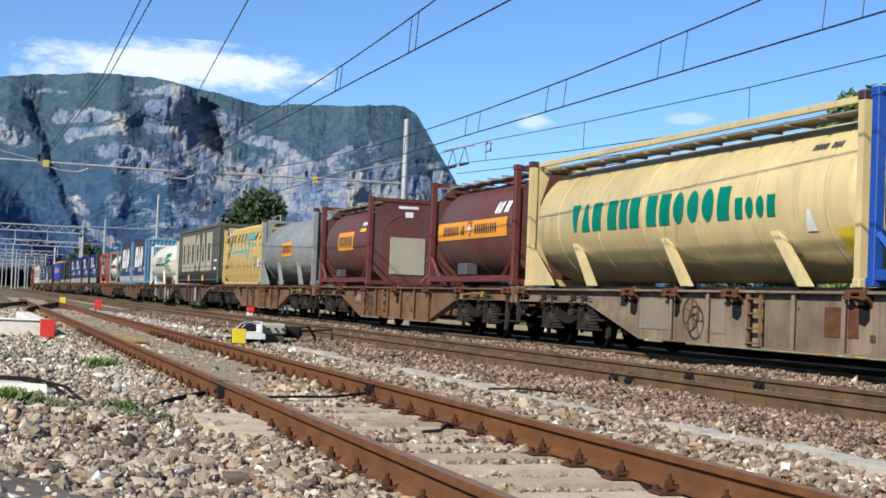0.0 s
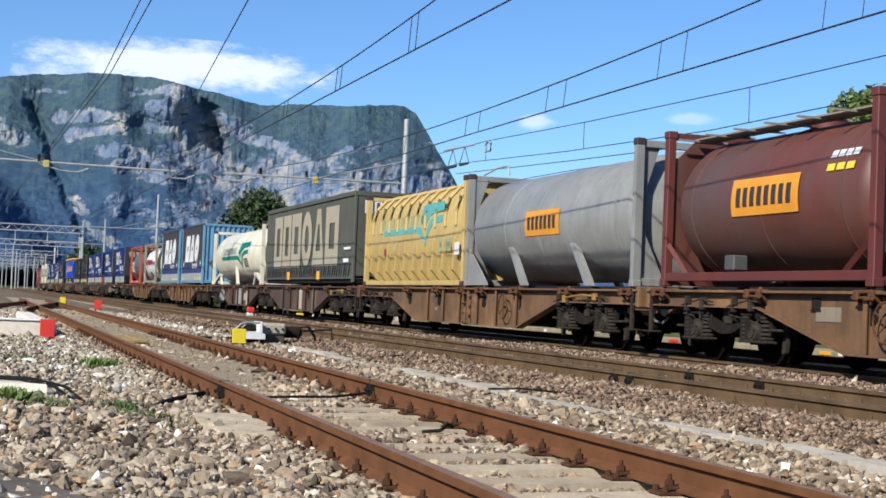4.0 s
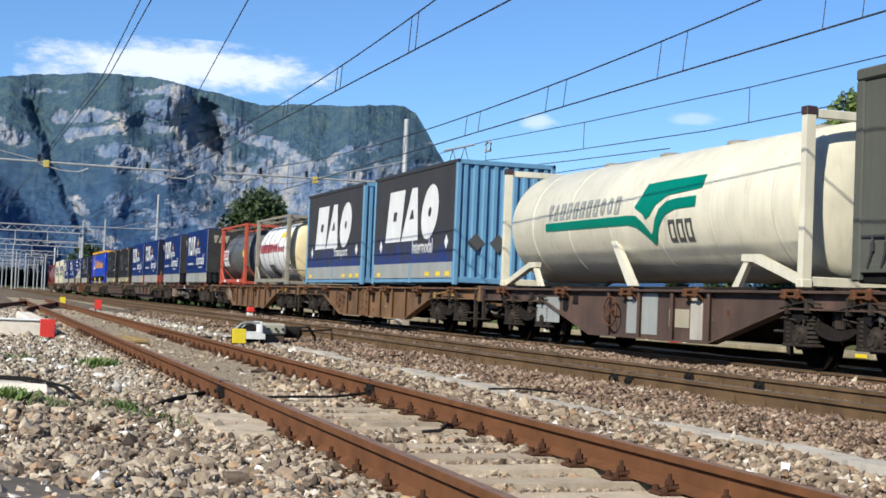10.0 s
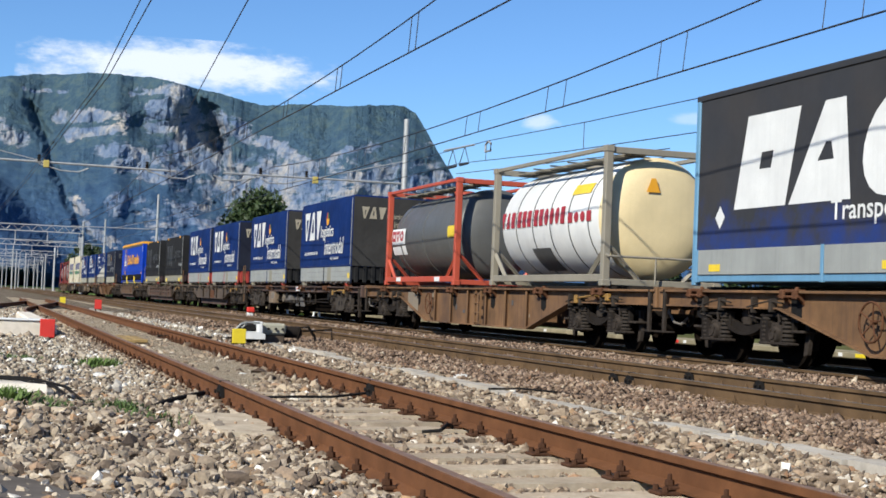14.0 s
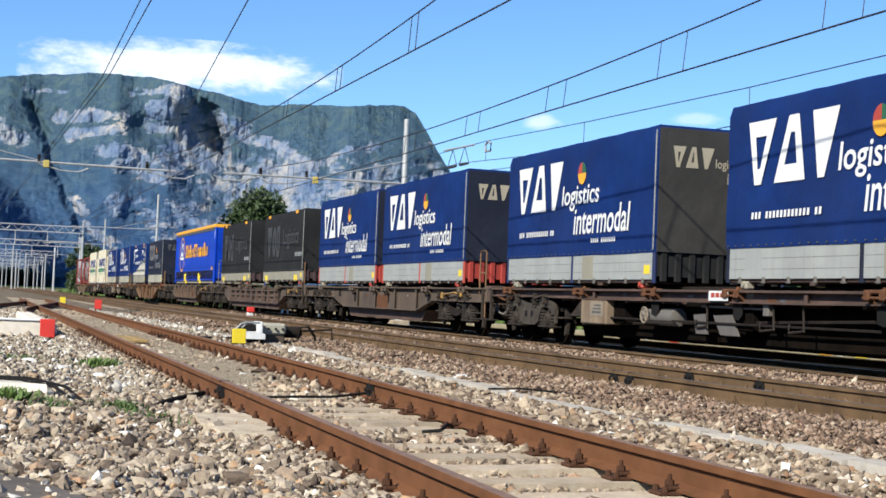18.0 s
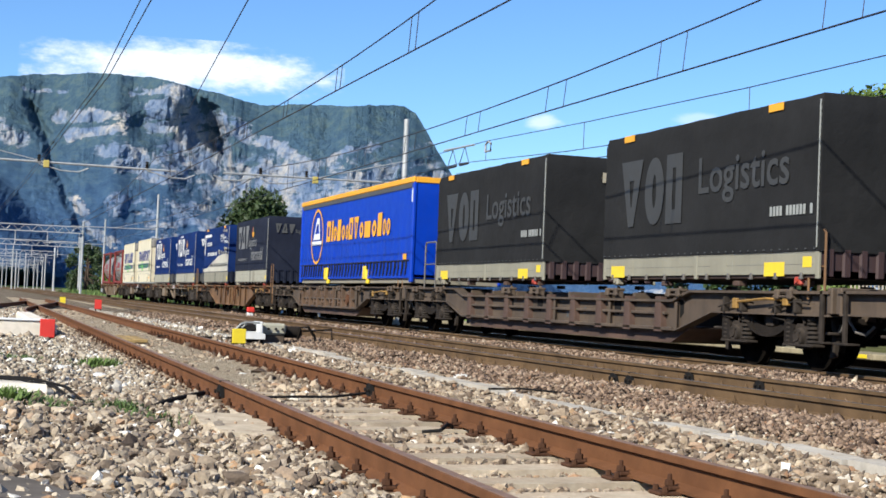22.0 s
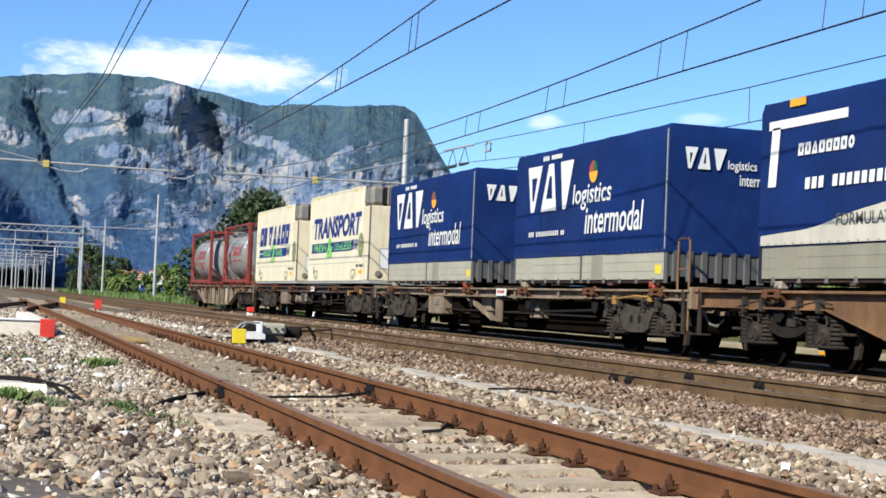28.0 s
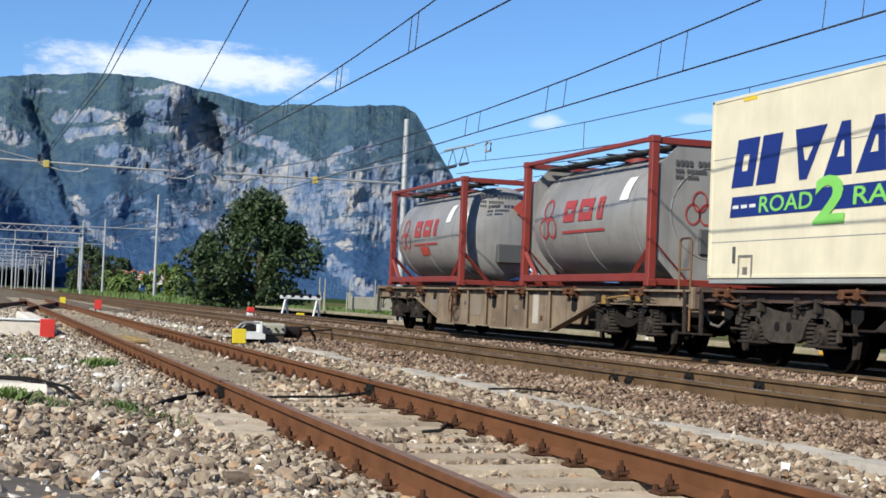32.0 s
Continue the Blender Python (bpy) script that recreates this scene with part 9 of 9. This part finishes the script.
# dark joint bars on the rails
for x, y in ((siding_x(12.5) - GAUGE, 12.5), (siding_x(13.2) + GAUGE, 13.2), (7.63, 16.5), (7.63, 16.05), (9.13, 17.4), (9.13, 15.6)):
    t = empty("joint_bar", "dark insulated joint bars clamped on a rail", "rail joint", "rail joints")
    for s in (-1, 1):
        part("bar", Geo().prism([(y - 0.11, -0.14), (y - 0.06, -0.155), (y + 0.07, -0.15), (y + 0.12, -0.12), (y + 0.08, -0.05), (y + 0.02, -0.03), (y - 0.07, -0.045)], 0, min(x + s * 0.012, x + s * 0.048), max(x + s * 0.012, x + s * 0.048)), M["black"], t)
        for k in (-0.06, 0.05):
            part("bolt", Geo().tube((x + s * 0.04, y + k, -0.09), (x + s * 0.075, y + k, -0.09), 0.018, n=6), M["bogie"], t)
    part("clamp", Geo().box(x - 0.075, x + 0.065, y - 0.07, y + 0.04, -0.21, -0.165, 0.012).box(x - 0.042, x + 0.042, y - 0.02, y + 0.02, -0.01, 0.004), M["black"], t)

# a second siding that joins from the left, far along
track("dark rusty track joining the siding from the side", lambda y: 0.9 + 2.9 * ease(44, 84, y), 41.5, 86, "rail_rust", "rail_top", 62, 0, "rail_rust")

# white trestle, stakes and wall by the tree
t = empty("trestle", "white painted trestle barrier on splayed legs", "trestle")
bx, by, bz = 18.3, 82.6, ground_z(18.3, 82.6)
part("beam", Geo().box(bx - 1.3, bx + 1.1, by - 0.1, by + 0.1, bz + 1.0, bz + 1.2, 0.02), M["white"], t)
for k in (-1.0, 0.85):
    for s in (-1, 1):
        part("leg", Geo().line([(bx + k, by, bz + 1.0), (bx + k + 0.25 * s, by + 0.2 * s, bz - 0.02)], 0.06, 6), M["white"], t)
for k in range(5):
    part("bracket", Geo().lathe([(by - 0.12, 0.12), (by + 0.12, 0.12)], 1, (bx - 1.1 + 0.5 * k, bz + 1.22), 10), M["black"], t)
for k in range(16):
    x, y = 19.6 + 0.42 * k + 0.1 * bumpy(k, 0, 1.7), 84 + 1.3 * (k % 4)
    tagged(new("stake", Geo().tube((x, y, ground_z(x, y) - 0.1), (x + 0.05 * bumpy(k, 5, 2.3), y, ground_z(x, y) + 1.5 + 0.8 * (k % 3 == 0)), 0.035, n=6).mesh("stake", M["board_green"])), "thin weathered upright stake in the grass", "stake", "stakes in the grass")
tagged(new("low_wall", Geo().box(22.5, 30, 88, 88.4, -0.5, 0.9, 0.03).mesh("low_wall", M["board_green"])), "low grey concrete wall behind the grass", "wall")


# ---- clouds, far behind everything ----
def cloud_material(name, seed, soft, thick):
    m = bpy.data.materials.new(name)
    m.use_nodes = True
    nt = m.node_tree
    nn, ln = nt.nodes, nt.links.new
    nn.remove(nn["Principled BSDF"])
    out = nn["Material Output"]
    tc = nn.new("ShaderNodeTexCoord")
    mp = nn.new("ShaderNodeMapping")
    mp.inputs["Location"].default_value, mp.inputs["Scale"].default_value = (seed, 0, seed * 0.7), (0.0060, 1, 0.015)
    ln(tc.outputs["Object"], mp.inputs[0])
    t = nn.new("ShaderNodeTexNoise")
    t.inputs["Scale"].default_value, t.inputs["Detail"].default_value, t.inputs["Roughness"].default_value = 1.0, 9, 0.64
    ln(mp.outputs[0], t.inputs["Vector"])
    g = nn.new("ShaderNodeVectorMath")
    g.operation = "MULTIPLY_ADD"
    g.inputs[1].default_value, g.inputs[2].default_value = (2, 0, 2), (-1, 0, -1)
    ln(tc.outputs["Generated"], g.inputs[0])
    l = nn.new("ShaderNodeVectorMath")
    l.operation = "LENGTH"
    ln(g.outputs[0], l.inputs[0])
    a = nn.new("ShaderNodeMath")
    a.operation = "SUBTRACT"
    ln(t.outputs["Fac"], a.inputs[0])
    b = nn.new("ShaderNodeMath")
    b.operation = "MULTIPLY"
    b.inputs[1].default_value = soft
    ln(l.outputs["Value"], b.inputs[0])
    ln(b.outputs[0], a.inputs[1])
    r = nn.new("ShaderNodeMapRange")
    r.interpolation_type = "SMOOTHSTEP"
    r.inputs["From Min"].default_value, r.inputs["From Max"].default_value, r.inputs["To Max"].default_value = 0.0, 0.36, thick
    ln(a.outputs[0], r.inputs["Value"])
    e = nn.new("ShaderNodeEmission")
    e.inputs["Color"].default_value, e.inputs["Strength"].default_value = (1.0, 0.985, 0.97, 1), 0.76
    tr = nn.new("ShaderNodeBsdfTransparent")
    mx = nn.new("ShaderNodeMixShader")
    ln(r.outputs[0], mx.inputs[0])
    ln(tr.outputs[0], mx.inputs[1])
    ln(e.outputs[0], mx.inputs[2])
    ln(mx.outputs[0], out.inputs[0])
    return m


CLOUDS = []


def cloud(label, az, el, w, h, seed, soft, thick):
    """A bank of cloud 4.6 km off: az, el in degrees, size in metres."""
    d = 4600
    g = Geo().add([(-w / 2, 0, -h / 2), (w / 2, 0, -h / 2), (w / 2, 0, h / 2), (-w / 2, 0, h / 2)], [(0, 1, 2, 3)])
    o = tagged(new("cloud", g.mesh("cloud", cloud_material("cloud", seed, soft, thick), False)), label, "cloud", kind="structure")
    at = pose(d * math.sin(radians(az)), d * math.cos(radians(az)), d * math.tan(radians(el)), 0, 0, -az)
    o.matrix_world = at
    CLOUDS.append((o, at))


cloud("white summer cloud low over the mountain", 7.2, 8.66, 1000, 175, 5.0, 0.44, 0.95)
cloud("small thin white cloud in the blue sky", 21.2, 7.2, 150, 70, 9.0, 0.55, 0.6)
cloud("small faint white cloud in the blue sky", 27.2, 7.5, 200, 60, 14.0, 0.55, 0.35)


# ---- movement: everything on the train rolls together, wheels turn ----
def rolled(t):
    """Metres rolled at t seconds, eased between the two-second marks."""
    i = min(15, int(t // 2))
    p = [GONE[max(0, min(16, k))] for k in (i - 1, i, i + 1, i + 2)]
    if i == 0:
        p[0] = 2 * p[1] - p[2]
    if i == 15:
        p[3] = 2 * p[2] - p[1]
    u = t / 2 - i
    return 0.5 * (2 * p[1] + (p[2] - p[0]) * u + (2 * p[0] - 5 * p[1] + 4 * p[2] - p[3]) * u * u + (3 * p[1] - p[0] - 3 * p[2] + p[3]) * u ** 3)


def motions():
    for thing, at in ROLLING:
        walk(thing, [(t, pose(TRACK_X[0], at - g, 0)) for t, g in zip(SECONDS, GONE)])
    for sheet, at in CLOUDS:
        walk(sheet, [(0.0, at), (32.0, at @ pose(42, 0, 0))])
    turns = []
    for k in range(481):
        t = k / 15
        turns.append((t, math.degrees(rolled(t) / 0.46)))
    for wheel in SPINNING:
        x, y, z = wheel.location
        walk(wheel, [(t, pose(x, y, z, a, 0, 0)) for t, a in turns])


for ob in list(bpy.data.objects):
    if ob.name.split(".")[0] in ("lacing_edge", "lacing", "address_bar", "number_bar", "end_number_bar"):
        tagged(ob, kind="stuff")

motions()
